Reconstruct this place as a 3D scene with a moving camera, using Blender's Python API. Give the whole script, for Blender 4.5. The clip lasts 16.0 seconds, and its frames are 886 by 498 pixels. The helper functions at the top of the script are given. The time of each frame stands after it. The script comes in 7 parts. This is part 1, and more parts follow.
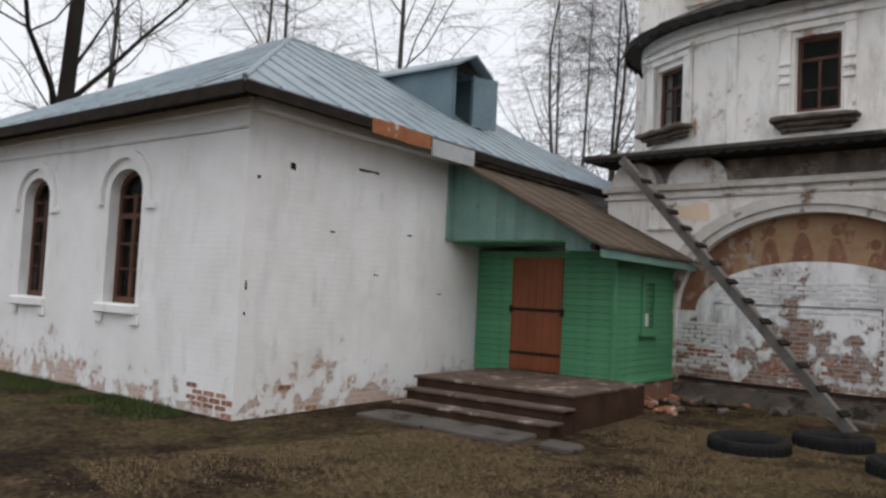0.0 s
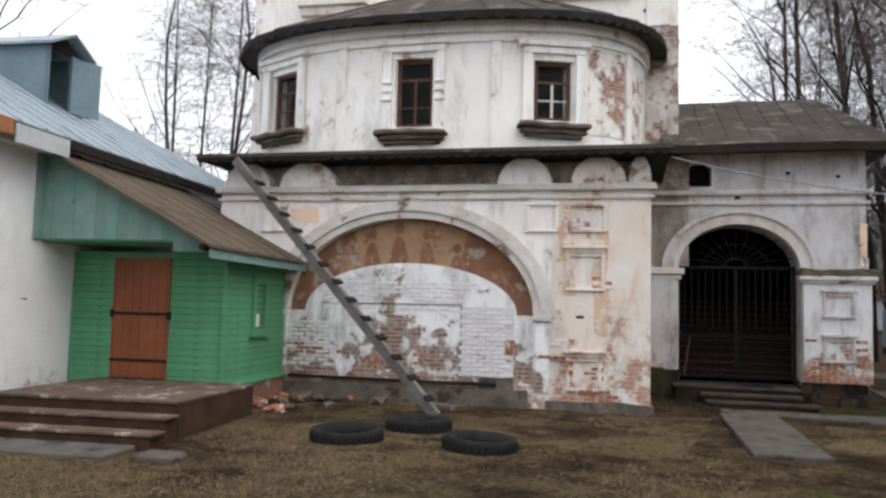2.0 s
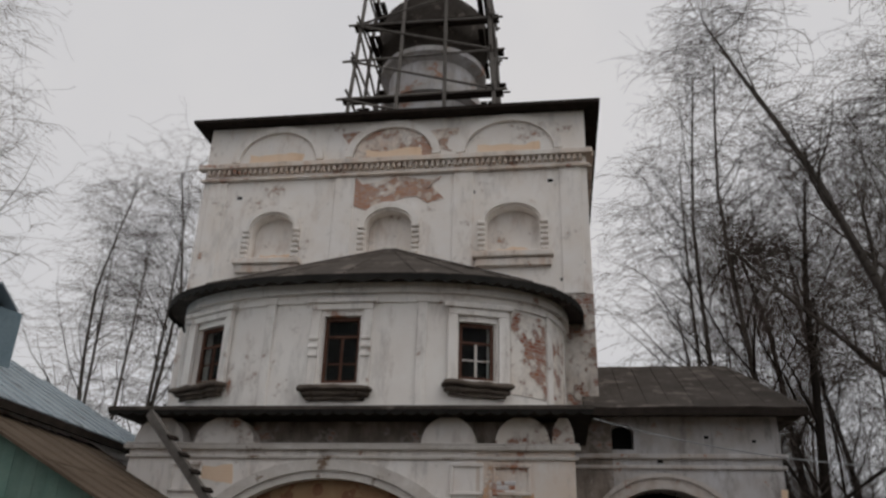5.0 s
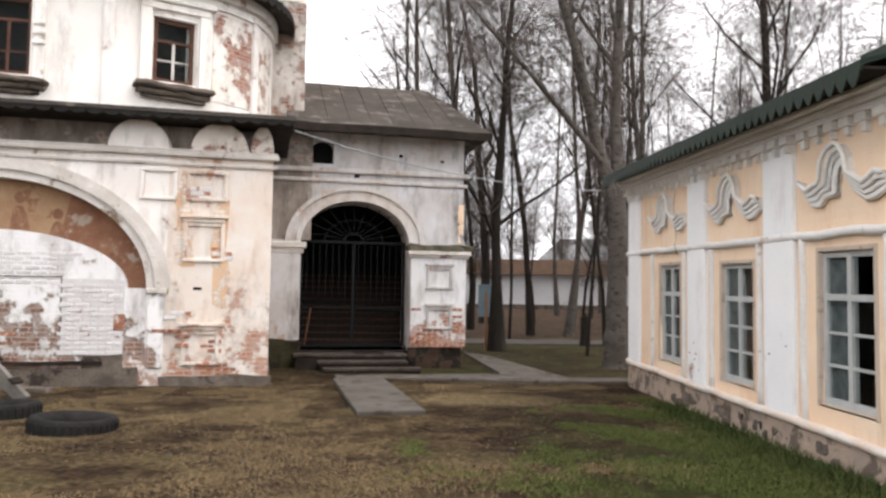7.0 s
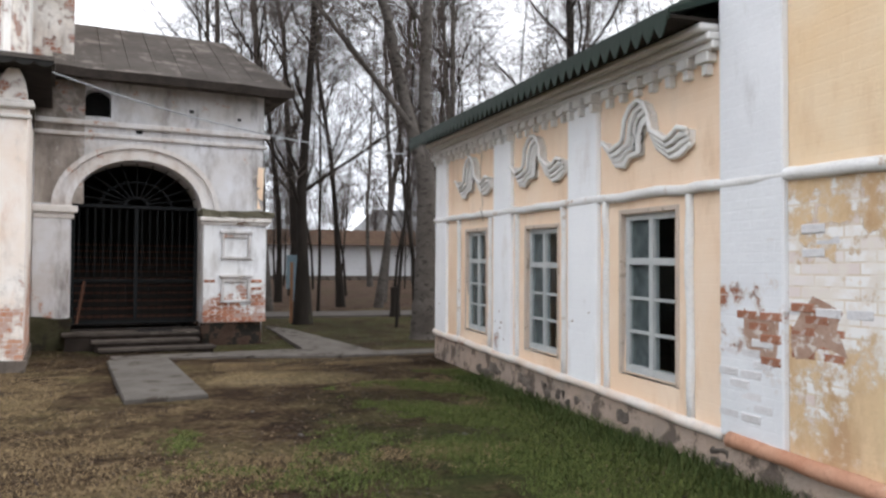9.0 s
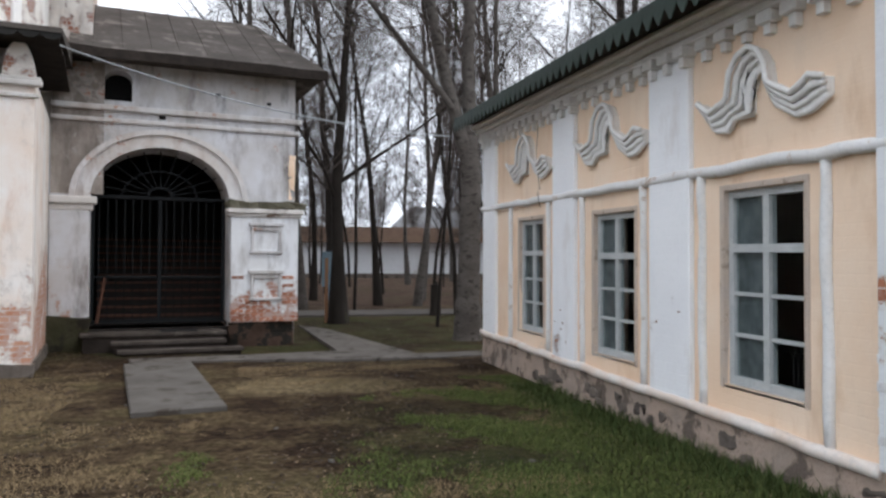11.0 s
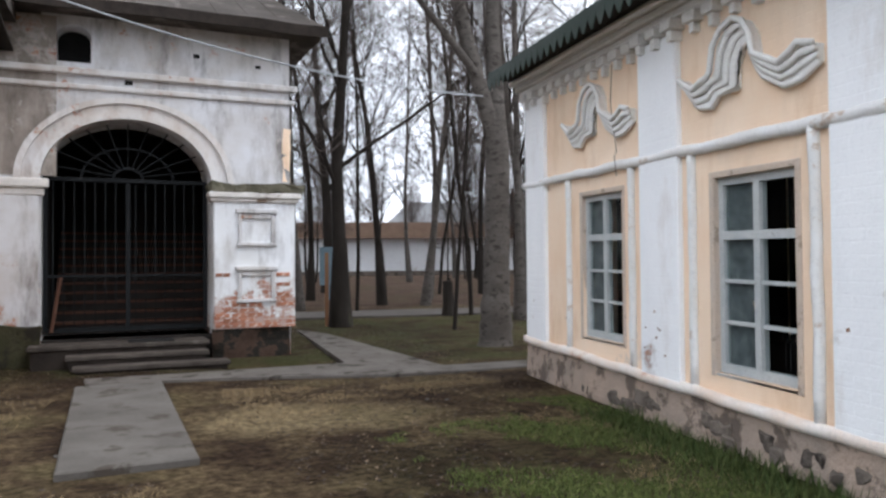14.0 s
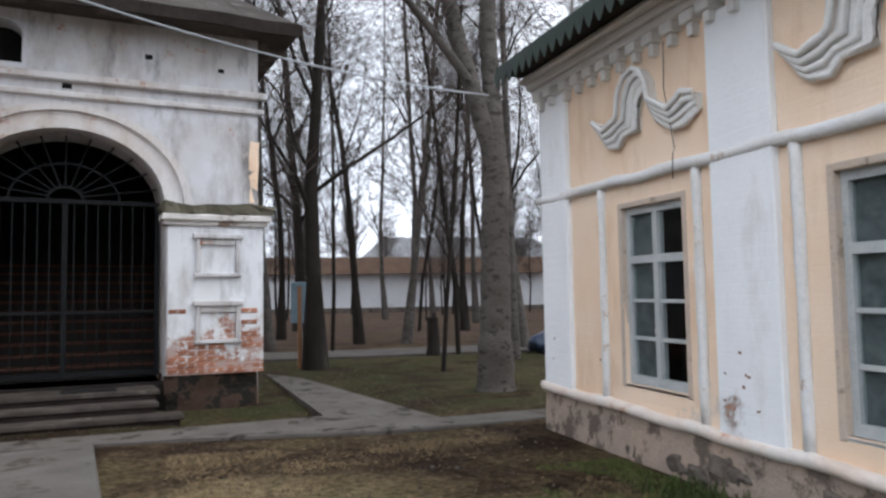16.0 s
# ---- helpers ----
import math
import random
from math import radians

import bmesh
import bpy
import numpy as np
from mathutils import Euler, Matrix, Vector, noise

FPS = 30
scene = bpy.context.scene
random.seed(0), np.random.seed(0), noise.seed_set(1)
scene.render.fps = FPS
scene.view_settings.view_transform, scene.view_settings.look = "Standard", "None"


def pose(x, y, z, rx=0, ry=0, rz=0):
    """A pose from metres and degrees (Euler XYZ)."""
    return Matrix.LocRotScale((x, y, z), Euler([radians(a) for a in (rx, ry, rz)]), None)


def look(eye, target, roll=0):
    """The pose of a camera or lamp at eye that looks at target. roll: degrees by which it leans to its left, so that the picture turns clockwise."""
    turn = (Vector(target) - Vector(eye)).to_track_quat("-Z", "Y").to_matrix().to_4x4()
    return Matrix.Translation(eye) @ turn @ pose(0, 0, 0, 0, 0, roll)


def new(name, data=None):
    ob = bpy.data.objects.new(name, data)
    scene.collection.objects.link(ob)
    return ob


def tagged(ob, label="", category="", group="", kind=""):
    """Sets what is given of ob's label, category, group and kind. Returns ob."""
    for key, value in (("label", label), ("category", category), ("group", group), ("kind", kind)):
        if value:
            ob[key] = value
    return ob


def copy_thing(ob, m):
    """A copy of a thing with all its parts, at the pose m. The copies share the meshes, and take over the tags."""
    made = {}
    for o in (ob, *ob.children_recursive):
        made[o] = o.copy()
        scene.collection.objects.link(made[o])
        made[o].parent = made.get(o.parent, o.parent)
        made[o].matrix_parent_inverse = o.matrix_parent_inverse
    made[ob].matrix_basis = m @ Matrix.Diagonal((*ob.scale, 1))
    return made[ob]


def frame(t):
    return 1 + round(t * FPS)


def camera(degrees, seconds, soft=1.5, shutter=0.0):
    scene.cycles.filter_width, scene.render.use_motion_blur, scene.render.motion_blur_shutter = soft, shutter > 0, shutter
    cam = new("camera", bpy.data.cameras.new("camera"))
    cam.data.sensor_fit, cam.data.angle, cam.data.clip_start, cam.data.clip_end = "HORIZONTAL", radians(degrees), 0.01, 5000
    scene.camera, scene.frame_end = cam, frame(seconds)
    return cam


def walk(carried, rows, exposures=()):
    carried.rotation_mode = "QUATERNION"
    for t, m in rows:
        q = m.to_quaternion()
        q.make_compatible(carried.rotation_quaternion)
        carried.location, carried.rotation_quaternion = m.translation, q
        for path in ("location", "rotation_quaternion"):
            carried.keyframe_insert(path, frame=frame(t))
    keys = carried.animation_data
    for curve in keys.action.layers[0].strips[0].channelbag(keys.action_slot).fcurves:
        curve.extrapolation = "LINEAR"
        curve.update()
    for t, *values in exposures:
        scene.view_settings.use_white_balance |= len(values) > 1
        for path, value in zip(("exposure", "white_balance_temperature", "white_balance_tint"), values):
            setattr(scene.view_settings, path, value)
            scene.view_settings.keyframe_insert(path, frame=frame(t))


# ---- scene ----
cam = camera(59.75, 16.0, soft=2.6)
PATH = [
    (0, (0.004, -0.001, 1.760), (-3.880, 3.133, 2.052), 2.76),
    (0.5, (0.074, 0.022, 1.761), (-3.331, 3.671, 2.078), 2.43),
    (1, (0.181, 0.113, 1.728), (-2.670, 4.205, 2.078), 2.03),
    (1.5, (0.234, 0.114, 1.767), (-2.132, 4.505, 2.112), 1.71),
    (2, (0.194, 0.070, 1.787), (-1.800, 4.639, 2.168), 1.51),
    (2.5, (0.229, 0.065, 1.796), (-1.634, 4.544, 3.008), 1.14),
    (3, (0.360, 0.077, 1.796), (-1.434, 4.312, 3.758), 1.97),
    (3.2, (0.340, 0.070, 1.795), (-1.409, 4.210, 3.987), 1.90),
    (4.1, (0.300, 0.040, 1.770), (-1.186, 3.910, 4.566), 1.70),
    (5.3, (0.260, 0.000, 1.730), (-1.205, 4.535, 3.242), 1.60),
    (5.5, (0.249, -0.004, 1.722), (-1.204, 4.633, 2.899), 1.52),
    (6, (0.238, 0.009, 1.731), (-0.973, 4.832, 2.253), 0.94),
    (6.5, (0.353, 0.094, 1.688), (-0.428, 5.017, 2.075), 0.56),
    (7, (0.469, 0.179, 1.622), (0.730, 5.162, 1.927), 0.90),
    (7.5, (0.594, 0.294, 1.619), (1.592, 5.188, 1.831), 0.47),
    (8, (0.711, 0.511, 1.602), (2.097, 5.312, 1.770), 0.42),
    (9.2, (0.890, 1.200, 1.575), (2.318, 5.990, 1.706), 0.35),
    (10.5, (1.051, 2.070, 1.545), (2.319, 6.906, 1.657), 0.26),
    (11, (1.069, 2.452, 1.507), (2.270, 7.304, 1.631), 0.20),
    (11.5, (1.054, 2.802, 1.499), (2.213, 7.664, 1.616), 0.23),
    (12, (1.101, 3.240, 1.477), (2.220, 8.112, 1.591), 0.10),
    (12.5, (1.092, 3.698, 1.429), (2.187, 8.575, 1.541), -0.03),
    (13, (1.109, 4.112, 1.404), (2.194, 8.991, 1.511), 0.17),
    (13.5, (1.162, 4.550, 1.433), (2.275, 9.423, 1.541), -0.16),
    (14, (1.161, 5.028, 1.432), (2.401, 9.870, 1.540), -0.52),
    (14.5, (1.239, 5.469, 1.422), (2.601, 10.280, 1.493), -0.85),
    (15, (1.245, 5.909, 1.397), (2.768, 10.670, 1.532), -1.25),
    (15.5, (1.265, 6.357, 1.384), (2.870, 11.089, 1.555), -1.75),
    (16, (1.294, 6.812, 1.378), (2.712, 11.594, 1.722), -0.98),
]
EXPOSURES = [(0, 0.02, 6650, 10), (1, 0.26, 6650, 10), (1.5, 0.3, 6640, 10), (2, 0.67, 6600, 10), (2.5, 0.69, 6500, 10), (3.0, 0.49, 6400, 10), (4.2, 0.32, 6500, 10), (5.3, -0.78, 7100, 13), (5.6, -0.58, 7200, 14), (6.0, 0.12, 7300, 15), (6.5, 0.94, 7250, 15), (7.0, 1.27, 7050, 13), (8.0, 1.27, 6750, 11), (10.5, 0.95, 6350, 10), (11.0, 0.92, 6300, 10), (12.5, 1.17, 6250, 10), (14.5, 1.27, 6250, 10), (16, 1.1, 6200, 10)]
walk(cam, [(t, look(eye, target, roll)) for t, eye, target, roll in PATH], EXPOSURES)

# ---- overcast daylight ----
world = bpy.data.worlds.new("overcast_sky")
scene.world = world
world.use_nodes = True
wn, wl = world.node_tree.nodes, world.node_tree.links
sky = wn.new("ShaderNodeTexSky")
sky.sky_type, sky.sun_disc = "NISHITA", False
sky.sun_elevation, sky.sun_rotation = radians(60), radians(100)
sky.air_density, sky.dust_density, sky.ozone_density = 1.0, 6.0, 1.0
pale = wn.new("ShaderNodeHueSaturation")
pale.inputs["Saturation"].default_value = 0.10
wl.new(sky.outputs[0], pale.inputs["Color"])
dim = wn.new("ShaderNodeMix")
dim.data_type = "RGBA"
dim.inputs["Factor"].default_value = 0.93
cloud = wn.new("ShaderNodeTexNoise")
cloud.inputs["Scale"].default_value, cloud.inputs["Detail"].default_value = 2.0, 5.0
cramp = wn.new("ShaderNodeValToRGB")
cramp.color_ramp.elements[0].position, cramp.color_ramp.elements[0].color = 0.3, (8.2, 8.7, 9.6, 1)
cramp.color_ramp.elements[1].position, cramp.color_ramp.elements[1].color = 0.7, (9.5, 9.8, 10.4, 1)
wl.new(cloud.outputs["Fac"], cramp.inputs["Fac"])
wl.new(pale.outputs[0], dim.inputs["A"])
wl.new(cramp.outputs[0], dim.inputs["B"])
wl.new(dim.outputs["Result"], wn["Background"].inputs["Color"])
wn["Background"].inputs["Strength"].default_value = 0.105
sun = new("sun", bpy.data.lights.new("sun", "SUN"))
sun.data.energy, sun.data.angle, sun.data.color = 1.1, radians(60), (1.0, 0.98, 0.96)
sun.matrix_world = look((0, 0, 30), (-6.8, 1.2, 18))

# ---- materials ----
def mat(name):
    m = bpy.data.materials.new(name)
    m.use_nodes = True
    return m, m.node_tree.nodes, m.node_tree.links, m.node_tree.nodes["Principled BSDF"]


def noise_tex(n, l, vec, scale, detail=6.0, rough=0.6):
    t = n.new("ShaderNodeTexNoise")
    t.inputs["Scale"].default_value, t.inputs["Detail"].default_value, t.inputs["Roughness"].default_value = scale, detail, rough
    l.new(vec, t.inputs["Vector"])
    return t.outputs["Fac"]


def ramp(n, l, fac, lo, hi):
    r = n.new("ShaderNodeMapRange")
    r.inputs["From Min"].default_value, r.inputs["From Max"].default_value = lo, hi
    l.new(fac, r.inputs["Value"])
    return r.outputs[0]


def mixc(n, l, fac, a, b):
    m = n.new("ShaderNodeMix")
    m.data_type = "RGBA"
    for sock, v in (("Factor", fac), ("A", a), ("B", b)):
        s = m.inputs[sock]
        if isinstance(v, (int, float)):
            s.default_value = v
        elif isinstance(v, tuple):
            s.default_value = (*v, 1)
        else:
            l.new(v, s)
    return m.outputs["Result"]


def math2(n, l, op, a, b):
    m = n.new("ShaderNodeMath")
    m.operation = op
    for k, v in enumerate((a, b)):
        if isinstance(v, (int, float)):
            m.inputs[k].default_value = v
        else:
            l.new(v, m.inputs[k])
    return m.outputs[0]


def coords(n):
    return n.new("ShaderNodeTexCoord").outputs["Object"]


def bump(n, l, bsdf, height, strength, distance=0.02):
    b = n.new("ShaderNodeBump")
    b.inputs["Strength"].default_value, b.inputs["Distance"].default_value = strength, distance
    l.new(height, b.inputs["Height"])
    l.new(b.outputs[0], bsdf.inputs["Normal"])


def surf(name, c1, c2, scale=2.0, rough=0.8, grain=35.0, strength=0.3, metal=0.0, c3=None, amount=0.62, c3scale=1.2, stretch=(1, 1, 1), vary=0.0):
    """A worn surface: two tones, a third in patches, fine grain in tone and relief."""
    m, n, l, b = mat(name)
    mp = n.new("ShaderNodeMapping")
    mp.inputs["Scale"].default_value = stretch
    l.new(coords(n), mp.inputs["Vector"])
    v = mp.outputs[0]
    big, fine = noise_tex(n, l, v, scale), noise_tex(n, l, v, grain, 4.0, 0.7)
    col = mixc(n, l, ramp(n, l, big, 0.32, 0.68), c1, c2)
    dark = tuple(x * 0.72 for x in c1)
    col = mixc(n, l, ramp(n, l, fine, 0.50, 0.85), col, dark)
    if c3:
        p = noise_tex(n, l, v, c3scale, 8.0, 0.68)
        col = mixc(n, l, ramp(n, l, p, amount, amount + 0.06), col, c3)
    if vary:
        info = n.new("ShaderNodeObjectInfo")
        hsv = n.new("ShaderNodeHueSaturation")
        l.new(math2(n, l, "MULTIPLY_ADD", info.outputs["Random"], vary), hsv.inputs["Value"])
        hsv.inputs["Value"].links[0].from_node.inputs[2].default_value = 1 - vary / 2
        l.new(col, hsv.inputs["Color"])
        col = hsv.outputs[0]
    l.new(col, b.inputs["Base Color"])
    b.inputs["Roughness"].default_value, b.inputs["Metallic"].default_value = rough, metal
    b.inputs["Specular IOR Level"].default_value = 0.08 if rough >= 0.7 else 0.3
    bump(n, l, b, fine, strength)
    return m


def plaster(name, paint, paint2, under, under2, wear=0.64, low=0.12, reach=1.2, bscale=1.0, lime=(0.50, 0.47, 0.44), relief=0.35, stain=(0.34, 0.31, 0.28), stains=0.60, soot=0.0, band=None, bs=0.55, ms=2.6, bias=0.0):
    """Limewash on brick: paint with streaks and stains, flaked off in patches, more so near the ground, down to brick courses."""
    m, n, l, b = mat(name)
    v = coords(n)
    sep = n.new("ShaderNodeSeparateXYZ")
    l.new(v, sep.inputs[0])
    along = math2(n, l, "ADD", sep.outputs[0], sep.outputs[1])
    flat = n.new("ShaderNodeCombineXYZ")
    l.new(along, flat.inputs[0]), l.new(sep.outputs[2], flat.inputs[1])
    br = n.new("ShaderNodeTexBrick")
    br.inputs["Scale"].default_value = 1.0
    br.inputs["Brick Width"].default_value, br.inputs["Row Height"].default_value = 0.26 * bscale, 0.082 * bscale
    br.inputs["Mortar Size"].default_value, br.inputs["Mortar Smooth"].default_value, br.inputs["Bias"].default_value = 0.007, 0.2, bias
    br.inputs["Color1"].default_value, br.inputs["Color2"].default_value = (*under, 1), (*under2, 1)
    br.inputs["Mortar"].default_value = (*lime, 1)
    l.new(flat.outputs[0], br.inputs["Vector"])
    big, mid, fine = noise_tex(n, l, v, bs, 5.0), noise_tex(n, l, v, ms, 9.0, 0.7), noise_tex(n, l, v, 45.0, 3.0)
    col = mixc(n, l, ramp(n, l, noise_tex(n, l, v, 1.1, 6.0), 0.35, 0.7), paint, paint2)
    mp = n.new("ShaderNodeMapping")
    mp.inputs["Scale"].default_value = (1.5, 1.5, 0.55)
    l.new(v, mp.inputs["Vector"])
    streak = noise_tex(n, l, mp.outputs[0], 1.6, 7.0, 0.65)
    col = mixc(n, l, math2(n, l, "MULTIPLY", ramp(n, l, streak, stains, stains + 0.2), 0.5), col, stain)
    if soot:
        # rain-borne soot in long runs
        mq = n.new("ShaderNodeMapping")
        mq.inputs["Scale"].default_value = (1.6, 1.6, 0.45)
        mq.inputs["Location"].default_value = (3.7, 1.1, 5.0)
        l.new(v, mq.inputs["Vector"])
        runs = noise_tex(n, l, mq.outputs[0], 1.3, 10.0, 0.72)
        col = mixc(n, l, math2(n, l, "MULTIPLY", ramp(n, l, runs, 0.53, 0.72), soot), col, (0.075, 0.06, 0.05))
    col = mixc(n, l, math2(n, l, "MULTIPLY", ramp(n, l, fine, 0.55, 0.9), 0.35), col, tuple(x * 0.7 for x in paint2))
    ground = ramp(n, l, sep.outputs[2], reach, 0.0)
    ground.node.clamp = True
    field = math2(n, l, "ADD", math2(n, l, "ADD", math2(n, l, "MULTIPLY", big, 0.45), math2(n, l, "MULTIPLY", mid, 0.55)), math2(n, l, "MULTIPLY", ground, low))
    if band:
        away = math2(n, l, "ABSOLUTE", math2(n, l, "SUBTRACT", sep.outputs[2], band[0]), 0.0)
        near = ramp(n, l, away, band[1], 0.0)
        near.node.clamp = True
        field = math2(n, l, "ADD", field, math2(n, l, "MULTIPLY", near, band[2]))
    worn = ramp(n, l, field, wear, wear + 0.025)
    worn2 = ramp(n, l, field, wear - 0.035, wear)
    brick = mixc(n, l, ramp(n, l, noise_tex(n, l, v, 6.0, 4.0), 0.45, 0.6), br.outputs["Color"], tuple(0.5 * (p + q) for p, q in zip(under, lime)))
    col = mixc(n, l, math2(n, l, "MULTIPLY", worn2, 0.5), col, lime)
    col = mixc(n, l, worn, col, brick)
    l.new(col, b.inputs["Base Color"])
    b.inputs["Roughness"].default_value = 0.92
    b.inputs["Specular IOR Level"].default_value = 0.1
    h = math2(n, l, "ADD", math2(n, l, "MULTIPLY", math2(n, l, "MULTIPLY", br.outputs["Fac"], -0.45), math2(n, l, "ADD", math2(n, l, "MULTIPLY", worn, 0.8), 0.2)), math2(n, l, "ADD", math2(n, l, "MULTIPLY", mid, 0.7), math2(n, l, "MULTIPLY", fine, 0.25)))
    h = math2(n, l, "SUBTRACT", h, math2(n, l, "MULTIPLY", worn, 0.8))
    bump(n, l, b, h, relief, 0.02)
    return m


WHITE, WHITE2 = (0.74, 0.73, 0.72), (0.64, 0.62, 0.60)
M_HOUSE = plaster("limewashed_wall", (0.86, 0.86, 0.86), (0.77, 0.76, 0.75), (0.50, 0.32, 0.25), (0.62, 0.46, 0.39), wear=0.69, low=0.21, reach=1.35, ms=4.2, lime=(0.66, 0.61, 0.57), relief=0.75, stain=(0.30, 0.26, 0.23), stains=0.61, soot=0.14)
M_TOWER = plaster("flaking_limewash", (0.87, 0.85, 0.83), (0.79, 0.73, 0.68), (0.34, 0.15, 0.10), (0.44, 0.24, 0.16), wear=0.57, low=0.10, reach=1.8, stain=(0.24, 0.17, 0.13), stains=0.55, soot=0.5)
M_HIGH = plaster("tower_limewash", (0.86, 0.83, 0.80), (0.81, 0.75, 0.69), (0.42, 0.21, 0.14), (0.50, 0.32, 0.22), wear=0.585, low=0.0, stain=(0.40, 0.26, 0.18), stains=0.56, soot=0.32)
M_APSE = plaster("apse_limewash", (0.87, 0.85, 0.82), (0.81, 0.77, 0.73), (0.36, 0.17, 0.11), (0.45, 0.25, 0.17), wear=0.60, low=0.0, stain=(0.30, 0.22, 0.17), stains=0.56, soot=0.36)
M_RUST_PLASTER = plaster("worn_pinkish_plaster", (0.78, 0.74, 0.70), (0.70, 0.57, 0.47), (0.40, 0.17, 0.10), (0.50, 0.27, 0.18), wear=0.575, low=0.15, reach=2.0, stain=(0.52, 0.25, 0.12), stains=0.53, soot=0.35)
M_INFILL = plaster("limewashed_brick", (0.86, 0.86, 0.87), (0.78, 0.78, 0.79), (0.20, 0.105, 0.080), (0.29, 0.175, 0.13), wear=0.56, low=0.13, reach=1.7, relief=0.8, stain=(0.18, 0.13, 0.11), stains=0.49, soot=0.75)
M_GATE = plaster("gate_limewash", (0.61, 0.61, 0.63), (0.48, 0.45, 0.42), (0.36, 0.16, 0.11), (0.45, 0.25, 0.17), wear=0.572, low=0.10, reach=1.2, stain=(0.17, 0.13, 0.10), stains=0.47, soot=0.85)
M_YWHITE = plaster("white_painted_brick", (0.88, 0.89, 0.90), (0.82, 0.83, 0.85), (0.42, 0.2, 0.14), (0.5, 0.3, 0.2), wear=0.665, low=0.07, reach=0.9, relief=0.7, stain=(0.52, 0.44, 0.38), stains=0.58, soot=0.06)
M_YELLOW = plaster("ochre_limewash", (0.83, 0.62, 0.445), (0.86, 0.70, 0.55), (0.70, 0.60, 0.50), (0.72, 0.66, 0.6), wear=0.64, low=0.05, reach=1.0, relief=0.5, stain=(0.58, 0.36, 0.19), stains=0.52, soot=0.10)
M_YWORN = plaster("worn_ochre_limewash", (0.78, 0.575, 0.36), (0.82, 0.67, 0.49), (0.80, 0.76, 0.72), (0.76, 0.62, 0.48), wear=0.60, low=0.10, reach=2.2, relief=0.45, stain=(0.58, 0.36, 0.19), stains=0.52)
M_BARED = plaster("bared_brickwork", (0.84, 0.81, 0.77), (0.74, 0.66, 0.58), (0.30, 0.11, 0.07), (0.40, 0.20, 0.13), wear=0.535, low=0.0, relief=0.7, stain=(0.26, 0.20, 0.17), stains=0.53)
M_CHIP = surf("chipped_brick", (0.22, 0.12, 0.085), (0.34, 0.22, 0.16), 8.0, 0.95, 40, 0.6)
M_STONE = surf("rubble_plinth", (0.10, 0.085, 0.074), (0.18, 0.15, 0.125), 3.0, 0.95, 20, 0.8, c3=(0.05, 0.042, 0.037), amount=0.55, c3scale=2.5)
M_PLINTH = surf("pinkish_plinth_render", (0.46, 0.35, 0.28), (0.32, 0.265, 0.225), 2.5, 0.95, 25, 1.0, c3=(0.15, 0.12, 0.10), amount=0.51, c3scale=3.0)
M_LEDGE = surf("painted_ledge", (0.76, 0.72, 0.68), (0.70, 0.56, 0.46), 2.0, 0.85, 30, 0.5, c3=(0.50, 0.26, 0.17), amount=0.62, c3scale=1.0)
M_TRIM = surf("white_trim", (0.76, 0.76, 0.76), (0.70, 0.68, 0.65), 3.0, 0.85, 30, 0.5, c3=(0.50, 0.40, 0.32), amount=0.60, c3scale=4.0)
M_OLDTRIM = surf("sooty_trim", (0.70, 0.67, 0.64), (0.55, 0.51, 0.47), 2.4, 0.9, 24, 0.7, c3=(0.22, 0.16, 0.12), amount=0.56, c3scale=1.6)
M_STUCCO = surf("stucco_ornament", (0.80, 0.79, 0.77), (0.72, 0.70, 0.67), 5.0, 0.9, 40, 0.4)
M_BRICK = surf("red_brick", (0.30, 0.12, 0.075), (0.40, 0.20, 0.13), 6.0, 0.95, 60, 0.7, c3=(0.58, 0.52, 0.48), amount=0.56, c3scale=6.0, vary=0.5)
M_WBRICK = surf("whitewashed_brick", (0.74, 0.73, 0.74), (0.66, 0.64, 0.64), 6.0, 0.95, 50, 0.7, c3=(0.36, 0.20, 0.14), amount=0.60, c3scale=4.0, vary=0.16)
M_ROOFMETAL = surf("zinc_roof", (0.23, 0.285, 0.32), (0.32, 0.375, 0.41), 0.8, 0.42, 14, 0.15, 0.25, c3=(0.19, 0.22, 0.235), amount=0.56, c3scale=1.3)
M_OLDMETAL = surf("dark_weathered_roof", (0.055, 0.047, 0.041), (0.095, 0.083, 0.074), 1.2, 0.8, 18, 0.5, 0.0, c3=(0.15, 0.13, 0.115), amount=0.55, c3scale=1.6)
M_BROWNROOF = surf("brown_weathered_roof", (0.085, 0.064, 0.047), (0.125, 0.096, 0.072), 1.2, 0.8, 20, 0.4, c3=(0.085, 0.064, 0.05), amount=0.62, c3scale=2.0, stretch=(1, 1, 1))
M_DARKWOOD = surf("dark_weathered_wood", (0.020, 0.016, 0.014), (0.04, 0.032, 0.027), 4.0, 0.9, 40, 0.5)
# Board colour lowered to near-black to carry the shadow under the eaves.
M_SOFFIT = surf("shade_darkened_eave_boards", (0.02, 0.017, 0.015), (0.04, 0.033, 0.028), 3.0, 0.9, 30, 0.5)
M_GREYWOOD = surf("grey_weathered_wood", (0.13, 0.12, 0.112), (0.21, 0.195, 0.18), 3.0, 0.9, 60, 0.5, stretch=(1, 1, 1), vary=0.2)
M_STEPWOOD = surf("painted_step_boards", (0.085, 0.058, 0.046), (0.15, 0.11, 0.09), 3.0, 0.75, 45, 0.4, c3=(0.34, 0.29, 0.25), amount=0.57, c3scale=3.0, vary=0.25)
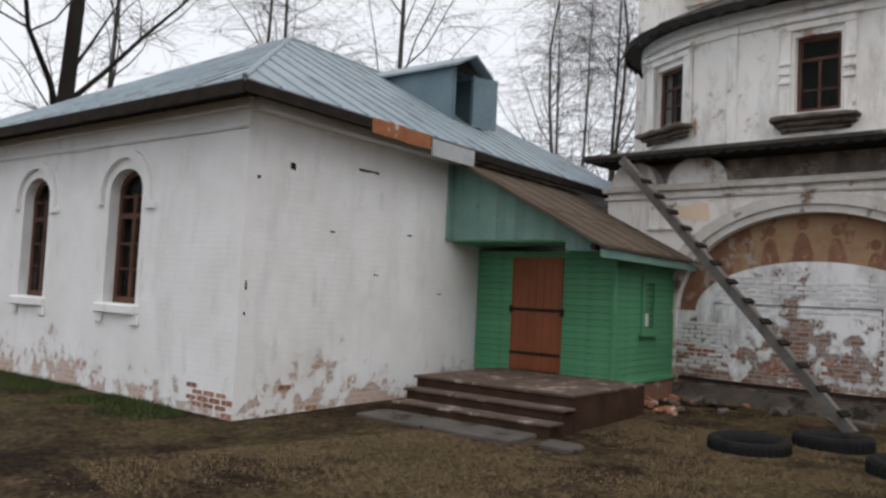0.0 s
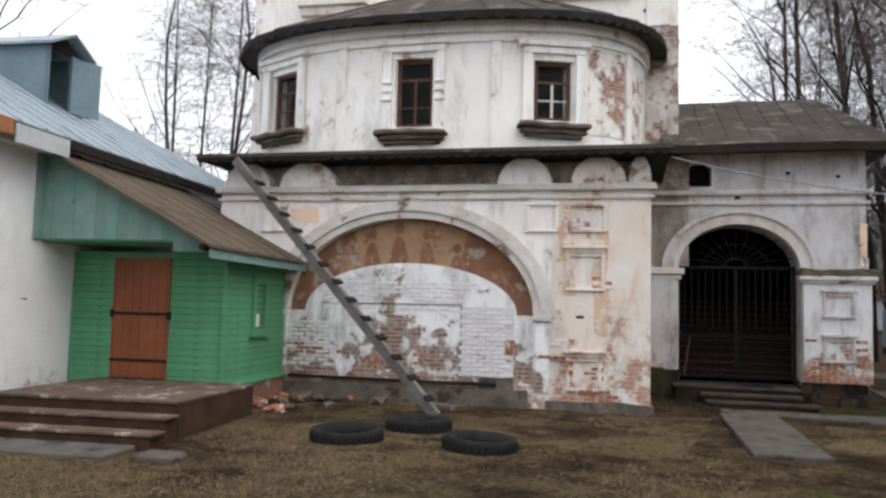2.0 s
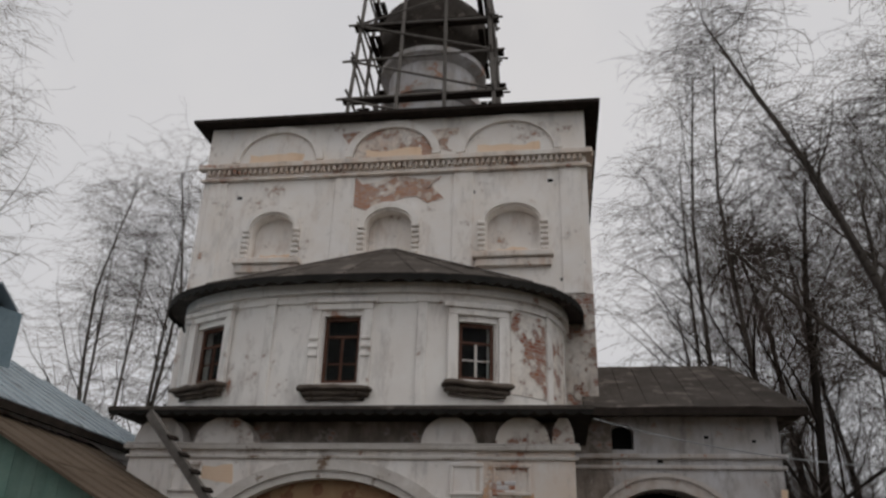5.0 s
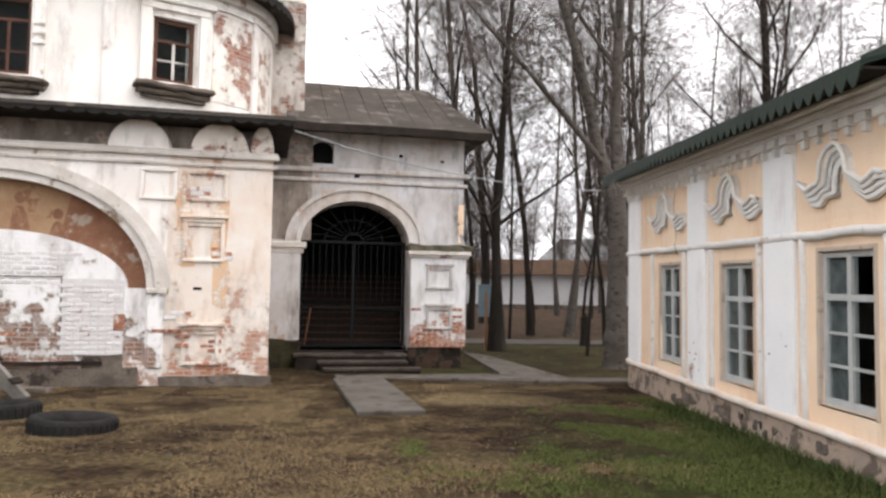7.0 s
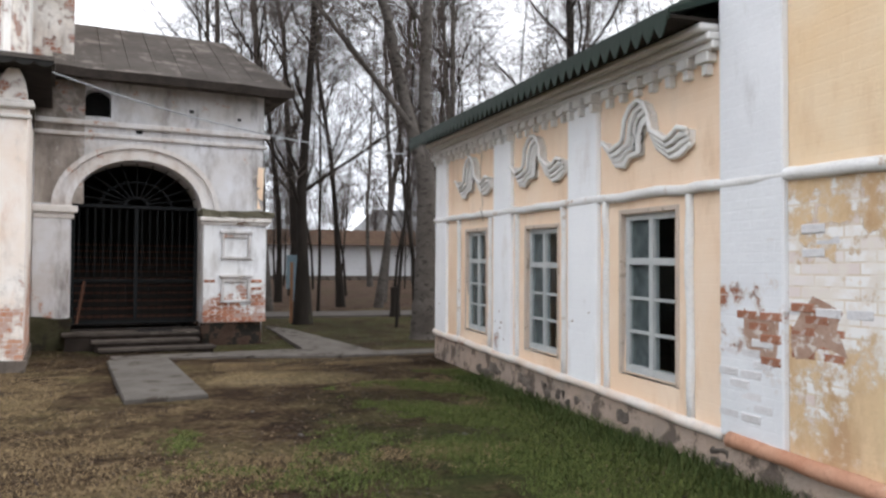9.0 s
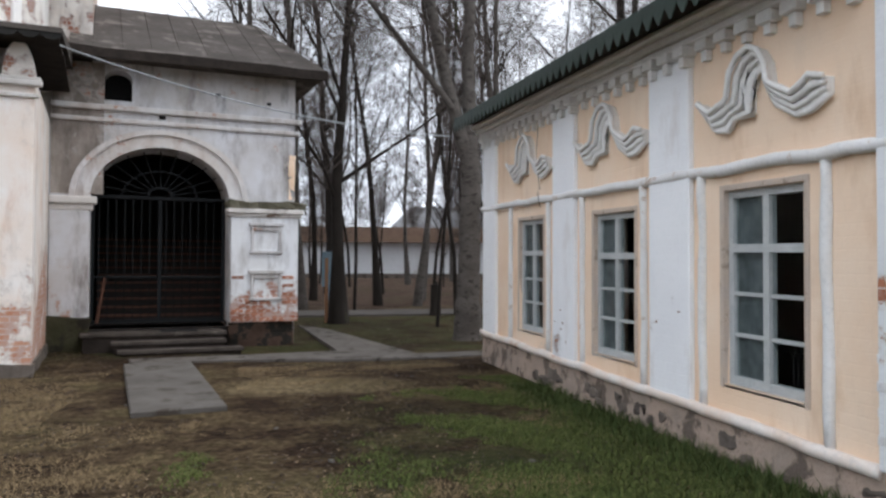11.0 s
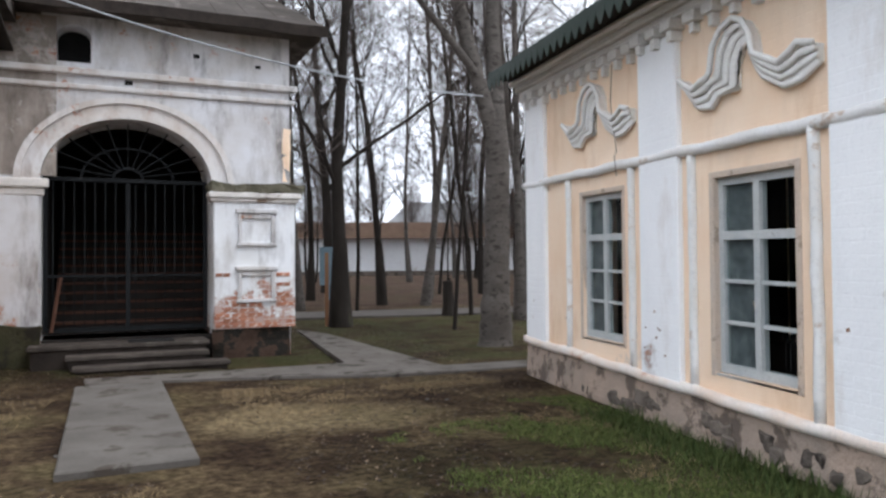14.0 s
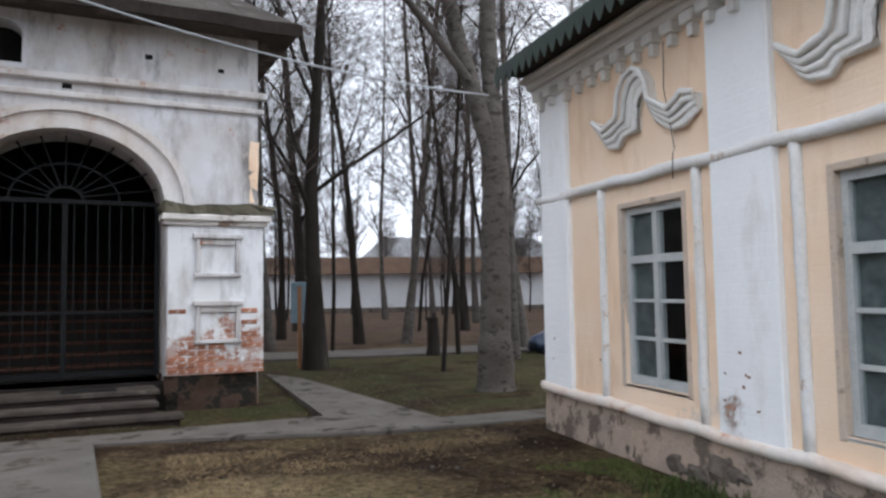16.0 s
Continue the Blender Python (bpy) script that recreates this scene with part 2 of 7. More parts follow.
# Darker brown than the porch step boards, with paler patches.
M_STEPDARK = surf("dark_step_planks", (0.04, 0.033, 0.028), (0.085, 0.072, 0.062), 3.0, 0.75, 45, 0.6, c3=(0.12, 0.105, 0.09), amount=0.60, c3scale=2.5, vary=0.2)
M_STEPRED = surf("brown_painted_boards", (0.040, 0.023, 0.015), (0.075, 0.043, 0.029), 3.0, 0.7, 45, 0.4, vary=0.2)
M_GREEN = surf("green_board_paint", (0.070, 0.25, 0.125), (0.095, 0.30, 0.155), 2.0, 0.6, 40, 0.3, c3=(0.06, 0.20, 0.11), amount=0.64, c3scale=3.0, vary=0.12)
M_TEAL = surf("faded_teal_boards", (0.15, 0.27, 0.235), (0.22, 0.33, 0.29), 2.5, 0.75, 40, 0.4, c3=(0.12, 0.18, 0.16), amount=0.64, c3scale=4.0, vary=0.2)
M_DOOR = surf("brown_door_paint", (0.20, 0.058, 0.021), (0.25, 0.08, 0.032), 2.0, 0.5, 40, 0.25, vary=0.1)
M_REDFRAME = surf("brown_window_paint", (0.085, 0.042, 0.030), (0.14, 0.075, 0.055), 4.0, 0.7, 50, 0.4)
M_GREYFRAME = surf("grey_window_paint", (0.42, 0.44, 0.44), (0.52, 0.53, 0.52), 5.0, 0.7, 50, 0.4, c3=(0.28, 0.27, 0.25), amount=0.64, c3scale=8.0)
M_CASING = surf("worn_casing_paint", (0.60, 0.48, 0.38), (0.52, 0.44, 0.38), 5.0, 0.8, 45, 0.6, c3=(0.34, 0.27, 0.21), amount=0.58, c3scale=6.0)
M_VALANCE = surf("green_roof_tin", (0.007, 0.019, 0.014), (0.013, 0.030, 0.022), 2.0, 0.5, 20, 0.2, 0.0, c3=(0.05, 0.045, 0.04), amount=0.68)
M_BLACKTIN = surf("blackened_tin", (0.014, 0.014, 0.013), (0.028, 0.026, 0.024), 2.0, 0.7, 20, 0.3)
M_DORMER = surf("blue_grey_sheet", (0.13, 0.19, 0.225), (0.18, 0.245, 0.28), 1.5, 0.6, 20, 0.2, 0.1)
M_IRON = surf("dark_iron", (0.010, 0.011, 0.012), (0.017, 0.018, 0.019), 5.0, 0.75, 40, 0.3)
M_WETSTONE = surf("soil_stained_concrete", (0.085, 0.075, 0.066), (0.13, 0.117, 0.104), 1.8, 0.85, 40, 0.6, c3=(0.035, 0.029, 0.024), amount=0.54, c3scale=2.4)
M_CONCRETE = surf("worn_concrete", (0.078, 0.070, 0.062), (0.115, 0.105, 0.094), 1.5, 0.9, 50, 0.4, c3=(0.055, 0.046, 0.038), amount=0.55, c3scale=2.0)
M_RUBBER = surf("old_rubber", (0.012, 0.012, 0.012), (0.024, 0.023, 0.022), 5.0, 0.85, 30, 0.5)
M_RUST = surf("rusty_tin", (0.42, 0.17, 0.08), (0.30, 0.13, 0.07), 4.0, 0.7, 25, 0.4, 0.2, c3=(0.60, 0.58, 0.55), amount=0.60, c3scale=3.0)
M_TIN = surf("pale_tin", (0.50, 0.52, 0.54), (0.60, 0.62, 0.63), 4.0, 0.5, 25, 0.2, 0.3)
M_CABLE = surf("grey_cable", (0.22, 0.23, 0.24), (0.28, 0.29, 0.30), 4.0, 0.6, 25, 0.1)
M_BARK = surf("dark_lime_bark", (0.019, 0.016, 0.0135), (0.036, 0.030, 0.026), 2.0, 0.95, 16, 0.9, c3=(0.06, 0.065, 0.035), amount=0.62, c3scale=1.0, stretch=(1, 1, 0.35))
M_BIRCH = surf("birch_bark", (0.070, 0.061, 0.054), (0.125, 0.112, 0.101), 1.6, 0.9, 16, 1.0, c3=(0.046, 0.040, 0.035), amount=0.54, c3scale=6.0, stretch=(1.0, 1.0, 1.7))
M_TWIG = surf("bare_twigs", (0.065, 0.054, 0.047), (0.11, 0.09, 0.08), 2.0, 0.95, 10, 0.0)
M_FRESCO = surf("faded_fresco", (0.20, 0.095, 0.060), (0.28, 0.15, 0.095), 2.6, 0.9, 25, 0.6, c3=(0.36, 0.30, 0.25), amount=0.55, c3scale=2.2)
M_OCHRE = surf("fresco_ochre", (0.38, 0.26, 0.16), (0.29, 0.165, 0.10), 3.0, 0.9, 30, 0.3, c3=(0.24, 0.12, 0.075), amount=0.57, c3scale=2.5)
M_FIGURE = surf("fresco_brown", (0.18, 0.088, 0.056), (0.28, 0.155, 0.10), 4.0, 0.9, 30, 0.3, c3=(0.38, 0.27, 0.18), amount=0.60, c3scale=5.0)
# Near-black: the gateway's inner shade is put into this colour.
M_INNERSHADE = surf("shade_painted_interior", (0.02, 0.017, 0.016), (0.03, 0.026, 0.023), 2.0, 0.95, 20, 0.3)
M_STAIR = surf("inner_stair_boards", (0.075, 0.036, 0.025), (0.105, 0.054, 0.037), 3.0, 0.8, 40, 0.3)
M_FARWALL = surf("far_white_wall", (0.70, 0.71, 0.73), (0.62, 0.62, 0.63), 0.5, 0.95, 6, 0.3, c3=(0.45, 0.42, 0.40), amount=0.66, c3scale=0.6)
M_BAG = surf("dark_blue_plastic", (0.02, 0.03, 0.06), (0.03, 0.045, 0.08), 3.0, 0.3, 20, 0.3)
M_CURTAIN = surf("net_curtain", (0.20, 0.215, 0.22), (0.075, 0.082, 0.086), 7.0, 0.9, 30, 0.3)
# Near-black colour painting the shade inside rooms, window openings and holes.
M_ROOMSHADE = surf("painted_room_shade", (0.012, 0.012, 0.012), (0.02, 0.02, 0.02), 2.0, 0.95, 20, 0.2)


def glass_mat(name, tint):
    m, n, l, b = mat(name)
    out = n["Material Output"]
    tr, gl, mx = n.new("ShaderNodeBsdfTransparent"), n.new("ShaderNodeBsdfGlossy"), n.new("ShaderNodeMixShader")
    tr.inputs["Color"].default_value = (*tint, 1)
    gl.inputs["Roughness"].default_value = 0.04
    lw = n.new("ShaderNodeLayerWeight")
    lw.inputs["Blend"].default_value = 0.5
    gloss = math2(n, l, "ADD", math2(n, l, "MULTIPLY", math2(n, l, "POWER", lw.outputs["Facing"], 5.0), 0.35), 0.004)
    l.new(gloss, mx.inputs[0]), l.new(tr.outputs[0], mx.inputs[1]), l.new(gl.outputs[0], mx.inputs[2])
    l.new(mx.outputs[0], out.inputs["Surface"])
    n.remove(b)
    return m


M_GLASS = glass_mat("window_glass", (0.86, 0.89, 0.89))


def ground_material():
    m, n, l, b = mat("yard_ground")
    v = n.new("ShaderNodeNewGeometry").outputs["Position"]
    sep = n.new("ShaderNodeSeparateXYZ")
    l.new(v, sep.inputs[0])
    a, c, d, e = noise_tex(n, l, v, 0.35, 8.0, 0.65), noise_tex(n, l, v, 1.1, 9.0, 0.7), noise_tex(n, l, v, 14.0, 6.0, 0.7), noise_tex(n, l, v, 70.0, 3.0)
    soil = mixc(n, l, ramp(n, l, d, 0.38, 0.62), (0.012, 0.0075, 0.005), (0.046, 0.029, 0.018))
    straw = mixc(n, l, ramp(n, l, d, 0.38, 0.62), (0.042, 0.029, 0.015), (0.165, 0.12, 0.068))
    blot = math2(n, l, "ADD", math2(n, l, "MULTIPLY", a, 0.5), math2(n, l, "MULTIPLY", c, 0.5))
    col = mixc(n, l, ramp(n, l, blot, 0.45, 0.57), soil, straw)
    moss = mixc(n, l, ramp(n, l, d, 0.3, 0.7), (0.016, 0.022, 0.008), (0.042, 0.052, 0.018))
    # green sward beside the ochre house, thinning towards the paving
    gx = ramp(n, l, math2(n, l, "ADD", sep.outputs[0], math2(n, l, "MULTIPLY", c, 3.0)), 2.9, 4.6)
    gy = ramp(n, l, math2(n, l, "ADD", sep.outputs[1], math2(n, l, "MULTIPLY", c, 3.0)), 13.5, 9.5)
    sward = math2(n, l, "MULTIPLY", math2(n, l, "MULTIPLY", gx, gy), ramp(n, l, c, 0.38, 0.52))
    ex, ey = math2(n, l, "MULTIPLY", math2(n, l, "SUBTRACT", sep.outputs[0], 1.7), 0.62), math2(n, l, "MULTIPLY", math2(n, l, "SUBTRACT", sep.outputs[1], 12.6), 1.05)
    reach = math2(n, l, "ADD", math2(n, l, "MULTIPLY", ex, ex), math2(n, l, "MULTIPLY", ey, ey))
    strip = ramp(n, l, math2(n, l, "ADD", reach, math2(n, l, "MULTIPLY", c, 2.4)), 2.0, 1.35)
    col = mixc(n, l, strip, col, mixc(n, l, ramp(n, l, d, 0.36, 0.64), (0.075, 0.055, 0.03), (0.24, 0.185, 0.105)))
    col = mixc(n, l, sward, col, moss)
    far_turf = math2(n, l, "MULTIPLY", math2(n, l, "MULTIPLY", ramp(n, l, sep.outputs[1], 15.6, 17.0), ramp(n, l, sep.outputs[1], 27.5, 24.5)), ramp(n, l, c, 0.40, 0.58))
    col = mixc(n, l, far_turf, col, mixc(n, l, ramp(n, l, d, 0.35, 0.65), (0.022, 0.024, 0.010), (0.062, 0.062, 0.026)))
    woods = ramp(n, l, sep.outputs[1], 27.0, 31.0)
    leaves = mixc(n, l, ramp(n, l, c, 0.35, 0.65), (0.055, 0.035, 0.025), (0.095, 0.064, 0.047))
    col = mixc(n, l, woods, col, leaves)
    patch = ramp(n, l, math2(n, l, "ADD", a, math2(n, l, "MULTIPLY", c, 0.3)), 0.66, 0.74)
    col = mixc(n, l, math2(n, l, "MULTIPLY", patch, 0.35), col, (0.05, 0.048, 0.02))
    col = mixc(n, l, math2(n, l, "MULTIPLY", ramp(n, l, e, 0.48, 0.65), 0.4), col, (0.012, 0.009, 0.007))
    l.new(col, b.inputs["Base Color"])
    b.inputs["Roughness"].default_value = 0.97
    b.inputs["Specular IOR Level"].default_value = 0.05
    bump(n, l, b, math2(n, l, "ADD", math2(n, l, "MULTIPLY", c, 1.2), math2(n, l, "ADD", d, math2(n, l, "MULTIPLY", e, 0.4))), 0.9, 0.05)
    return m


M_GROUND = ground_material()
M_ROADFAR = surf("grey_lane", (0.075, 0.067, 0.06), (0.105, 0.095, 0.086), 1.0, 0.95, 30, 0.4)

# ---- mesh helpers ----
def mesh_object(name, bm, material, smooth=False):
    bmesh.ops.recalc_face_normals(bm, faces=bm.faces)
    me = bpy.data.meshes.new(name)
    bm.to_mesh(me)
    bm.free()
    me.materials.append(material)
    if smooth:
        me.polygons.foreach_set("use_smooth", [True] * len(me.polygons))
    return new(name, me)


def part(name, bm, material, parent, label="", smooth=False):
    ob = mesh_object(name, bm, material, smooth)
    ob.parent = parent
    return tagged(ob, label)


def piece(name, mesh, parent, m):
    ob = new(name, mesh)
    ob.parent = parent
    ob.matrix_basis = m
    return ob


def thing(name, m, label, category, group="", kind=""):
    ob = new(name)
    ob.empty_display_size = 0.2
    ob.matrix_basis = m
    return tagged(ob, label, category, group, kind)


def box(bm, x0, x1, y0, y1, z0, z1, bevel=0.0):
    r = bmesh.ops.create_cube(bm, size=1.0, matrix=Matrix.Translation(((x0 + x1) / 2, (y0 + y1) / 2, (z0 + z1) / 2)) @ Matrix.Diagonal((x1 - x0, y1 - y0, z1 - z0, 1)))
    if bevel:
        edges = list({e for v in r["verts"] for e in v.link_edges})
        bmesh.ops.bevel(bm, geom=edges, offset=bevel, segments=1, affect="EDGES")
    return r["verts"]


def boxes(*rows):
    bm = bmesh.new()
    for row in rows:
        box(bm, *row)
    return bm


def hexa(bm, pts):
    """A solid from eight corners: four below, four above, each going round."""
    vs = [bm.verts.new(p) for p in pts]
    for q in ((3, 2, 1, 0), (4, 5, 6, 7), (0, 1, 5, 4), (1, 2, 6, 5), (2, 3, 7, 6), (3, 0, 4, 7)):
        bm.faces.new([vs[k] for k in q])


def strip(bm, u0, u1, b0, b1, t0, t1, v0, v1):
    hexa(bm, [(u0, v0, b0), (u1, v0, b1), (u1, v1, b1), (u0, v1, b0), (u0, v0, t0), (u1, v0, t1), (u1, v1, t1), (u0, v1, t0)])


def arch_top(o, u):
    c, a = (o["u0"] + o["u1"]) / 2, (o["u1"] - o["u0"]) / 2
    return o["spring"] + o["rise"] * math.sqrt(max(0.0, 1 - ((u - c) / a) ** 2))


def weld(bm):
    """Joins touching solids into one shell and drops the faces inside it."""
    bmesh.ops.remove_doubles(bm, verts=bm.verts, dist=0.0002)
    inner = [f for f in bm.faces if all(len(e.link_faces) > 2 for e in f.edges)]
    bmesh.ops.delete(bm, geom=inner, context="FACES_ONLY")
    return bm


def wall(u0, u1, z0, z1, v0, v1, openings=(), n=20):
    """A wall along u with openings cut right through; an opening with a rise is arched."""
    bm = bmesh.new()
    at = u0
    for o in sorted(openings, key=lambda o: o["u0"]):
        if o["u0"] > at:
            box(bm, at, o["u0"], v0, v1, z0, z1)
        k = n if o.get("rise") else 1
        us = [o["u0"] + (o["u1"] - o["u0"]) * (0.5 - 0.5 * math.cos(math.pi * i / k)) for i in range(k + 1)]
        for a, b in zip(us, us[1:]):
            if o["z0"] > z0:
                box(bm, a, b, v0, v1, z0, o["z0"])
            ta, tb = (arch_top(o, a), arch_top(o, b)) if o.get("rise") else (o["spring"], o["spring"])
            strip(bm, a, b, ta, tb, z1, z1, v0, v1)
        at = o["u1"]
    if at < u1:
        box(bm, at, u1, v0, v1, z0, z1)
    return weld(bm)


def ring(bm, c, zs, a0, b0, a1, b1, v0, v1, n=32, start=0.0, end=math.pi):
    """An arched band between two ellipses."""
    for i in range(n):
        p, q = start + (end - start) * i / n, start + (end - start) * (i + 1) / n
        pts = []
        for v in (v0, v1):
            for ang, (a, b) in ((p, (a0, b0)), (q, (a0, b0)), (q, (a1, b1)), (p, (a1, b1))):
                pts.append((c + a * math.cos(ang), v, zs + b * math.sin(ang)))
        hexa(bm, pts)
    bmesh.ops.remove_doubles(bm, verts=bm.verts, dist=0.0002)


def disc(bm, c, zs, a, b, v0, v1, n=24):
    """A solid half-ellipse standing on its chord."""
    pts = [(c + a * math.cos(math.pi * i / n), zs + b * math.sin(math.pi * i / n)) for i in range(n + 1)]
    f = [bm.verts.new((x, v0, z)) for x, z in pts]
    g = [bm.verts.new((x, v1, z)) for x, z in pts]
    bm.faces.new(f), bm.faces.new(g[::-1])
    for i in range(len(pts)):
        j = (i + 1) % len(pts)
        bm.faces.new((f[j], f[i], g[i], g[j]))


def tube(bm, pts, radii, sides=6, squash=1.0):
    rings = []
    pts = [Vector(p) for p in pts]
    up = Vector((0, 0, 1))
    for i, p in enumerate(pts):
        d = (pts[min(i + 1, len(pts) - 1)] - pts[max(i - 1, 0)]).normalized()
        s = d.cross(up if abs(d.z) < 0.95 else Vector((1, 0, 0))).normalized()
        w = s.cross(d)
        r = radii[i] if isinstance(radii, (list, tuple)) else radii
        rings.append([bm.verts.new(p + r * (math.cos(2 * math.pi * k / sides) * s + squash * math.sin(2 * math.pi * k / sides) * w)) for k in range(sides)])
    for a, b in zip(rings, rings[1:]):
        for k in range(sides):
            bm.faces.new((a[k], a[(k + 1) % sides], b[(k + 1) % sides], b[k]))
    bm.faces.new(rings[0][::-1]), bm.faces.new(rings[-1])


def roughen(bm, amount, scale, seed=0.0):
    for v in bm.verts:
        v.co += amount * noise.noise_vector(v.co * scale + Vector((seed, seed, seed)))


def ragged(bm, amount, scale, seed=0.0):
    """A flat patch with a wandering outline."""
    cut(bm, 0.16)
    for v in bm.verts:
        d = noise.noise_vector(Vector((v.co.x, seed, v.co.z)) * scale) + 0.5 * noise.noise_vector(Vector((v.co.x, seed + 9.0, v.co.z)) * scale * 3.1)
        v.co.x += amount * d.x
        v.co.z += amount * d.z
    return bm


def cut(bm, size):
    """Finer faces, so that an edge can waver."""
    for _ in range(3):
        edges = [e for e in bm.edges if e.calc_length() > size]
        if not edges:
            break
        bmesh.ops.subdivide_edges(bm, edges=edges, cuts=1, use_grid_fill=True)


def brick_mesh(name, w, d, h, material, seed):
    bm = bmesh.new()
    box(bm, -w / 2, w / 2, -d / 2, d / 2, -h / 2, h / 2, 0.008)
    roughen(bm, 0.005, 9.0, seed)
    me = bpy.data.meshes.new(name)
    bm.to_mesh(me)
    bm.free()
    me.materials.append(material)
    return me


BRICKS = [brick_mesh("brick", 0.245, 0.05, 0.07, M_BRICK, k * 3.1) for k in range(4)]
WBRICKS = [brick_mesh("brick", 0.245, 0.05, 0.07, M_WBRICK, 20 + k * 3.1) for k in range(4)]


def bare_bricks(parent, u0, u1, z0, z1, v, keep, meshes, limit=120, proud=0.012, turn=0.0, scale=1.7):
    """Single bricks laid bare in a wall's face, in courses, where keep and a ragged field allow."""
    rnd, made = random.Random(int(u0 * 91 + z0 * 37)), 0
    row = 0
    z = z0
    while z < z1 and made < limit:
        u = u0 + (0.13 if row % 2 else 0.0)
        while u < u1 and made < limit:
            f = noise.noise(Vector((u * scale, z * scale * 1.3, v * 3 + 7)))
            if f > keep:
                m = Matrix.Translation((u, v + 0.025 - proud + rnd.uniform(-0.006, 0.004), z)) @ Matrix.Diagonal((rnd.uniform(0.85, 1.0), 1, rnd.uniform(0.9, 1.0), 1))
                piece("brick", rnd.choice(meshes), parent, pose(0, 0, 0, 0, 0, turn) @ m)
                made += 1
            u += 0.262
        z += 0.082
        row += 1

# ---- ground ----
def ground_height(x, y):
    rise = max(0.0, y - 22.0) * 0.022 if y < 62 else 0.88
    return rise + 0.035 * noise.noise(Vector((x * 0.35, y * 0.35, 0))) - 0.02 - 0.16 * math.exp(-((x - 1.75) / 0.7) ** 2 - ((y - 16.6) / 0.8) ** 2)


bm = bmesh.new()
xs = sorted({-900, -400, -150, -80, -50, *[v * 0.8 for v in range(-38, 40)], 50, 80, 150, 400, 900})
ys = sorted({-900, -300, -100, -40, -20, *[v * 0.8 for v in range(-12, 80)], 90, 150, 400, 900})
grid = [[bm.verts.new((x, y, ground_height(x, y))) for x in xs] for y in ys]
for j in range(len(ys) - 1):
    for i in range(len(xs) - 1):
        bm.faces.new((grid[j][i], grid[j][i + 1], grid[j + 1][i + 1], grid[j + 1][i]))
ground = tagged(mesh_object("ground", bm, M_GROUND, True), "bare spring yard of brown soil, straw and patchy green grass", "ground", kind="structure")

# ---- white house with the zinc roof ----
HM = pose(-9.61, 4.341, 0, 0, 0, 14)
house = thing("house", HM, "low whitewashed brick house with zinc hipped roof", "house")
OPEN_L = [dict(u0=-8.2 + k, u1=-8.2 + k + 0.92, z0=1.38, spring=3.12, rise=0.36) for k in (1.95, 4.83)]
part("wall", wall(-8.2, -0.45, -0.3, 4.28, 0, 0.45, OPEN_L), M_HOUSE, house)
bm = boxes((-0.45, 0, 0, 13, -0.3, 4.28))
part("wall", bm, M_HOUSE, house)
part("wall", boxes((-8.2, -7.75, 0.45, 13, -0.3, 4.28)), M_HOUSE, house)
part("wall", boxes((-7.75, -0.45, 12.55, 13, -0.3, 4.28)), M_HOUSE, house)
for o in OPEN_L:
    c = (o["u0"] + o["u1"]) / 2
    win = part("window", boxes((o["u0"] - 0.02, o["u1"] + 0.02, 0.30, 0.33, 1.38, 3.48)), M_ROOMSHADE, house, "arched brown-framed window")
    bm = boxes((o["u0"], o["u0"] + 0.09, 0.17, 0.25, 1.38, 3.2), (o["u1"] - 0.09, o["u1"], 0.17, 0.25, 1.38, 3.2), (o["u0"] + 0.09, o["u1"] - 0.09, 0.17, 0.25, 1.38, 1.48), (c - 0.04, c + 0.04, 0.17, 0.25, 1.48, 3.1), (o["u0"] + 0.09, o["u1"] - 0.09, 0.175, 0.245, 2.72, 2.8))
    for z in (1.9, 2.3, 3.05):
        box(bm, o["u0"] + 0.09, o["u1"] - 0.09, 0.19, 0.235, z, z + 0.035)
    ring(bm, c, 3.12, 0.37, 0.27, 0.46, 0.36, 0.17, 0.25, 16)
    part("frame", bm, M_REDFRAME, win)
    for side in (-1, 1):
        x0, x1 = (o["u0"] + 0.09, c - 0.04) if side < 0 else (c + 0.04, o["u1"] - 0.09)
        pane = part("pane", boxes((x0, x1, 0.205, 0.211, 1.48, 3.38)), M_GLASS, win)
        pane.visible_shadow = False
    bm = boxes((o["u0"] - 0.12, o["u1"] + 0.12, -0.10, 0.16, 1.22, 1.37, 0.02), (o["u0"] - 0.12, o["u0"] + 0.06, -0.05, 0.0, 1.06, 1.22, 0.015), (o["u1"] - 0.06, o["u1"] + 0.16, -0.05, 0.0, 1.06, 1.22, 0.015))
    part("sill", bm, M_HOUSE, house)
    bm = bmesh.new()
    ring(bm, c, 3.12, 0.60, 0.52, 0.74, 0.66, -0.07, 0.01, 24)
    box(bm, c - 0.74, c - 0.60, -0.07, 0.01, 2.92, 3.12), box(bm, c + 0.60, c + 0.74, -0.07, 0.01, 2.92, 3.12)
    box(bm, c + 0.60, c + 0.86, -0.06, 0.01, 2.84, 2.92)
    part("hood_mould", bm, M_HOUSE, house)
part("cornice", boxes((-8.35, 0.0, -0.05, 0.0, 3.86, 3.93, 0.02), (-8.35, 0.10, -0.10, 0.0, 4.12, 4.27, 0.02)), M_HOUSE, house)
part("cornice", boxes((0.0, 0.17, 0.0, 13, 4.1, 4.27, 0.02)), M_HOUSE, house)
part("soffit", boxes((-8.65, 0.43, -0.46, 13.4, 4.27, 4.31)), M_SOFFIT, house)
bm = bmesh.new()
e0, e1, f0, f1, ze, zr = -8.68, 0.47, -0.50, 13.5, 4.36, 6.98
base = [bm.verts.new(p) for p in ((e0, f0, ze), (e1, f0, ze), (e1, f1, ze), (e0, f1, ze))]
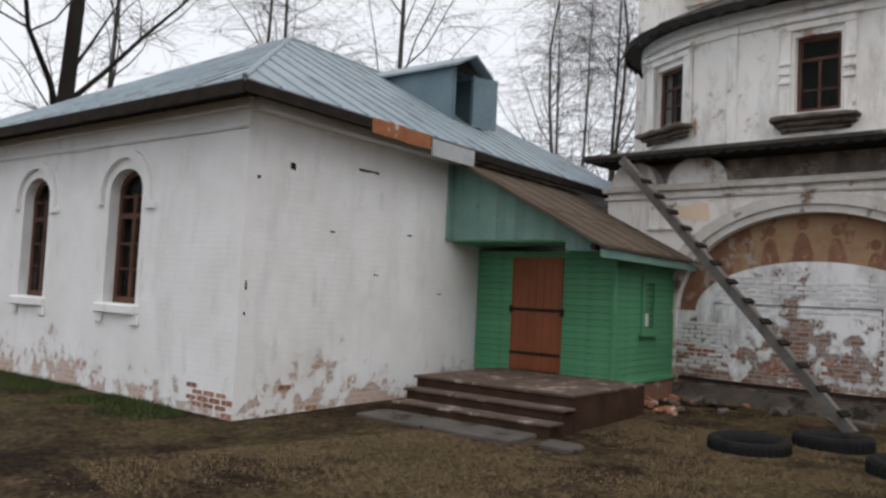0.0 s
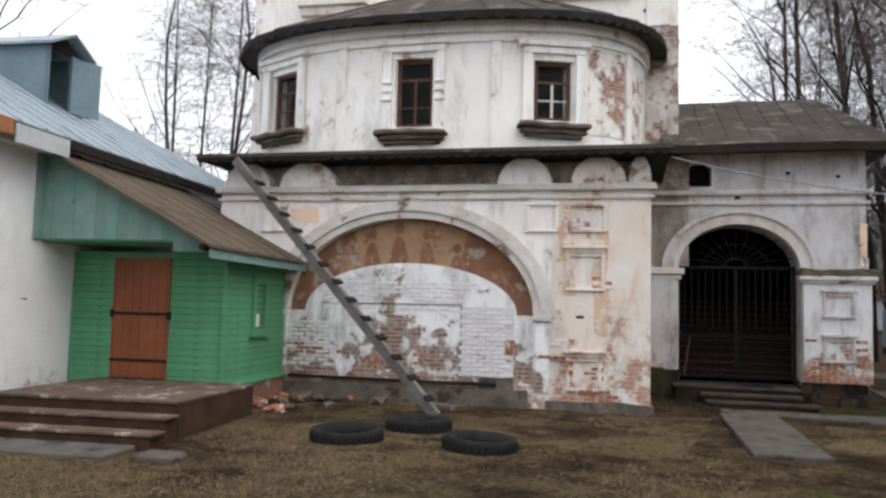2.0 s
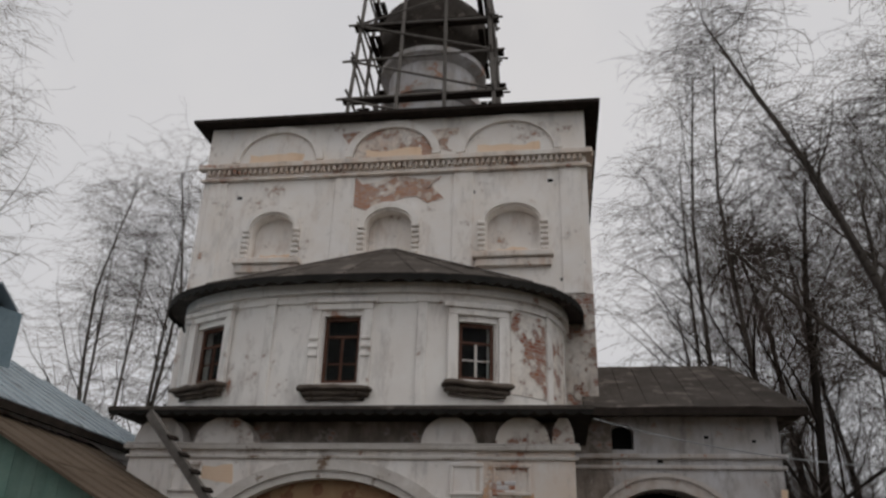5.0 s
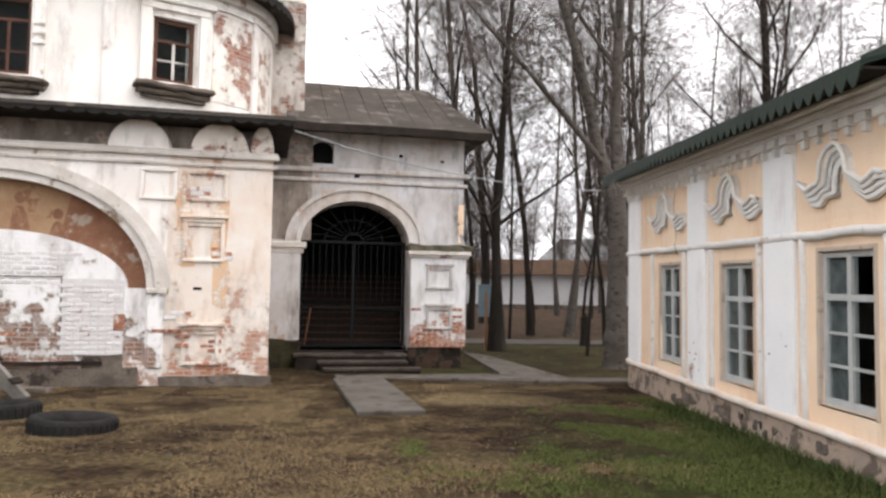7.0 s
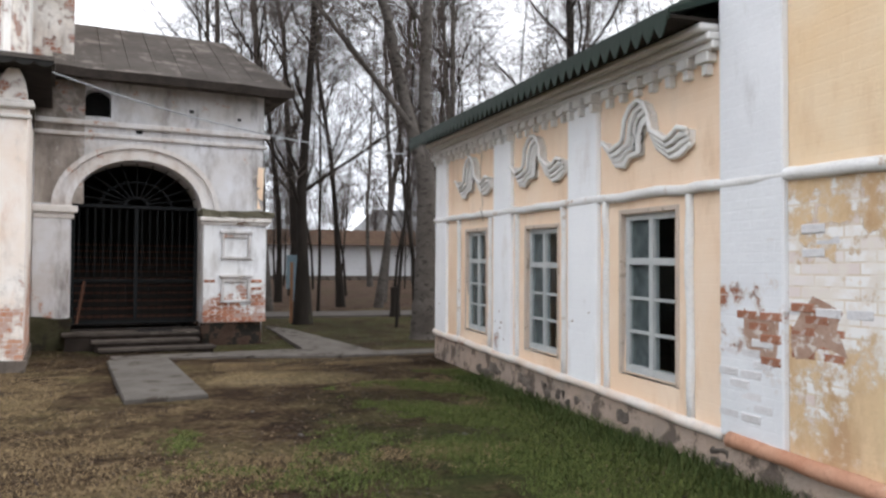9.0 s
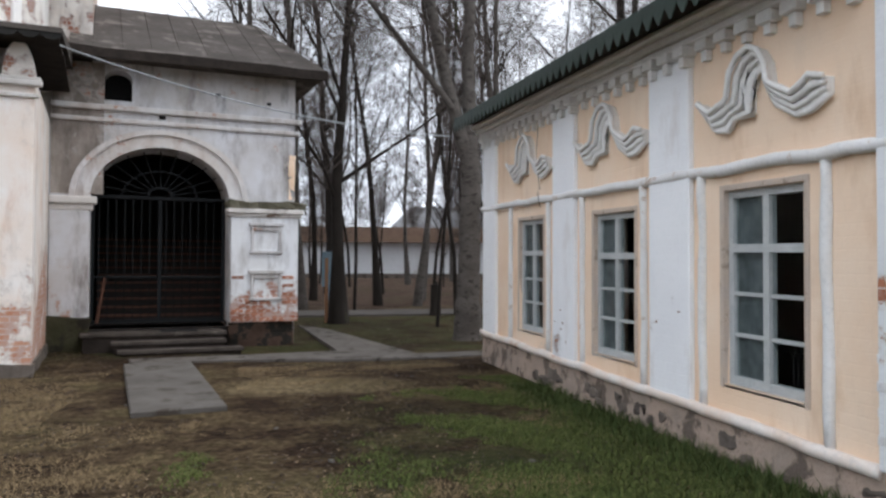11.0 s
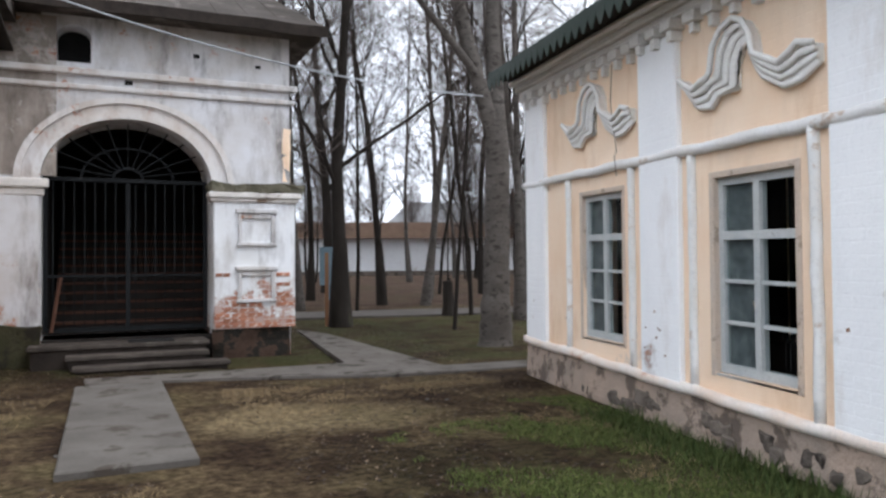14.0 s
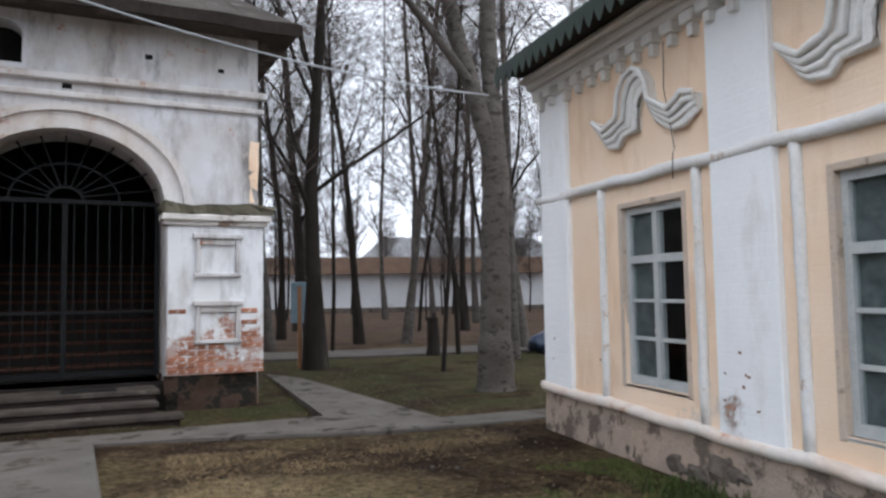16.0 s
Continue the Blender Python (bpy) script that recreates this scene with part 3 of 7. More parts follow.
low = [bm.verts.new((v.co.x, v.co.y, ze - 0.05)) for v in base]
ra, rb = bm.verts.new((-4.1, 4.15, zr)), bm.verts.new((-4.1, 8.9, zr))
for f in ((base[0], base[1], ra), (base[1], base[2], rb, ra), (base[2], base[3], rb), (base[3], base[0], ra, rb), tuple(low[::-1])):
    bm.faces.new(f)
for k in range(4):
    bm.faces.new((low[k], low[(k + 1) % 4], base[(k + 1) % 4], base[k]))
roof = part("roof", bm, M_ROOFMETAL, house, "blue-grey zinc sheet roof with standing seams")
bm = bmesh.new()
slope_b = (zr - ze) / (e1 + 4.1)
for k in range(24):
    b = 0.1 + k * 0.56
    if b > 13.2:
        break
    top_a = max(-4.05, e1 - max(0.0, (b - f0)) * (e1 + 4.1) / (4.15 - f0)) if b < 4.15 else (-4.05 if b < 8.9 else e1 - (f1 - b) * (e1 + 4.1) / (f1 - 8.9))
    z1 = ze + (e1 - top_a) * slope_b
    tube(bm, [(e1, b, ze + 0.012), (top_a, b, z1 + 0.012)], 0.022, 4)
for k in range(15):
    a = e1 - 0.4 - k * 0.6
    if a < e0 + 0.2:
        break
    run = (e1 - a) if a > -4.1 else (a - e0)
    run = min(run, 4.5)
    tube(bm, [(a, f0, ze + 0.012), (a, f0 + run, ze + 0.012 + run * (zr - ze) / (4.15 - f0))], 0.022, 4)
tube(bm, [(e1, f0, ze + 0.01), (-4.1, 4.15, zr + 0.01)], 0.04, 5), tube(bm, [(e0, f0, ze + 0.01), (-4.1, 4.15, zr + 0.01)], 0.04, 5), tube(bm, [(-4.1, 4.15, zr + 0.01), (-4.1, 8.9, zr + 0.01)], 0.04, 5)
part("roof_seams", bm, M_ROOFMETAL, roof)
part("fascia", boxes((e0 + 0.01, e1 - 0.01, f0 - 0.025, f0 + 0.02, 4.16, 4.33)), M_DARKWOOD, house)
part("fascia", boxes((e1 - 0.02, e1 + 0.025, f0 + 0.02, f1, 4.18, 4.33)), M_DARKWOOD, house)
bm = boxes((e1 + 0.03, e1 + 0.05, 1.85, 2.6, 4.12, 4.35), (e1 + 0.03, e1 + 0.055, 2.6, 3.25, 4.10, 4.33))
roughen(bm, 0.03, 1.5)
part("gutter_sheet", bm, M_RUST, house, "rusty tin sheet on the eave")
bm = boxes((e1 + 0.03, e1 + 0.06, 3.3, 4.5, 4.02, 4.30))
part("gutter_sheet", bm, M_TIN, house, "pale tin sheet on the eave")
# dormer
dormer = part("dormer", bmesh.new(), M_DORMER, house, "blue-grey sheet-metal dormer with an open hatch")
bm = boxes((-3.9, -1.45, 5.95, 6.0, 5.3, 6.62), (-3.9, -1.45, 7.0, 7.05, 5.3, 6.62), (-1.5, -1.44, 6.72, 7.0, 5.3, 6.62), (-1.5, -1.44, 6.0, 6.08, 5.3, 6.62), (-1.5, -1.44, 6.08, 6.72, 5.3, 5.42))
dormer.matrix_basis = pose(0, 0.42, 0)
part("wall", bm, M_DORMER, dormer)
bm = bmesh.new()
for y0, z0, y1, z1 in ((5.82, 6.58, 6.5, 6.93), (7.18, 6.58, 6.5, 6.93)):
    hexa(bm, [(-4.0, y0, z0), (-1.22, y0, z0), (-1.22, y1, z1), (-4.0, y1, z1), (-4.0, y0, z0 + 0.05), (-1.22, y0, z0 + 0.05), (-1.22, y1, z1 + 0.05), (-4.0, y1, z1 + 0.05)])
part("roof", bm, M_ROOFMETAL, dormer)
bm = bmesh.new()
vs = [bm.verts.new(p) for p in ((-1.46, 6.0, 6.6), (-1.46, 7.0, 6.6), (-1.46, 6.5, 6.9), (-1.50, 6.0, 6.6), (-1.50, 7.0, 6.6), (-1.50, 6.5, 6.9))]
for f in ((0, 1, 2), (5, 4, 3), (0, 3, 4, 1), (1, 4, 5, 2), (2, 5, 3, 0)):
    bm.faces.new([vs[k] for k in f])
part("gable", bm, M_DARKWOOD, dormer)
part("back", boxes((-2.3, -2.25, 6.0, 7.0, 5.3, 6.6)), M_ROOMSHADE, dormer)
bm = boxes((0, 0.6, -0.02, 0.02, 0, 1.12))
hatch = part("hatch", bm, M_DORMER, dormer)
hatch.matrix_basis = pose(-1.43, 6.70, 5.44, 0, 0, 62)
bare_bricks(house, -0.9, -0.05, 0.02, 0.6, 0.0, 0.15, BRICKS, 12, 0.006)
bare_bricks(house, 0.1, 2.6, 0.02, 0.75, 0.0, 0.36, BRICKS, 30, 0.006, turn=90)

# Wall holes as small dark blocks, their inner shade painted, nothing recessed.
for b, z, w, h in ((0.75, 3.42, 0.10, 0.09), (0.18, 3.2, 0.05, 0.05), (2.15, 3.62, 0.45, 0.035), (3.4, 2.7, 0.10, 0.025), (0.08, 1.7, 0.03, 0.12), (0.08, 1.35, 0.03, 0.05), (4.3, 1.75, 0.12, 0.02), (2.6, 2.0, 0.14, 0.02), (1.6, 2.6, 0.09, 0.02)):
    bm = boxes((-0.03, 0.006, b, b + w, z, z + h))
    cut(bm, 0.06)
    roughen(bm, 0.012, 12.0, b)
    part("painted_hole", bm, M_SOFFIT, house)

# ---- green porch ----
porch = thing("porch", HM, "green boarded timber porch with brown lean-to roof", "porch")
part("core", boxes((0.02, 2.79, 5.54, 8.68, 0.42, 2.6)), M_DARKWOOD, porch)
rnd = random.Random(3)
def plank_mesh(name, length, h, material):
    bm = bmesh.new()
    hexa(bm, [(0, -0.014, 0), (length, -0.014, 0), (length, 0.004, 0), (0, 0.004, 0), (0, -0.004, h), (length, -0.004, h), (length, 0.004, h), (0, 0.004, h)])
    me = bpy.data.meshes.new(name)
    bm.to_mesh(me)
    bm.free()
    me.materials.append(material)
    return me
P_SHORT, P_MID, P_FULL, P_SIDE = plank_mesh("plank", 0.80, 0.108, M_GREEN), plank_mesh("plank", 1.04, 0.108, M_GREEN), plank_mesh("plank", 2.83, 0.108, M_GREEN), plank_mesh("plank", 3.2, 0.108, M_GREEN)
z = 0.42
while z < 2.56:
    if z < 2.46:
        piece("plank", P_SHORT, porch, pose(0.02, 5.532, z))
        piece("plank", P_MID, porch, pose(1.80, 5.532, z))
    else:
        piece("plank", P_FULL, porch, pose(0.01, 5.532, z))
    piece("plank", P_SIDE, porch, pose(2.798, 5.50, z, 0, 0, 90))
    z += 0.115
part("corner_board", boxes((2.78, 2.86, 5.47, 5.53, 0.40, 2.62, 0.006)), M_GREEN, porch)
part("corner_board", boxes((2.80, 2.86, 8.65, 8.72, 0.40, 2.62, 0.006)), M_GREEN, porch)
door = part("door", boxes((0.84, 1.79, 5.505, 5.535, 0.48, 2.46)), M_DOOR, porch, "brown painted plank door with iron strap hinges")
for k in range(6):
    part("plank", boxes((0.85 + k * 0.156, 0.85 + k * 0.156 + 0.152, 5.49, 5.506, 0.49, 2.45, 0.003)), M_DOOR, door)
for z in (0.75, 1.53):
    part("strap", boxes((0.80, 1.83, 5.478, 5.491, z, z + 0.055, 0.004)), M_DARKWOOD, door)
for row in ((0.77, 0.83, 5.47, 5.53, 1.49, 1.62, 0.005), (1.80, 1.86, 5.47, 5.53, 1.47, 1.60, 0.005)):
    part("bracket", boxes(row), M_DARKWOOD, door)
part("door_frame", boxes((0.80, 0.84, 5.495, 5.54, 0.48, 2.50), (1.79, 1.83, 5.495, 5.54, 0.48, 2.50), (0.84, 1.79, 5.495, 5.54, 2.46, 2.50)), M_DOOR, porch)
win = part("window", boxes((2.795, 2.80, 6.75, 7.15, 1.32, 2.14)), M_ROOMSHADE, porch, "small green-framed porch window")
part("frame", boxes((2.80, 2.85, 6.62, 6.74, 1.22, 2.26), (2.80, 2.85, 7.16, 7.28, 1.22, 2.26), (2.80, 2.85, 6.74, 7.16, 2.14, 2.26), (2.80, 2.85, 6.74, 7.16, 1.22, 1.32), (2.80, 2.90, 6.55, 7.36, 1.18, 1.225)), M_GREEN, win)
part("pane", boxes((2.806, 2.812, 6.74, 7.16, 1.32, 2.14)), M_GLASS, win).visible_shadow = False
part("notice", boxes((2.83, 2.836, 6.76, 6.92, 1.36, 1.58)), M_TRIM, win, "small white sheet of paper")
ROOFZ = lambda a: 4.22 - (a - 0.02) * (4.22 - 2.60) / 3.15
bm = bmesh.new()
hexa(bm, [(0.02, 4.42, ROOFZ(0.02)), (3.2, 4.15, ROOFZ(3.2)), (3.2, 8.95, ROOFZ(3.2)), (0.02, 8.95, ROOFZ(0.02)), (0.02, 4.42, ROOFZ(0.02) + 0.05), (3.2, 4.15, ROOFZ(3.2) + 0.05), (3.2, 8.95, ROOFZ(3.2) + 0.05), (0.02, 8.95, ROOFZ(0.02) + 0.05)])
roof = part("roof", bm, M_BROWNROOF, porch, "brown weathered sheet lean-to roof")
for k in range(7):
    b = 4.5 + k * 0.72
    bm = bmesh.new()
    tube(bm, [(0.02, b, ROOFZ(0.02) + 0.055), (3.2, b, ROOFZ(3.2) + 0.055)], 0.02, 5)
    part("seam", bm, M_BROWNROOF, roof)
bm = bmesh.new()
tube(bm, [(2.0, 4.3, ROOFZ(2.0) + 0.055), (2.0, 8.95, ROOFZ(2.0) + 0.055)], 0.012, 4)
part("seam", bm, M_BROWNROOF, roof)
part("fascia", boxes((3.12, 3.16, 4.25, 8.9, 2.44, 2.58)), M_TEAL, porch)
edge = part("canopy_front", bmesh.new(), M_TEAL, porch, "faded teal boarded canopy gable")
for k in range(16):
    a0 = 0.02 + k * 0.193
    a1 = a0 + 0.189
    zb = 2.73 if a1 < 2.36 else 2.56
    zt0, zt1 = ROOFZ(a0) - 0.01, ROOFZ(a1) - 0.01
    if zt1 - zb < 0.02:
        continue
    bm = bmesh.new()
    strip(bm, a0, a1, zb, zb, zt0, zt1, 4.60 + 0.004 * (k % 2), 4.63)
    part("board", bm, M_TEAL, edge)
part("canopy_soffit", boxes((0.02, 2.36, 4.64, 5.52, 2.70, 2.74), (2.36, 3.10, 4.64, 5.46, 2.55, 2.59)), M_GREEN, porch)
part("canopy_side", boxes((0.0, 0.06, 4.45, 4.6, 2.72, 4.1)), M_TEAL, porch)
bm = bmesh.new()
tube(bm, [(3.02, 4.2, 2.60), (3.02, 8.9, 2.60)], 0.055, 6)
part("rafter_end", bm, M_DARKWOOD, porch)
bm = boxes((0.05, 2.86, 5.50, 8.74, -0.1, 0.41))
part("footing", bm, plaster("reddish_footing", (0.26, 0.14, 0.10), (0.2, 0.11, 0.08), (0.4, 0.18, 0.12), (0.45, 0.22, 0.15), wear=0.6, low=0.0), porch)
part("sill_board", boxes((2.80, 2.90, 5.45, 8.76, 0.36, 0.42, 0.008)), M_GREEN, porch)

steps = thing("porch_steps", HM, "worn brown wooden porch steps and landing", "steps")
for k in range(9):
    b = 2.98 + k * 0.278
    part("board", boxes((0.62, 3.42, b, b + 0.27, 0.435, 0.475, 0.006)), M_STEPWOOD, steps)
part("riser", boxes((0.66, 3.38, 3.02, 3.05, 0.30, 0.435)), M_STEPRED, steps)
for k in range(2):
    part("tread", boxes((0.72, 3.46, 2.62 + k * 0.185, 2.80 + k * 0.185, 0.275, 0.31, 0.006)), M_STEPWOOD, steps)
    part("tread", boxes((0.82, 3.48, 2.25 + k * 0.185, 2.43 + k * 0.185, 0.125, 0.16, 0.006)), M_STEPWOOD, steps)
part("riser", boxes((0.76, 3.42, 2.66, 2.69, 0.16, 0.275)), M_STEPRED, steps)
part("riser", boxes((0.86, 3.44, 2.29, 2.32, -0.05, 0.125)), M_STEPRED, steps)
part("stringer", boxes((3.36, 3.41, 3.03, 5.44, -0.05, 0.434), (3.36, 3.405, 2.67, 3.02, -0.05, 0.274), (3.36, 3.40, 2.30, 2.66, -0.05, 0.124)), M_STEPRED, steps)
part("stringer", boxes((0.66, 0.71, 3.06, 5.44, -0.05, 0.434)), M_STEPRED, steps)
bm = boxes((0.75, 3.3, 1.55, 2.24, -0.1, 0.035, 0.02))
tagged(part("concrete_slab", bm, M_WETSTONE, None), "thin concrete slab before the porch steps", "slab").matrix_basis = HM
bm = boxes((3.6, 4.1, 1.72, 2.02, -0.1, 0.04, 0.03))
roughen(bm, 0.02, 4.0)
tagged(part("flat_stone", bm, M_CONCRETE, None), "small flat pale stone in the soil", "stone").matrix_basis = HM

# ---- gate church: lower block with the blind arch ----
FM = pose(-1.91, 14.263, 0, 0, 0, 10)
church = thing("church", FM, "tall derelict whitewashed gate church with flaking plaster", "church")
CU, SP = -4.57, 1.68
ARCH = dict(u0=CU - 2.47, u1=CU + 2.47, z0=0.42, spring=SP, rise=1.83)
part("wall", wall(-8.6, -1.79, -0.3, 4.16, 0.0, 0.5, [ARCH], 40), M_TOWER, church)
part("pier", boxes((-1.79, 0.0, 0.0, 3.45, -0.3, 4.16)), M_RUST_PLASTER, church)
part("wall", boxes((-8.6, -8.1, 0.5, 3.6, -0.3, 4.72)), M_TOWER, church)
# Limewash darkened for soot and for the shade in the recess under the eave.
M_SOOTSHADE = plaster("soot_and_shade_limewash", (0.42, 0.37, 0.33), (0.17, 0.14, 0.12), (0.26, 0.11, 0.07), (0.34, 0.18, 0.12), wear=0.56, low=0.0, stain=(0.07, 0.055, 0.045), stains=0.40, soot=0.95)
part("frieze_wall", boxes((-8.1, -0.3, 0.34, 0.5, 4.16, 4.72)), M_SOOTSHADE, church)
part("frieze_wall", boxes((-0.45, -0.3, 0.5, 3.45, 4.16, 4.72)), M_SOOTSHADE, church)
# Dark strip added along the pier base to paint its undercut's shadow gap.
bm = boxes((-1.85, 0.03, -0.035, 0.2, -0.3, 0.15), (0.0, 0.035, 0.2, 3.4, -0.3, 0.15))
cut(bm, 0.25)
roughen(bm, 0.05, 2.2, 5.0)
part("footing", bm, M_STONE, church, "dark rough strip in place of the shadow gap under the pier")
bm = bmesh.new()
ring(bm, CU, SP, 2.47, 1.83, 2.62, 1.97, -0.045, 0.012, 44), ring(bm, CU, SP, 2.62, 1.97, 2.70, 2.04, -0.10, 0.012, 44), ring(bm, CU, SP, 2.70, 2.04, 2.86, 2.18, -0.06, 0.012, 44)
part("archivolt", bm, M_OLDTRIM, church, "moulded white arch surround")
part("impost", boxes((-2.10, -1.76, -0.10, 0.012, 1.58, 1.68, 0.015)), M_OLDTRIM, church)
part("impost", boxes((CU - 2.84, CU - 2.5, -0.10, 0.012, 1.58, 1.68, 0.015)), M_OLDTRIM, church)
part("pilaster", boxes((-2.06, -1.80, -0.05, 0.012, 0.3, 1.58, 0.01)), M_INFILL, church)
# painted lunette band and the walled-up lower arch
bm = bmesh.new()
disc(bm, CU, SP, 2.5, 1.86, 0.20, 0.26, 40)
fresco = part("fresco", bm, M_FRESCO, church, "faded brown and ochre wall painting in the arch")
for k, (x, w, h, zz) in enumerate(((-0.78, 0.17, 0.46, 2.72), (-0.22, 0.19, 0.52, 2.78), (0.34, 0.17, 0.46, 2.72), (-1.30, 0.19, 0.40, 2.45), (0.95, 0.16, 0.42, 2.5), (1.42, 0.15, 0.38, 2.15), (1.85, 0.14, 0.34, 1.85))):
    bm = bmesh.new()
    for s, cz, a, b in ((1, zz, w, h), (0, zz + h * 1.05, w * 0.55, w * 0.6)):
        n = 18
        pts = [(CU + x + a * math.cos(2 * math.pi * i / n) * (0.8 if s and math.sin(2 * math.pi * i / n) > 0 else 1.0), cz + b * (0.75 if s else 1.0) * math.sin(2 * math.pi * i / n)) for i in range(n)]
        f = [bm.verts.new((p, 0.192, q)) for p, q in pts]
        g = [bm.verts.new((p, 0.205, q)) for p, q in pts]
        bm.faces.new(f)
        for i in range(n):
            bm.faces.new((f[i], g[i], g[(i + 1) % n], f[(i + 1) % n]))
    part("painted_shape", bm, M_FIGURE if k != 3 else M_OCHRE, fresco)
bm = bmesh.new()
ring(bm, CU, SP, 2.1, 0.96, 2.46, 1.82, 0.196, 0.203, 30, radians(62), radians(118))
part("painted_panel", bm, M_OCHRE, fresco, "faded ochre painted ground")
bm = bmesh.new()
disc(bm, CU + 0.02, 1.68, 2.12, 0.96, 0.06, 0.19, 40)
box(bm, CU - 2.46, CU + 2.46, 0.06, 0.19, 0.42, 1.68)
infill = part("infill_wall", bm, M_INFILL, church, "whitewashed brick filling the arch")
part("patch", boxes((-3.46, -2.46, 0.045, 0.06, 0.52, 1.82)), M_WBRICK, infill, "fresh white limewash patch")
bm = boxes((CU - 1.75, -3.46, 0.045, 0.065, 1.835, 1.852), (-3.482, -3.465, 0.045, 0.065, 0.9, 1.83))
cut(bm, 0.2)
roughen(bm, 0.02, 4.0)
part("crack", bm, M_STONE, infill, "dark uneven joint in the brickwork")
bare_bricks(infill, CU - 2.35, CU - 1.5, 0.62, 1.5, 0.06, -0.1, WBRICKS, 40, 0.006)
bare_bricks(infill, CU - 2.2, CU - 1.6, 0.85, 1.15, 0.05, 0.0, BRICKS, 6, 0.006)
bare_bricks(infill, CU - 1.3, CU + 0.6, 0.55, 1.75, 0.06, 0.30, BRICKS, 40, 0.006)
bare_bricks(infill, -3.40, -2.5, 0.55, 1.75, 0.045, -0.6, WBRICKS, 70, 0.006)
bare_bricks(infill, CU - 1.6, CU + 1.4, 1.75, 2.4, 0.06, -0.2, WBRICKS, 70, 0.006)
part("brick_patch", boxes((-2.62, -2.44, 0.03, 0.06, 0.95, 1.22)), M_BRICK, infill)
bm = boxes((-8.6, -2.2, -0.10, 0.10, -0.3, 0.30), (-3.1, -2.45, -0.06, 0.14, 0.30, 0.52))
cut(bm, 0.5)
roughen(bm, 0.06, 1.7)
part("footing", bm, M_STONE, church, "rough crumbling stone footing")
bm = boxes((-6.9, -2.75, -0.12, 0.05, 0.36, 0.42))
cut(bm, 0.6)
roughen(bm, 0.02, 1.2)
part("plank", bm, M_DARKWOOD, church, "dark old board along the footing")
bare_bricks(church, -2.0, -1.45, 0.2, 1.0, -0.05, -0.05, BRICKS, 18, 0.006)
bare_bricks(church, -1.45, -0.05, 0.1, 3.9, 0.0, 0.46, BRICKS, 30, 0.005)
bare_bricks(church, -1.7, -0.6, 1.0, 3.9, 0.0, 0.45, WBRICKS, 30, 0.008)
# panels and ledges of the pier
def panel(u0, u1, z0, z1, v=0.0, depth=0.05, ledge=True, mat_=None):
    bm = boxes((u0 - 0.07, u0, v - depth, v + 0.008, z0, z1, 0.01), (u1, u1 + 0.07, v - depth, v + 0.008, z0, z1, 0.01), (u0 - 0.07, u1 + 0.07, v - depth - 0.012, v + 0.008, z1, z1 + 0.07, 0.01), (u0 - 0.07, u1 + 0.07, v - depth, v + 0.008, z0 - 0.06, z0, 0.01))
    if ledge:
        box(bm, u0 - 0.12, u1 + 0.12, v - depth - 0.05, v + 0.006, z1 + 0.07, z1 + 0.13, 0.012)
        box(bm, u0 - 0.02, u1 + 0.02, v - depth * 0.7, v + 0.007, z1 - 0.07, z1 - 0.001, 0.008)
    part("panel_frame", bm, mat_ or M_RUST_PLASTER, church)
M_WASH = plaster("rust_washed_plaster", (0.74, 0.52, 0.34), (0.66, 0.42, 0.26), (0.80, 0.74, 0.68), (0.74, 0.60, 0.48), wear=0.52, low=0.0, relief=0.3, stain=(0.46, 0.20, 0.09), stains=0.48, soot=0.2, ms=4.0)
part("rust_wash", ragged(boxes((-1.62, -1.36, -0.006, 0.02, 2.1, 3.84)), 0.16, 1.6, 7.0), M_WASH, church, "rust-orange wash bleeding down the plaster")
part("rust_wash", ragged(boxes((-1.0, -0.75, -0.006, 0.02, 1.3, 3.2)), 0.14, 1.8, 3.0), M_WASH, church, "rust-orange wash bleeding down the plaster")
panel(-2.20, -1.72, 3.30, 3.74, ledge=False, mat_=M_TOWER)
panel(-1.42, -0.86, 3.30, 3.72, ledge=False)
panel(-1.45, -0.88, 2.22, 2.86)
panel(-1.42, -0.92, 0.40, 0.95)
panel(-7.62, -7.12, 3.30, 3.72, ledge=False, mat_=M_TOWER)
# Near-black block painting the shade of a slot in the pier.
part("painted_hole", boxes((-1.32, -1.18, -0.006, 0.03, 1.66, 1.71)), M_ROOMSHADE, church)
part("ochre_patch", ragged(boxes((-7.05, -6.45, -0.006, 0.02, 3.42, 3.72)), 0.10, 3.0, 2.0), M_YELLOW, church)
for row in ((-8.66, 0.06, -0.06, 0.008, 3.86, 3.92, 0.012), (-8.70, 0.10, -0.11, 0.008, 4.02, 4.10, 0.015), (-8.68, 0.08, -0.08, 0.008, 4.102, 4.15, 0.01)):
    bm = boxes(row)
    cut(bm, 0.5)
    roughen(bm, 0.012, 2.0)
    part("string_course", bm, M_OLDTRIM, church)
for u, r in ((-8.02, 0.5), (-6.68, 0.60), (-2.31, 0.51), (-0.94, 0.50), (-0.2, 0.2)):
    bm = bmesh.new()
    disc(bm, u, 4.152, r, 0.50, -0.04, 0.36, 18)
    part("kokoshnik", bm, M_TOWER if u < -1 else M_BARED, church)
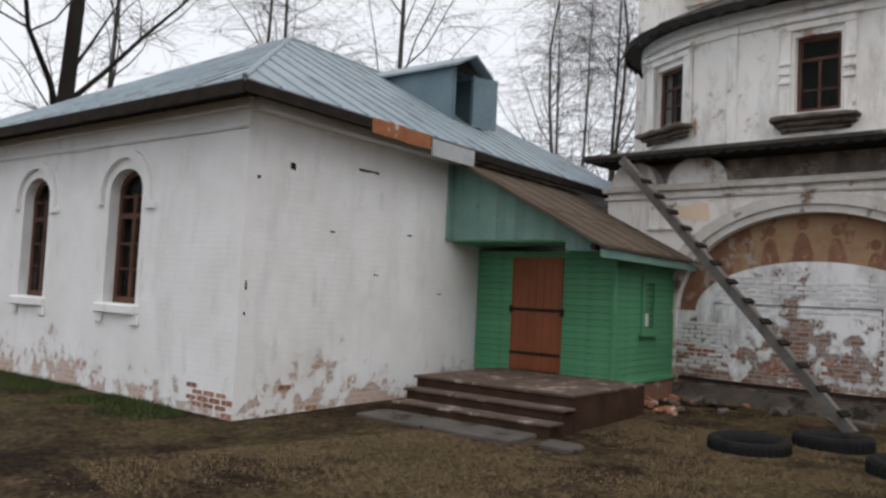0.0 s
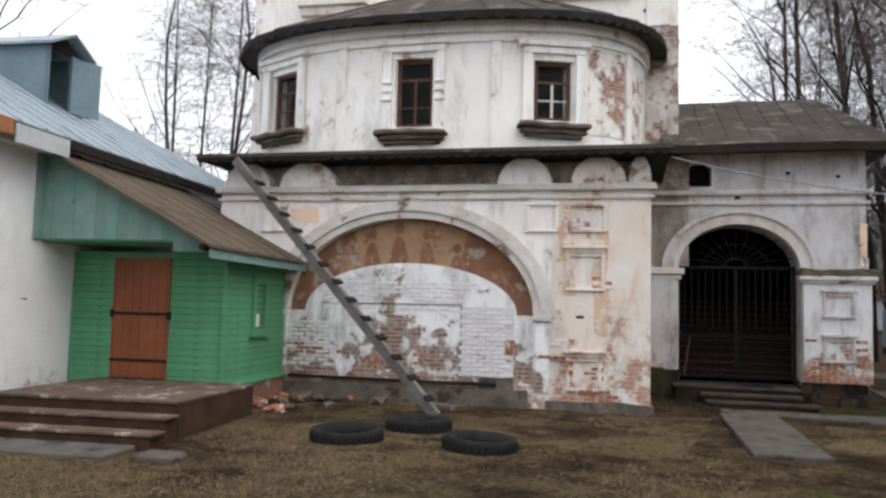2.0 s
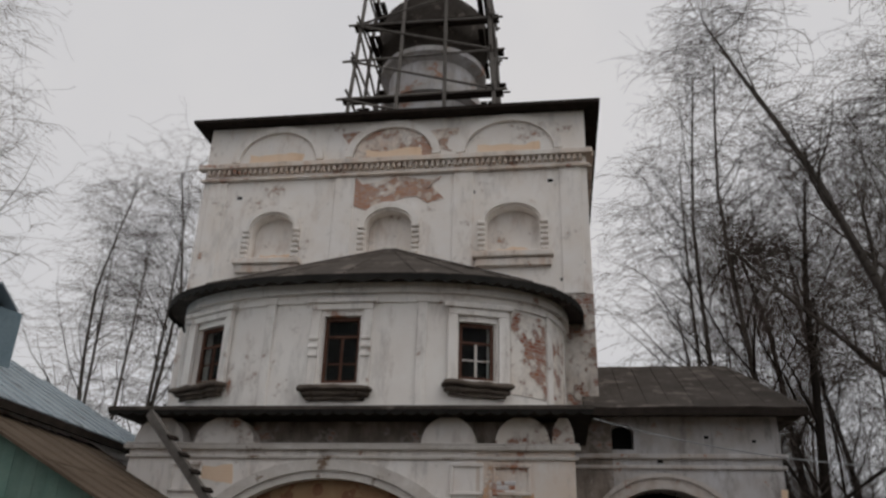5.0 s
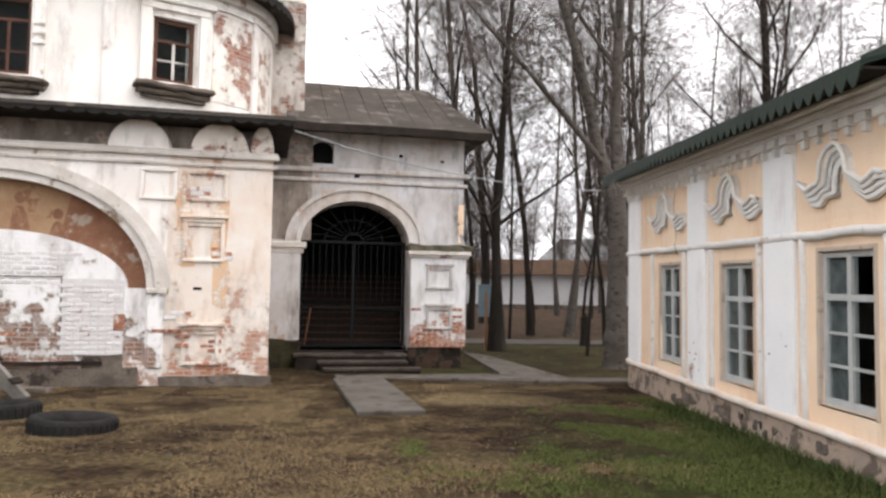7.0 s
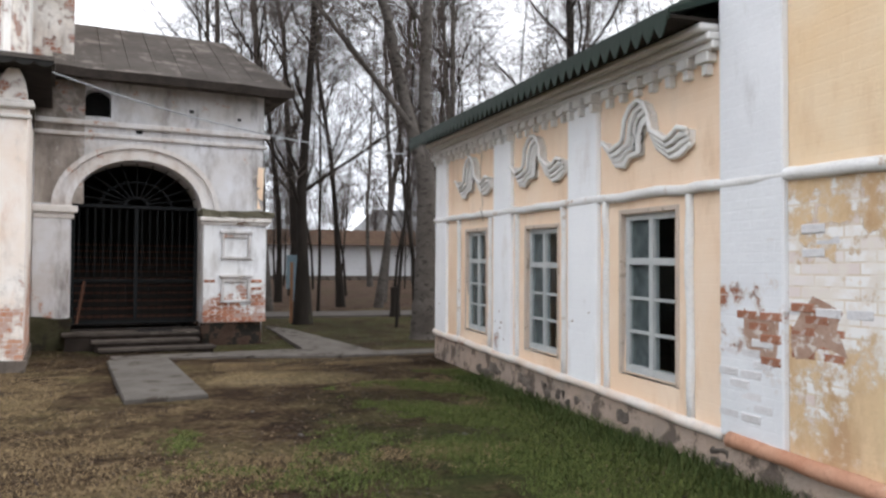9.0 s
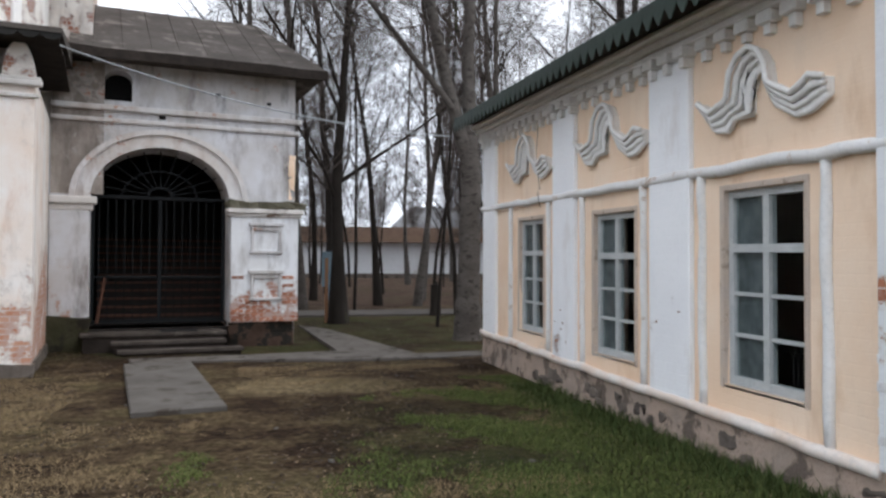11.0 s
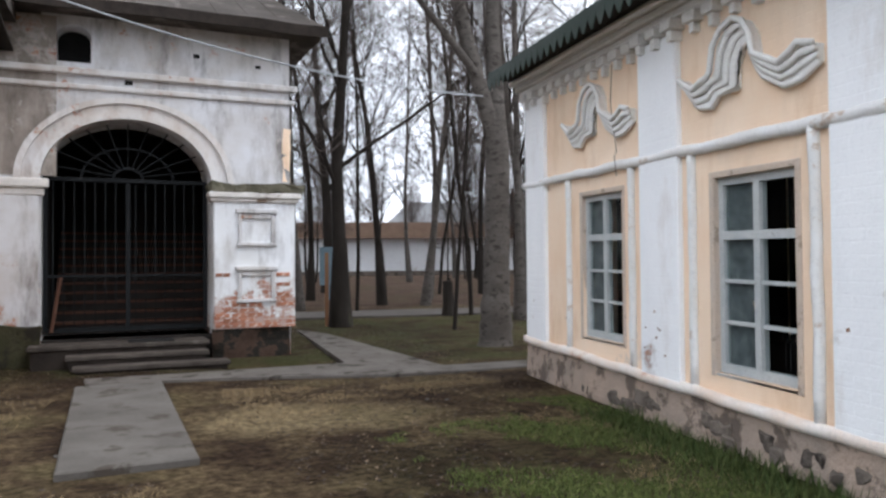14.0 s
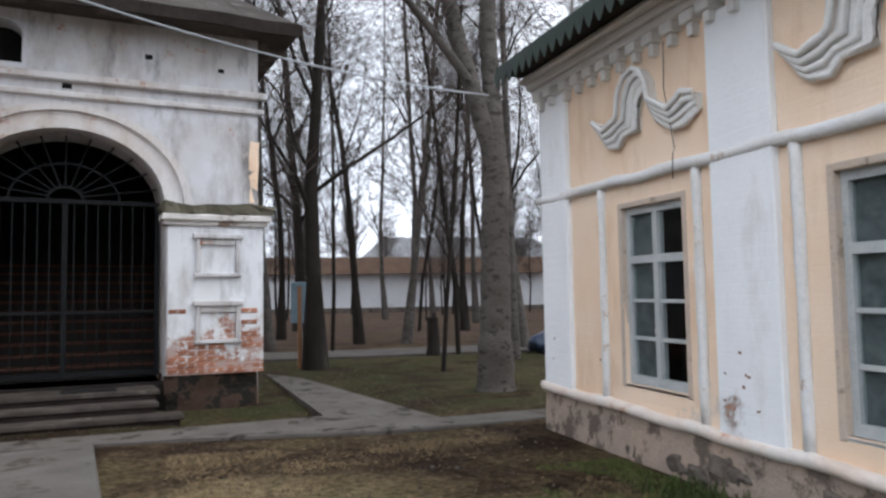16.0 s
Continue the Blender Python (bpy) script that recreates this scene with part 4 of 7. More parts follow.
def valance(u0, u1, v, z, h=0.13, step=0.26):
    bm = bmesh.new()
    k = int((u1 - u0) / step)
    for i in range(k):
        c = u0 + (i + 0.5) * step
        pts = [(c - step / 2, z), (c + step / 2, z)] + [(c + step / 2 * math.cos(math.pi * j / 6), z - h * 0.45 - h * 0.55 * math.sin(math.pi * j / 6)) for j in range(7)]
        f, g = [bm.verts.new((x, v, y)) for x, y in pts], [bm.verts.new((x, v + 0.012, y)) for x, y in pts]
        order = [0, 1] + list(range(2, 9))
        bm.faces.new([f[j] for j in order]), bm.faces.new([g[j] for j in order[::-1]])
        for a, b in zip(order, order[1:] + order[:1]):
            bm.faces.new((f[a], f[b], g[b], g[a]))
    return bm
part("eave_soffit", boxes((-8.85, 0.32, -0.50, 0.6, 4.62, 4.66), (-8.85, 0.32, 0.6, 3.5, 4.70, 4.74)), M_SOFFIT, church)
for k in range(35):
    part("valance_tooth", valance(-8.9 + k * 0.2645, -8.9 + (k + 1) * 0.2645 + 0.01, -0.535, 4.74, 0.16, 0.2645), M_BLACKTIN, church)
bm = bmesh.new()
hexa(bm, [(-8.9, -0.55, 4.68), (0.36, -0.55, 4.68), (0.36, 3.6, 5.15), (-8.9, 3.6, 5.15), (-8.9, -0.55, 4.75), (0.36, -0.55, 4.75), (0.36, 3.6, 5.45), (-8.9, 3.6, 5.45)])
part("skirt_roof", bm, M_OLDMETAL, church, "dark weathered tin skirt roof")
# curved upper chapel
AC, AA, AB, AV = -4.62, 4.55, 3.05, 3.66
def apse(ang, grow=0.0):
    k = 0.74
    x, y = math.cos(ang), math.sin(ang)
    return AC + (AA + grow) * math.copysign(abs(x) ** k, x), AV - (AB + grow) * abs(y) ** k
def apse_u(u):
    lo, hi = 0.0, math.pi
    for _ in range(50):
        mid = (lo + hi) / 2
        lo, hi = (mid, hi) if apse(mid)[0] > u else (lo, mid)
    return (lo + hi) / 2
WINS = [(apse_u(-7.83), 0.42, 5.62, 6.88), (apse_u(-4.71), 0.40, 5.46, 6.90), (apse_u(-1.88), 0.38, 5.58, 6.81)]
def apse_frame(ang):
    x, y = apse(ang)
    x1, y1 = apse(ang - 0.02)
    d = Vector((x1 - x, y1 - y, 0)).normalized()
    return Matrix.Translation((x, y, 0)) @ Matrix.Rotation(math.atan2(d.y, d.x), 4, "Z")
def apse_wall(z0, z1, thick=0.35, a0=0.0, a1=math.pi, n=56, grow=0.0):
    bm = bmesh.new()
    for i in range(n):
        p, q = a0 + (a1 - a0) * i / n, a0 + (a1 - a0) * (i + 1) / n
        (x0, y0), (x1, y1), (x2, y2), (x3, y3) = apse(q, grow), apse(p, grow), apse(p, grow - thick), apse(q, grow - thick)
        hexa(bm, [(x0, y0, z0), (x1, y1, z0), (x2, y2, z0), (x3, y3, z0), (x0, y0, z1), (x1, y1, z1), (x2, y2, z1), (x3, y3, z1)])
    return weld(bm)
spans = []
for ang, hw, z0, z1 in WINS:
    x = apse(ang)[0]
    spans.append((apse_u(x - hw), apse_u(x + hw), z0, z1))
edges = [math.pi] + [a for s in spans for a in s[:2]] + [0.0]
for k in range(0, len(edges), 2):
    part("chapel_wall", apse_wall(4.9, 7.62, 0.35, edges[k + 1], edges[k], 16), M_APSE, church)
for a1, a0, z0, z1 in spans:
    part("chapel_wall", apse_wall(4.9, z0, 0.35, a0, a1, 5), M_APSE, church)
    part("chapel_wall", apse_wall(z1, 7.62, 0.35, a0, a1, 5), M_APSE, church)
part("chapel_cornice", apse_wall(7.18, 7.26, 0.15, 0, math.pi, 56, 0.06), M_APSE, church)
part("chapel_cornice", apse_wall(7.38, 7.6, 0.2, 0, math.pi, 56, 0.12), M_APSE, church)
for u in (-8.85, -6.30, -3.02, -0.45):
    f = apse_frame(apse_u(u))
    bm = boxes((-0.10, 0.10, -0.07, 0.02, 4.95, 7.30, 0.015), (-0.14, 0.14, -0.10, 0.02, 7.18, 7.30, 0.01))
    part("pilaster", bm, M_APSE, church).matrix_basis = f
for k, (ang, hw, z0, z1) in enumerate(WINS):
    f = apse_frame(ang)
    bm = boxes((-hw - 0.26, -hw - 0.06, -0.07, 0.03, z0 - 0.1, z1 + 0.12, 0.012), (hw + 0.06, hw + 0.26, -0.07, 0.03, z0 - 0.1, z1 + 0.12, 0.012), (-hw - 0.26, hw + 0.26, -0.08, 0.03, z1 + 0.12, z1 + 0.26, 0.012), (-hw - 0.36, hw + 0.36, -0.15, 0.03, z1 + 0.26, z1 + 0.36, 0.015))
    if k == 1:
        for s in (-1, 1):
            for zz in (6.0, 6.18, 6.36):
                box(bm, s * (hw + 0.16) - 0.11, s * (hw + 0.16) + 0.11, -0.12, -0.05, zz, zz + 0.07, 0.01)
    part("window_surround", bm, M_APSE, church).matrix_basis = f
    win = part("window", boxes((-hw, hw, 0.36, 0.40, z0, z1)), M_ROOMSHADE, church, "old brown-framed chapel window")
    win.matrix_basis = f
    bm = boxes((-hw, -hw + 0.08, 0.12, 0.2, z0, z1), (hw - 0.08, hw, 0.12, 0.2, z0, z1), (-hw + 0.08, hw - 0.08, 0.12, 0.2, z0, z0 + 0.08), (-hw + 0.08, hw - 0.08, 0.12, 0.2, z1 - 0.08, z1), (-hw + 0.08, hw - 0.08, 0.13, 0.19, z1 - 0.45, z1 - 0.40))
    part("frame", bm, M_REDFRAME, win)
    bm = boxes((-0.025, 0.025, 0.14, 0.18, z0 + 0.08, z1 - 0.45), (-hw + 0.08, -0.025, 0.145, 0.175, z0 + 0.42, z0 + 0.45), (0.025, hw - 0.08, 0.145, 0.175, z0 + 0.42, z0 + 0.45))
    part("glazing_bar", bm, M_OLDTRIM if k == 2 else M_REDFRAME, win)
    part("pane", boxes((-hw + 0.08, hw - 0.08, 0.155, 0.161, z0 + 0.08, z1 - 0.08)), M_GLASS, win).visible_shadow = False
    bm = boxes((-hw - 0.36, hw + 0.34, -0.30, 0.02, z0 - 0.20, z0 - 0.10, 0.03), (-hw - 0.30, hw + 0.27, -0.20, 0.02, z0 - 0.29, z0 - 0.20, 0.03), (-hw - 0.22, hw + 0.2, -0.12, 0.02, z0 - 0.37, z0 - 0.29, 0.03))
    cut(bm, 0.3)
    roughen(bm, 0.05, 4.5, k)
    part("sill", bm, M_STONE, church, "dark crumbling window ledge").matrix_basis = f
part("bared_wall", apse_wall(5.35, 7.12, 0.03, apse_u(-0.12), apse_u(-1.22), 10, 0.014), M_BARED, church, "bared red brick on the chapel wall")
# chapel roof with its eave
bm = bmesh.new()
n = 48
ring_o = [bm.verts.new((*apse(math.pi * i / n, 0.48), 7.62)) for i in range(n + 1)]
ring_t = [bm.verts.new((*apse(math.pi * i / n, 0.48), 7.68)) for i in range(n + 1)]
ring_b = [bm.verts.new((*apse(math.pi * i / n, -0.3), 7.62)) for i in range(n + 1)]
top = bm.verts.new((AC + 0.15, AV - 0.05, 9.75))
for i in range(n):
    bm.faces.new((ring_t[i], ring_t[i + 1], top))
    bm.faces.new((ring_o[i], ring_o[i + 1], ring_t[i + 1], ring_t[i]))
    bm.faces.new((ring_b[i], ring_b[i + 1], ring_o[i + 1], ring_o[i]))
roof = part("chapel_roof", bm, M_OLDMETAL, church, "dark weathered half-cone tin roof")
for i in range(1, 16):
    x, y = apse(math.pi * i / 16, 0.48)
    bm = bmesh.new()
    tube(bm, [(x, y, 7.69), (AC + 0.15 + (x - AC) * 0.03, AV - 0.1, 9.72)], 0.02, 4)
    part("seam", bm, M_OLDMETAL, roof)
for i in range(44):
    a0, a1 = math.pi * i / 44, math.pi * (i + 1) / 44
    (x0, y0), (x1, y1), (xm, ym) = apse(a0, 0.49), apse(a1, 0.49), apse((a0 + a1) / 2, 0.49)
    bm = bmesh.new()
    vs = [bm.verts.new(p) for p in ((x0, y0, 7.66), (x1, y1, 7.66), (x1, y1, 7.55), (xm, ym, 7.46), (x0, y0, 7.55))]
    bm.faces.new(vs)
    bm.normal_update()
    bmesh.ops.solidify(bm, geom=bm.faces[:], thickness=0.012)
    part("eave_tooth", bm, M_BLACKTIN, roof)
M_TOWERBRICK = plaster("weathered_tower_brick", (0.84, 0.79, 0.74), (0.72, 0.56, 0.44), (0.42, 0.19, 0.12), (0.52, 0.30, 0.20), wear=0.505, low=0.0, relief=0.6, stain=(0.45, 0.22, 0.13), stains=0.48, soot=0.3, bs=0.4)
# great cube of the tower
TU0, TU1, TV0, TV1 = -9.95, 0.68, 3.67, 14.3
NICHES = [dict(u0=u0, u1=u1, z0=9.55, spring=10.45, rise=0.45) for u0, u1 in ((-8.35, -7.2), (-5.15, -3.95), (-1.95, -0.6))]
part("tower_wall", wall(TU0, TU1, 0, 13.75, TV0, TV0 + 0.35, NICHES, 14), M_HIGH, church)
part("tower_wall", boxes((TU0, TU0 + 0.35, TV0 + 0.35, TV1, 0, 13.75)), M_HIGH, church)
part("tower_wall", boxes((TU1 - 0.35, TU1, TV0 + 0.35, TV1, 0, 13.75)), M_TOWERBRICK, church)
part("tower_wall", boxes((TU0, TU1, TV1, TV1 + 0.35, 0, 13.75)), M_HIGH, church)
part("tower_core", boxes((TU0 + 0.4, TU1 - 0.4, TV0 + 0.36, TV0 + 0.6, 4.7, 13.7)), M_HIGH, church)
for o in NICHES:
    c, a = (o["u0"] + o["u1"]) / 2, (o["u1"] - o["u0"]) / 2
    bm = bmesh.new()
    ring(bm, c, 10.45, a + 0.05, 0.50, a + 0.22, 0.68, TV0 - 0.09, TV0 + 0.01, 18)
    for s in (-1, 1):
        for zz in range(6):
            part("niche_block", boxes((c + s * (a + 0.13) - 0.1, c + s * (a + 0.13) + 0.1, TV0 - 0.13, TV0 + 0.01, 9.6 + zz * 0.15, 9.69 + zz * 0.15, 0.02)), M_HIGH, church)
    part("niche_surround", bm, M_HIGH, church)
    bm = boxes((c - a - 0.36, c + a + 0.36, TV0 - 0.22, TV0 + 0.2, 9.38, 9.54, 0.02), (c - a - 0.28, c + a + 0.28, TV0 - 0.13, TV0 + 0.01, 9.16, 9.38, 0.02))
    roughen(bm, 0.03, 3.0, c)
    part("niche_sill", bm, M_RUST_PLASTER, church)
    part("ochre_patch", ragged(boxes((o["u0"] + 0.15, o["u1"] - 0.15, TV0 + 0.352, TV0 + 0.358, 9.6, 9.85)), 0.12, 2.5, c), M_YELLOW, church)
bm = boxes((TU0 - 0.08, TU1 + 0.08, TV0 - 0.12, TV0, 11.95, 12.03, 0.02), (TU0 - 0.16, TU1 + 0.16, TV0 - 0.2, TV0, 12.30, 12.46, 0.02))
for k in range(70):
    u = TU0 + 0.1 + k * 0.152
    if u < TU1 - 0.1:
        box(bm, u, u + 0.08, TV0 - 0.13, TV0 + 0.01, 12.16, 12.30)
part("tower_cornice", bm, M_RUST_PLASTER, church)
part("tower_cornice", boxes((TU1, TU1 + 0.12, TV0, TV1, 11.95, 12.03), (TU1, TU1 + 0.2, TV0, TV1, 12.30, 12.46)), M_RUST_PLASTER, church)
part("bared_wall", boxes((-0.05, TU1 + 0.006, TV0 - 0.012, TV0 + 0.2, 4.95, 8.4)), plaster("corner_brickwork", (0.70, 0.67, 0.63), (0.52, 0.42, 0.34), (0.24, 0.09, 0.06), (0.34, 0.17, 0.11), wear=0.50, low=0.0, relief=0.9, stain=(0.12, 0.10, 0.09), stains=0.48, soot=0.6), church, "bared dark red brick at the tower corner")
for u in (TU0 + 0.45, -5.84, -2.58, TU1 - 0.45):
    part("lesene", boxes((u - 0.28, u + 0.28, TV0 - 0.05, TV0 + 0.01, 5.5 if u < 0 else 8.4, 11.95, 0.02)), M_HIGH, church)
for c, a, m_ in ((-7.85, 1.12, M_HIGH), (-4.56, 1.12, M_TOWERBRICK), (-1.35, 1.2, M_HIGH)):
    bm = bmesh.new()
    ring(bm, c, 12.55, a, 0.92, a + 0.22, 1.12, TV0 - 0.10, TV0 + 0.01, 24)
    part("lunette", bm, M_HIGH, church)
    bm = bmesh.new()
    disc(bm, c, 12.5, a - 0.02, 0.9, TV0 - 0.02, TV0 + 0.01, 20)
    part("lunette_field", bm, m_, church)
    part("ochre_patch", ragged(boxes((c - a * 0.7, c + a * 0.7, TV0 - 0.026, TV0 - 0.018, 12.54, 12.78)), 0.10, 2.2, c), M_YELLOW, church)
part("brick_patch", ragged(boxes((-5.8, -3.2, TV0 - 0.016, TV0 + 0.01, 11.1, 11.85)), 0.45, 1.3, 1.0), M_TOWERBRICK, church, "tower wall bared to red brick")
part("brick_patch", ragged(boxes((-6.0, -2.9, TV0 - 0.016, TV0 + 0.01, 12.6, 13.45)), 0.45, 1.2, 4.0), M_TOWERBRICK, church, "tower wall bared to red brick")
bm = bmesh.new()
e = 0.42
hexa(bm, [(TU0 - e, TV0 - e, 13.82), (TU1 + e, TV0 - e, 13.82), (TU1 + e, TV1 + e, 13.82), (TU0 - e, TV1 + e, 13.82), (TU0 + 3.6, TV0 + 3.6, 15.2), (TU1 - 3.6, TV0 + 3.6, 15.2), (TU1 - 3.6, TV1 - 3.6, 15.2), (TU0 + 3.6, TV1 - 3.6, 15.2)])
part("tower_roof", bm, M_OLDMETAL, church, "low dark tin tower roof")
part("tower_eave", boxes((TU0 - e, TU1 + e, TV0 - e, TV1 + e, 13.72, 13.81)), M_DARKWOOD, church)
# Putlog holes: flat near-black blocks stand for their shaded depth.
for u, z in ((-0.35, 11.55), (0.15, 10.95), (0.3, 9.75), (0.05, 9.3), (0.38, 9.2), (0.3, 11.3), (-2.4, 11.3), (-8.9, 11.4), (-0.1, 8.75)):
    part("painted_hole", boxes((u, u + 0.14, TV0 - 0.008, TV0 + 0.02, z, z + 0.09)), M_ROOMSHADE, church)
# drum, dome and timber scaffold
DC = ((TU0 + TU1) / 2 + 0.2, (TV0 + TV1) / 2)
bm = bmesh.new()
prof = [(1.75, 14.6), (1.75, 15.6), (1.62, 15.65), (1.62, 17.1), (1.9, 17.2), (1.9, 17.45), (1.62, 17.5), (1.62, 18.6), (1.95, 18.8), (1.95, 19.0), (1.4, 19.2)]
def lathe(bm, c, prof, n=32):
    rows = [[bm.verts.new((c[0] + r * math.cos(2 * math.pi * k / n), c[1] + r * math.sin(2 * math.pi * k / n), z)) for k in range(n)] for r, z in prof]
    for a, b in zip(rows, rows[1:]):
        for k in range(n):
            bm.faces.new((a[k], a[(k + 1) % n], b[(k + 1) % n], b[k]))
    bm.faces.new(rows[-1])
lathe(bm, DC, prof)
part("drum", bm, M_GATE, church, "round weathered brick drum")
bm = bmesh.new()
lathe(bm, DC, [(1.4, 19.2), (1.9, 19.7), (2.15, 20.4), (1.95, 21.2), (1.35, 21.9), (0.7, 22.5), (0.3, 23.1), (0.18, 23.8), (0.05, 24.2)])
part("dome", bm, M_OLDMETAL, church, "dark onion dome", True)
bm = boxes((DC[0] - 0.05, DC[0] + 0.05, DC[1] - 0.05, DC[1] + 0.05, 24.1, 26.0), (DC[0] - 0.5, DC[0] + 0.5, DC[1] - 0.04, DC[1] + 0.04, 25.2, 25.3))
part("finial", bm, M_IRON, church)
scaffold = thing("scaffold", FM, "grey timber scaffold around the church drum", "scaffold")
rnd = random.Random(11)
H = 2.55
posts = [(DC[0] + x * H, DC[1] + y * H) for x in (-1, -0.33, 0.33, 1) for y in (-1, 1)] + [(DC[0] + x * H, DC[1] + y * H) for x in (-1, 1) for y in (-0.33, 0.33)]
for x, y in posts:
    bm = bmesh.new()
    lean = 0.16
    tube(bm, [(x, y, 14.0), (DC[0] + (x - DC[0]) * (1 - lean * 0.5), DC[1] + (y - DC[1]) * (1 - lean * 0.5), 18.0), (DC[0] + (x - DC[0]) * (1 - lean), DC[1] + (y - DC[1]) * (1 - lean), 22.4)], 0.07, 5)
    part("post", bm, M_GREYWOOD, scaffold)
for z in (15.0, 16.6, 18.2, 19.8, 21.4):
    h = H * (1 - 0.16 * (z - 14) / 8.4)
    for a, b in (((-h, -h), (h, -h)), ((h, -h), (h, h)), ((h, h), (-h, h)), ((-h, h), (-h, -h))):
        bm = bmesh.new()
        p, q = Vector((DC[0] + a[0], DC[1] + a[1], z)), Vector((DC[0] + b[0], DC[1] + b[1], z + rnd.uniform(-0.1, 0.1)))
        d = (q - p).normalized() * 0.45
        tube(bm, [p - d, q + d], 0.045, 5)
        part("rail", bm, M_GREYWOOD, scaffold)
        bm = bmesh.new()
        tube(bm, [p - d * 0.3, q + d * 0.3 + Vector((0, 0, 1.55))] if rnd.random() < 0.5 else [p - d * 0.3 + Vector((0, 0, 1.55)), q + d * 0.3], 0.045, 5)
        part("brace", bm, M_GREYWOOD, scaffold)
    if z in (16.6, 19.8, 21.4):
        for side in (-1, 1):
            for k in range(2):
                w = side * (h - 0.15 - 0.24 * k)
                part("deck_board", boxes((DC[0] - h - 0.3, DC[0] + h + 0.3, DC[1] + w - 0.1, DC[1] + w + 0.1, z + 0.06, z + 0.10)), M_DARKWOOD, scaffold)
                part("deck_board", boxes((DC[0] + w - 0.1, DC[0] + w + 0.1, DC[1] - h + 0.8, DC[1] + h - 0.8, z + 0.105, z + 0.14)), M_DARKWOOD, scaffold)

# ---- gate wing ----
M_GATEPIER = plaster("pier_limewash", (0.72, 0.73, 0.75), (0.66, 0.66, 0.66), (0.30, 0.12, 0.08), (0.40, 0.20, 0.13), wear=0.60, low=0.30, reach=1.5, stain=(0.2, 0.16, 0.13), stains=0.5, soot=0.5)
gate = thing("gatehouse", FM, "whitewashed gatehouse wing with arched entrance", "gatehouse")
G = 3.47
GO = dict(u0=0.68, u1=3.17, z0=0.36, spring=2.80, rise=0.98)
SW = dict(u0=0.90, u1=1.38, z0=4.62, spring=5.02, rise=0.18)
bm = wall(0.69, 4.48, -0.3, 4.3, G, G + 0.9, [GO], 28)
part("wall", bm, M_GATE, gate)
part("wall", boxes((0.0, 0.69, G, G + 0.9, -0.3, 4.3)), M_GATE, gate)
part("wall", wall(0.69, 4.48, 4.3, 5.36, G, G + 0.5, [SW], 8), M_GATE, gate)
# Near-black sheet in place of the shaded space behind the small window.
part("window_dark", boxes((0.88, 1.40, G + 0.42, G + 0.46, 4.6, 5.22)), M_ROOMSHADE, gate)
part("wall", boxes((4.03, 4.48, G + 0.9, 9.6, -0.3, 4.3), (4.03, 4.48, G + 0.5, 9.6, 4.3, 5.36)), M_GATE, gate)
# Gateway lining painted near-black to carry the shade behind the iron gate.
part("wall", boxes((0.7, 4.03, 9.2, 9.6, -0.3, 5.36)), M_INNERSHADE, gate)
part("inner_wall", boxes((0.70, 0.74, G + 0.92, 9.2, -0.3, 5.3), (4.0, 4.029, G + 0.92, 9.2, -0.3, 5.3)), M_INNERSHADE, gate)
part("inner_ceiling", boxes((0.74, 4.0, G + 0.92, 9.2, 4.35, 4.45)), M_INNERSHADE, gate)
bm = bmesh.new()
ring(bm, 1.925, 2.80, 1.245, 0.98, 1.36, 1.09, G - 0.07, G + 0.012, 36), ring(bm, 1.925, 2.80, 1.36, 1.09, 1.50, 1.22, G - 0.03, G + 0.012, 36), ring(bm, 1.925, 2.80, 1.50, 1.22, 1.60, 1.31, G - 0.09, G + 0.012, 36)
M_GATEWORN = plaster("worn_gate_mouldings", (0.66, 0.65, 0.65), (0.54, 0.48, 0.43), (0.40, 0.21, 0.15), (0.50, 0.31, 0.23), wear=0.55, low=0.0, stain=(0.30, 0.20, 0.14), stains=0.47, soot=0.6, ms=3.4)
part("archivolt", bm, M_GATEWORN, gate)
part("impost", boxes((0.0, 0.80, G - 0.14, G + 0.02, 2.66, 2.80, 0.02), (0.0, 0.74, G - 0.08, G + 0.02, 2.54, 2.66, 0.02)), M_OLDTRIM, gate)
part("pilaster", boxes((0.02, 0.66, G - 0.07, G + 0.01, 0.0, 2.54)), M_GATE, gate)
pier = part("pier", boxes((3.19, 4.50, G - 0.26, G + 0.01, 0.44, 2.56)), M_GATEPIER, gate, "plastered pier with bared red brick foot")
part("pier", boxes((3.175, 3.24, G - 0.20, G + 0.8, 0.44, 2.56)), M_GATE, gate)
bm = boxes((3.10, 4.60, G - 0.36, G + 0.02, 2.56, 2.66, 0.02), (3.13, 4.56, G - 0.31, G + 0.02, 2.50, 2.559, 0.015))
part("cap", bm, M_OLDTRIM, gate)
bm = boxes((3.12, 4.62, G - 0.36, G + 0.05, 2.66, 2.80))
cut(bm, 0.12)
roughen(bm, 0.07, 5.0)
part("mossy_coping", bm, surf("mossy_coping", (0.09, 0.085, 0.06), (0.15, 0.135, 0.10), 4.0, 0.95, 25, 0.9), gate, "dark mossy crumbled coping")
for z0, z1 in ((1.84, 2.32), (0.92, 1.38)):
    bm = boxes((3.56, 3.62, G - 0.31, G - 0.255, z0, z1, 0.01), (4.10, 4.16, G - 0.31, G - 0.255, z0, z1, 0.01), (3.52, 4.20, G - 0.34, G - 0.255, z1, z1 + 0.07, 0.01), (3.62, 4.10, G - 0.30, G - 0.255, z1 - 0.09, z1 - 0.001, 0.01), (3.54, 4.18, G - 0.32, G - 0.255, z0 - 0.06, z0, 0.01))
    part("panel_frame", bm, M_GATE, pier)
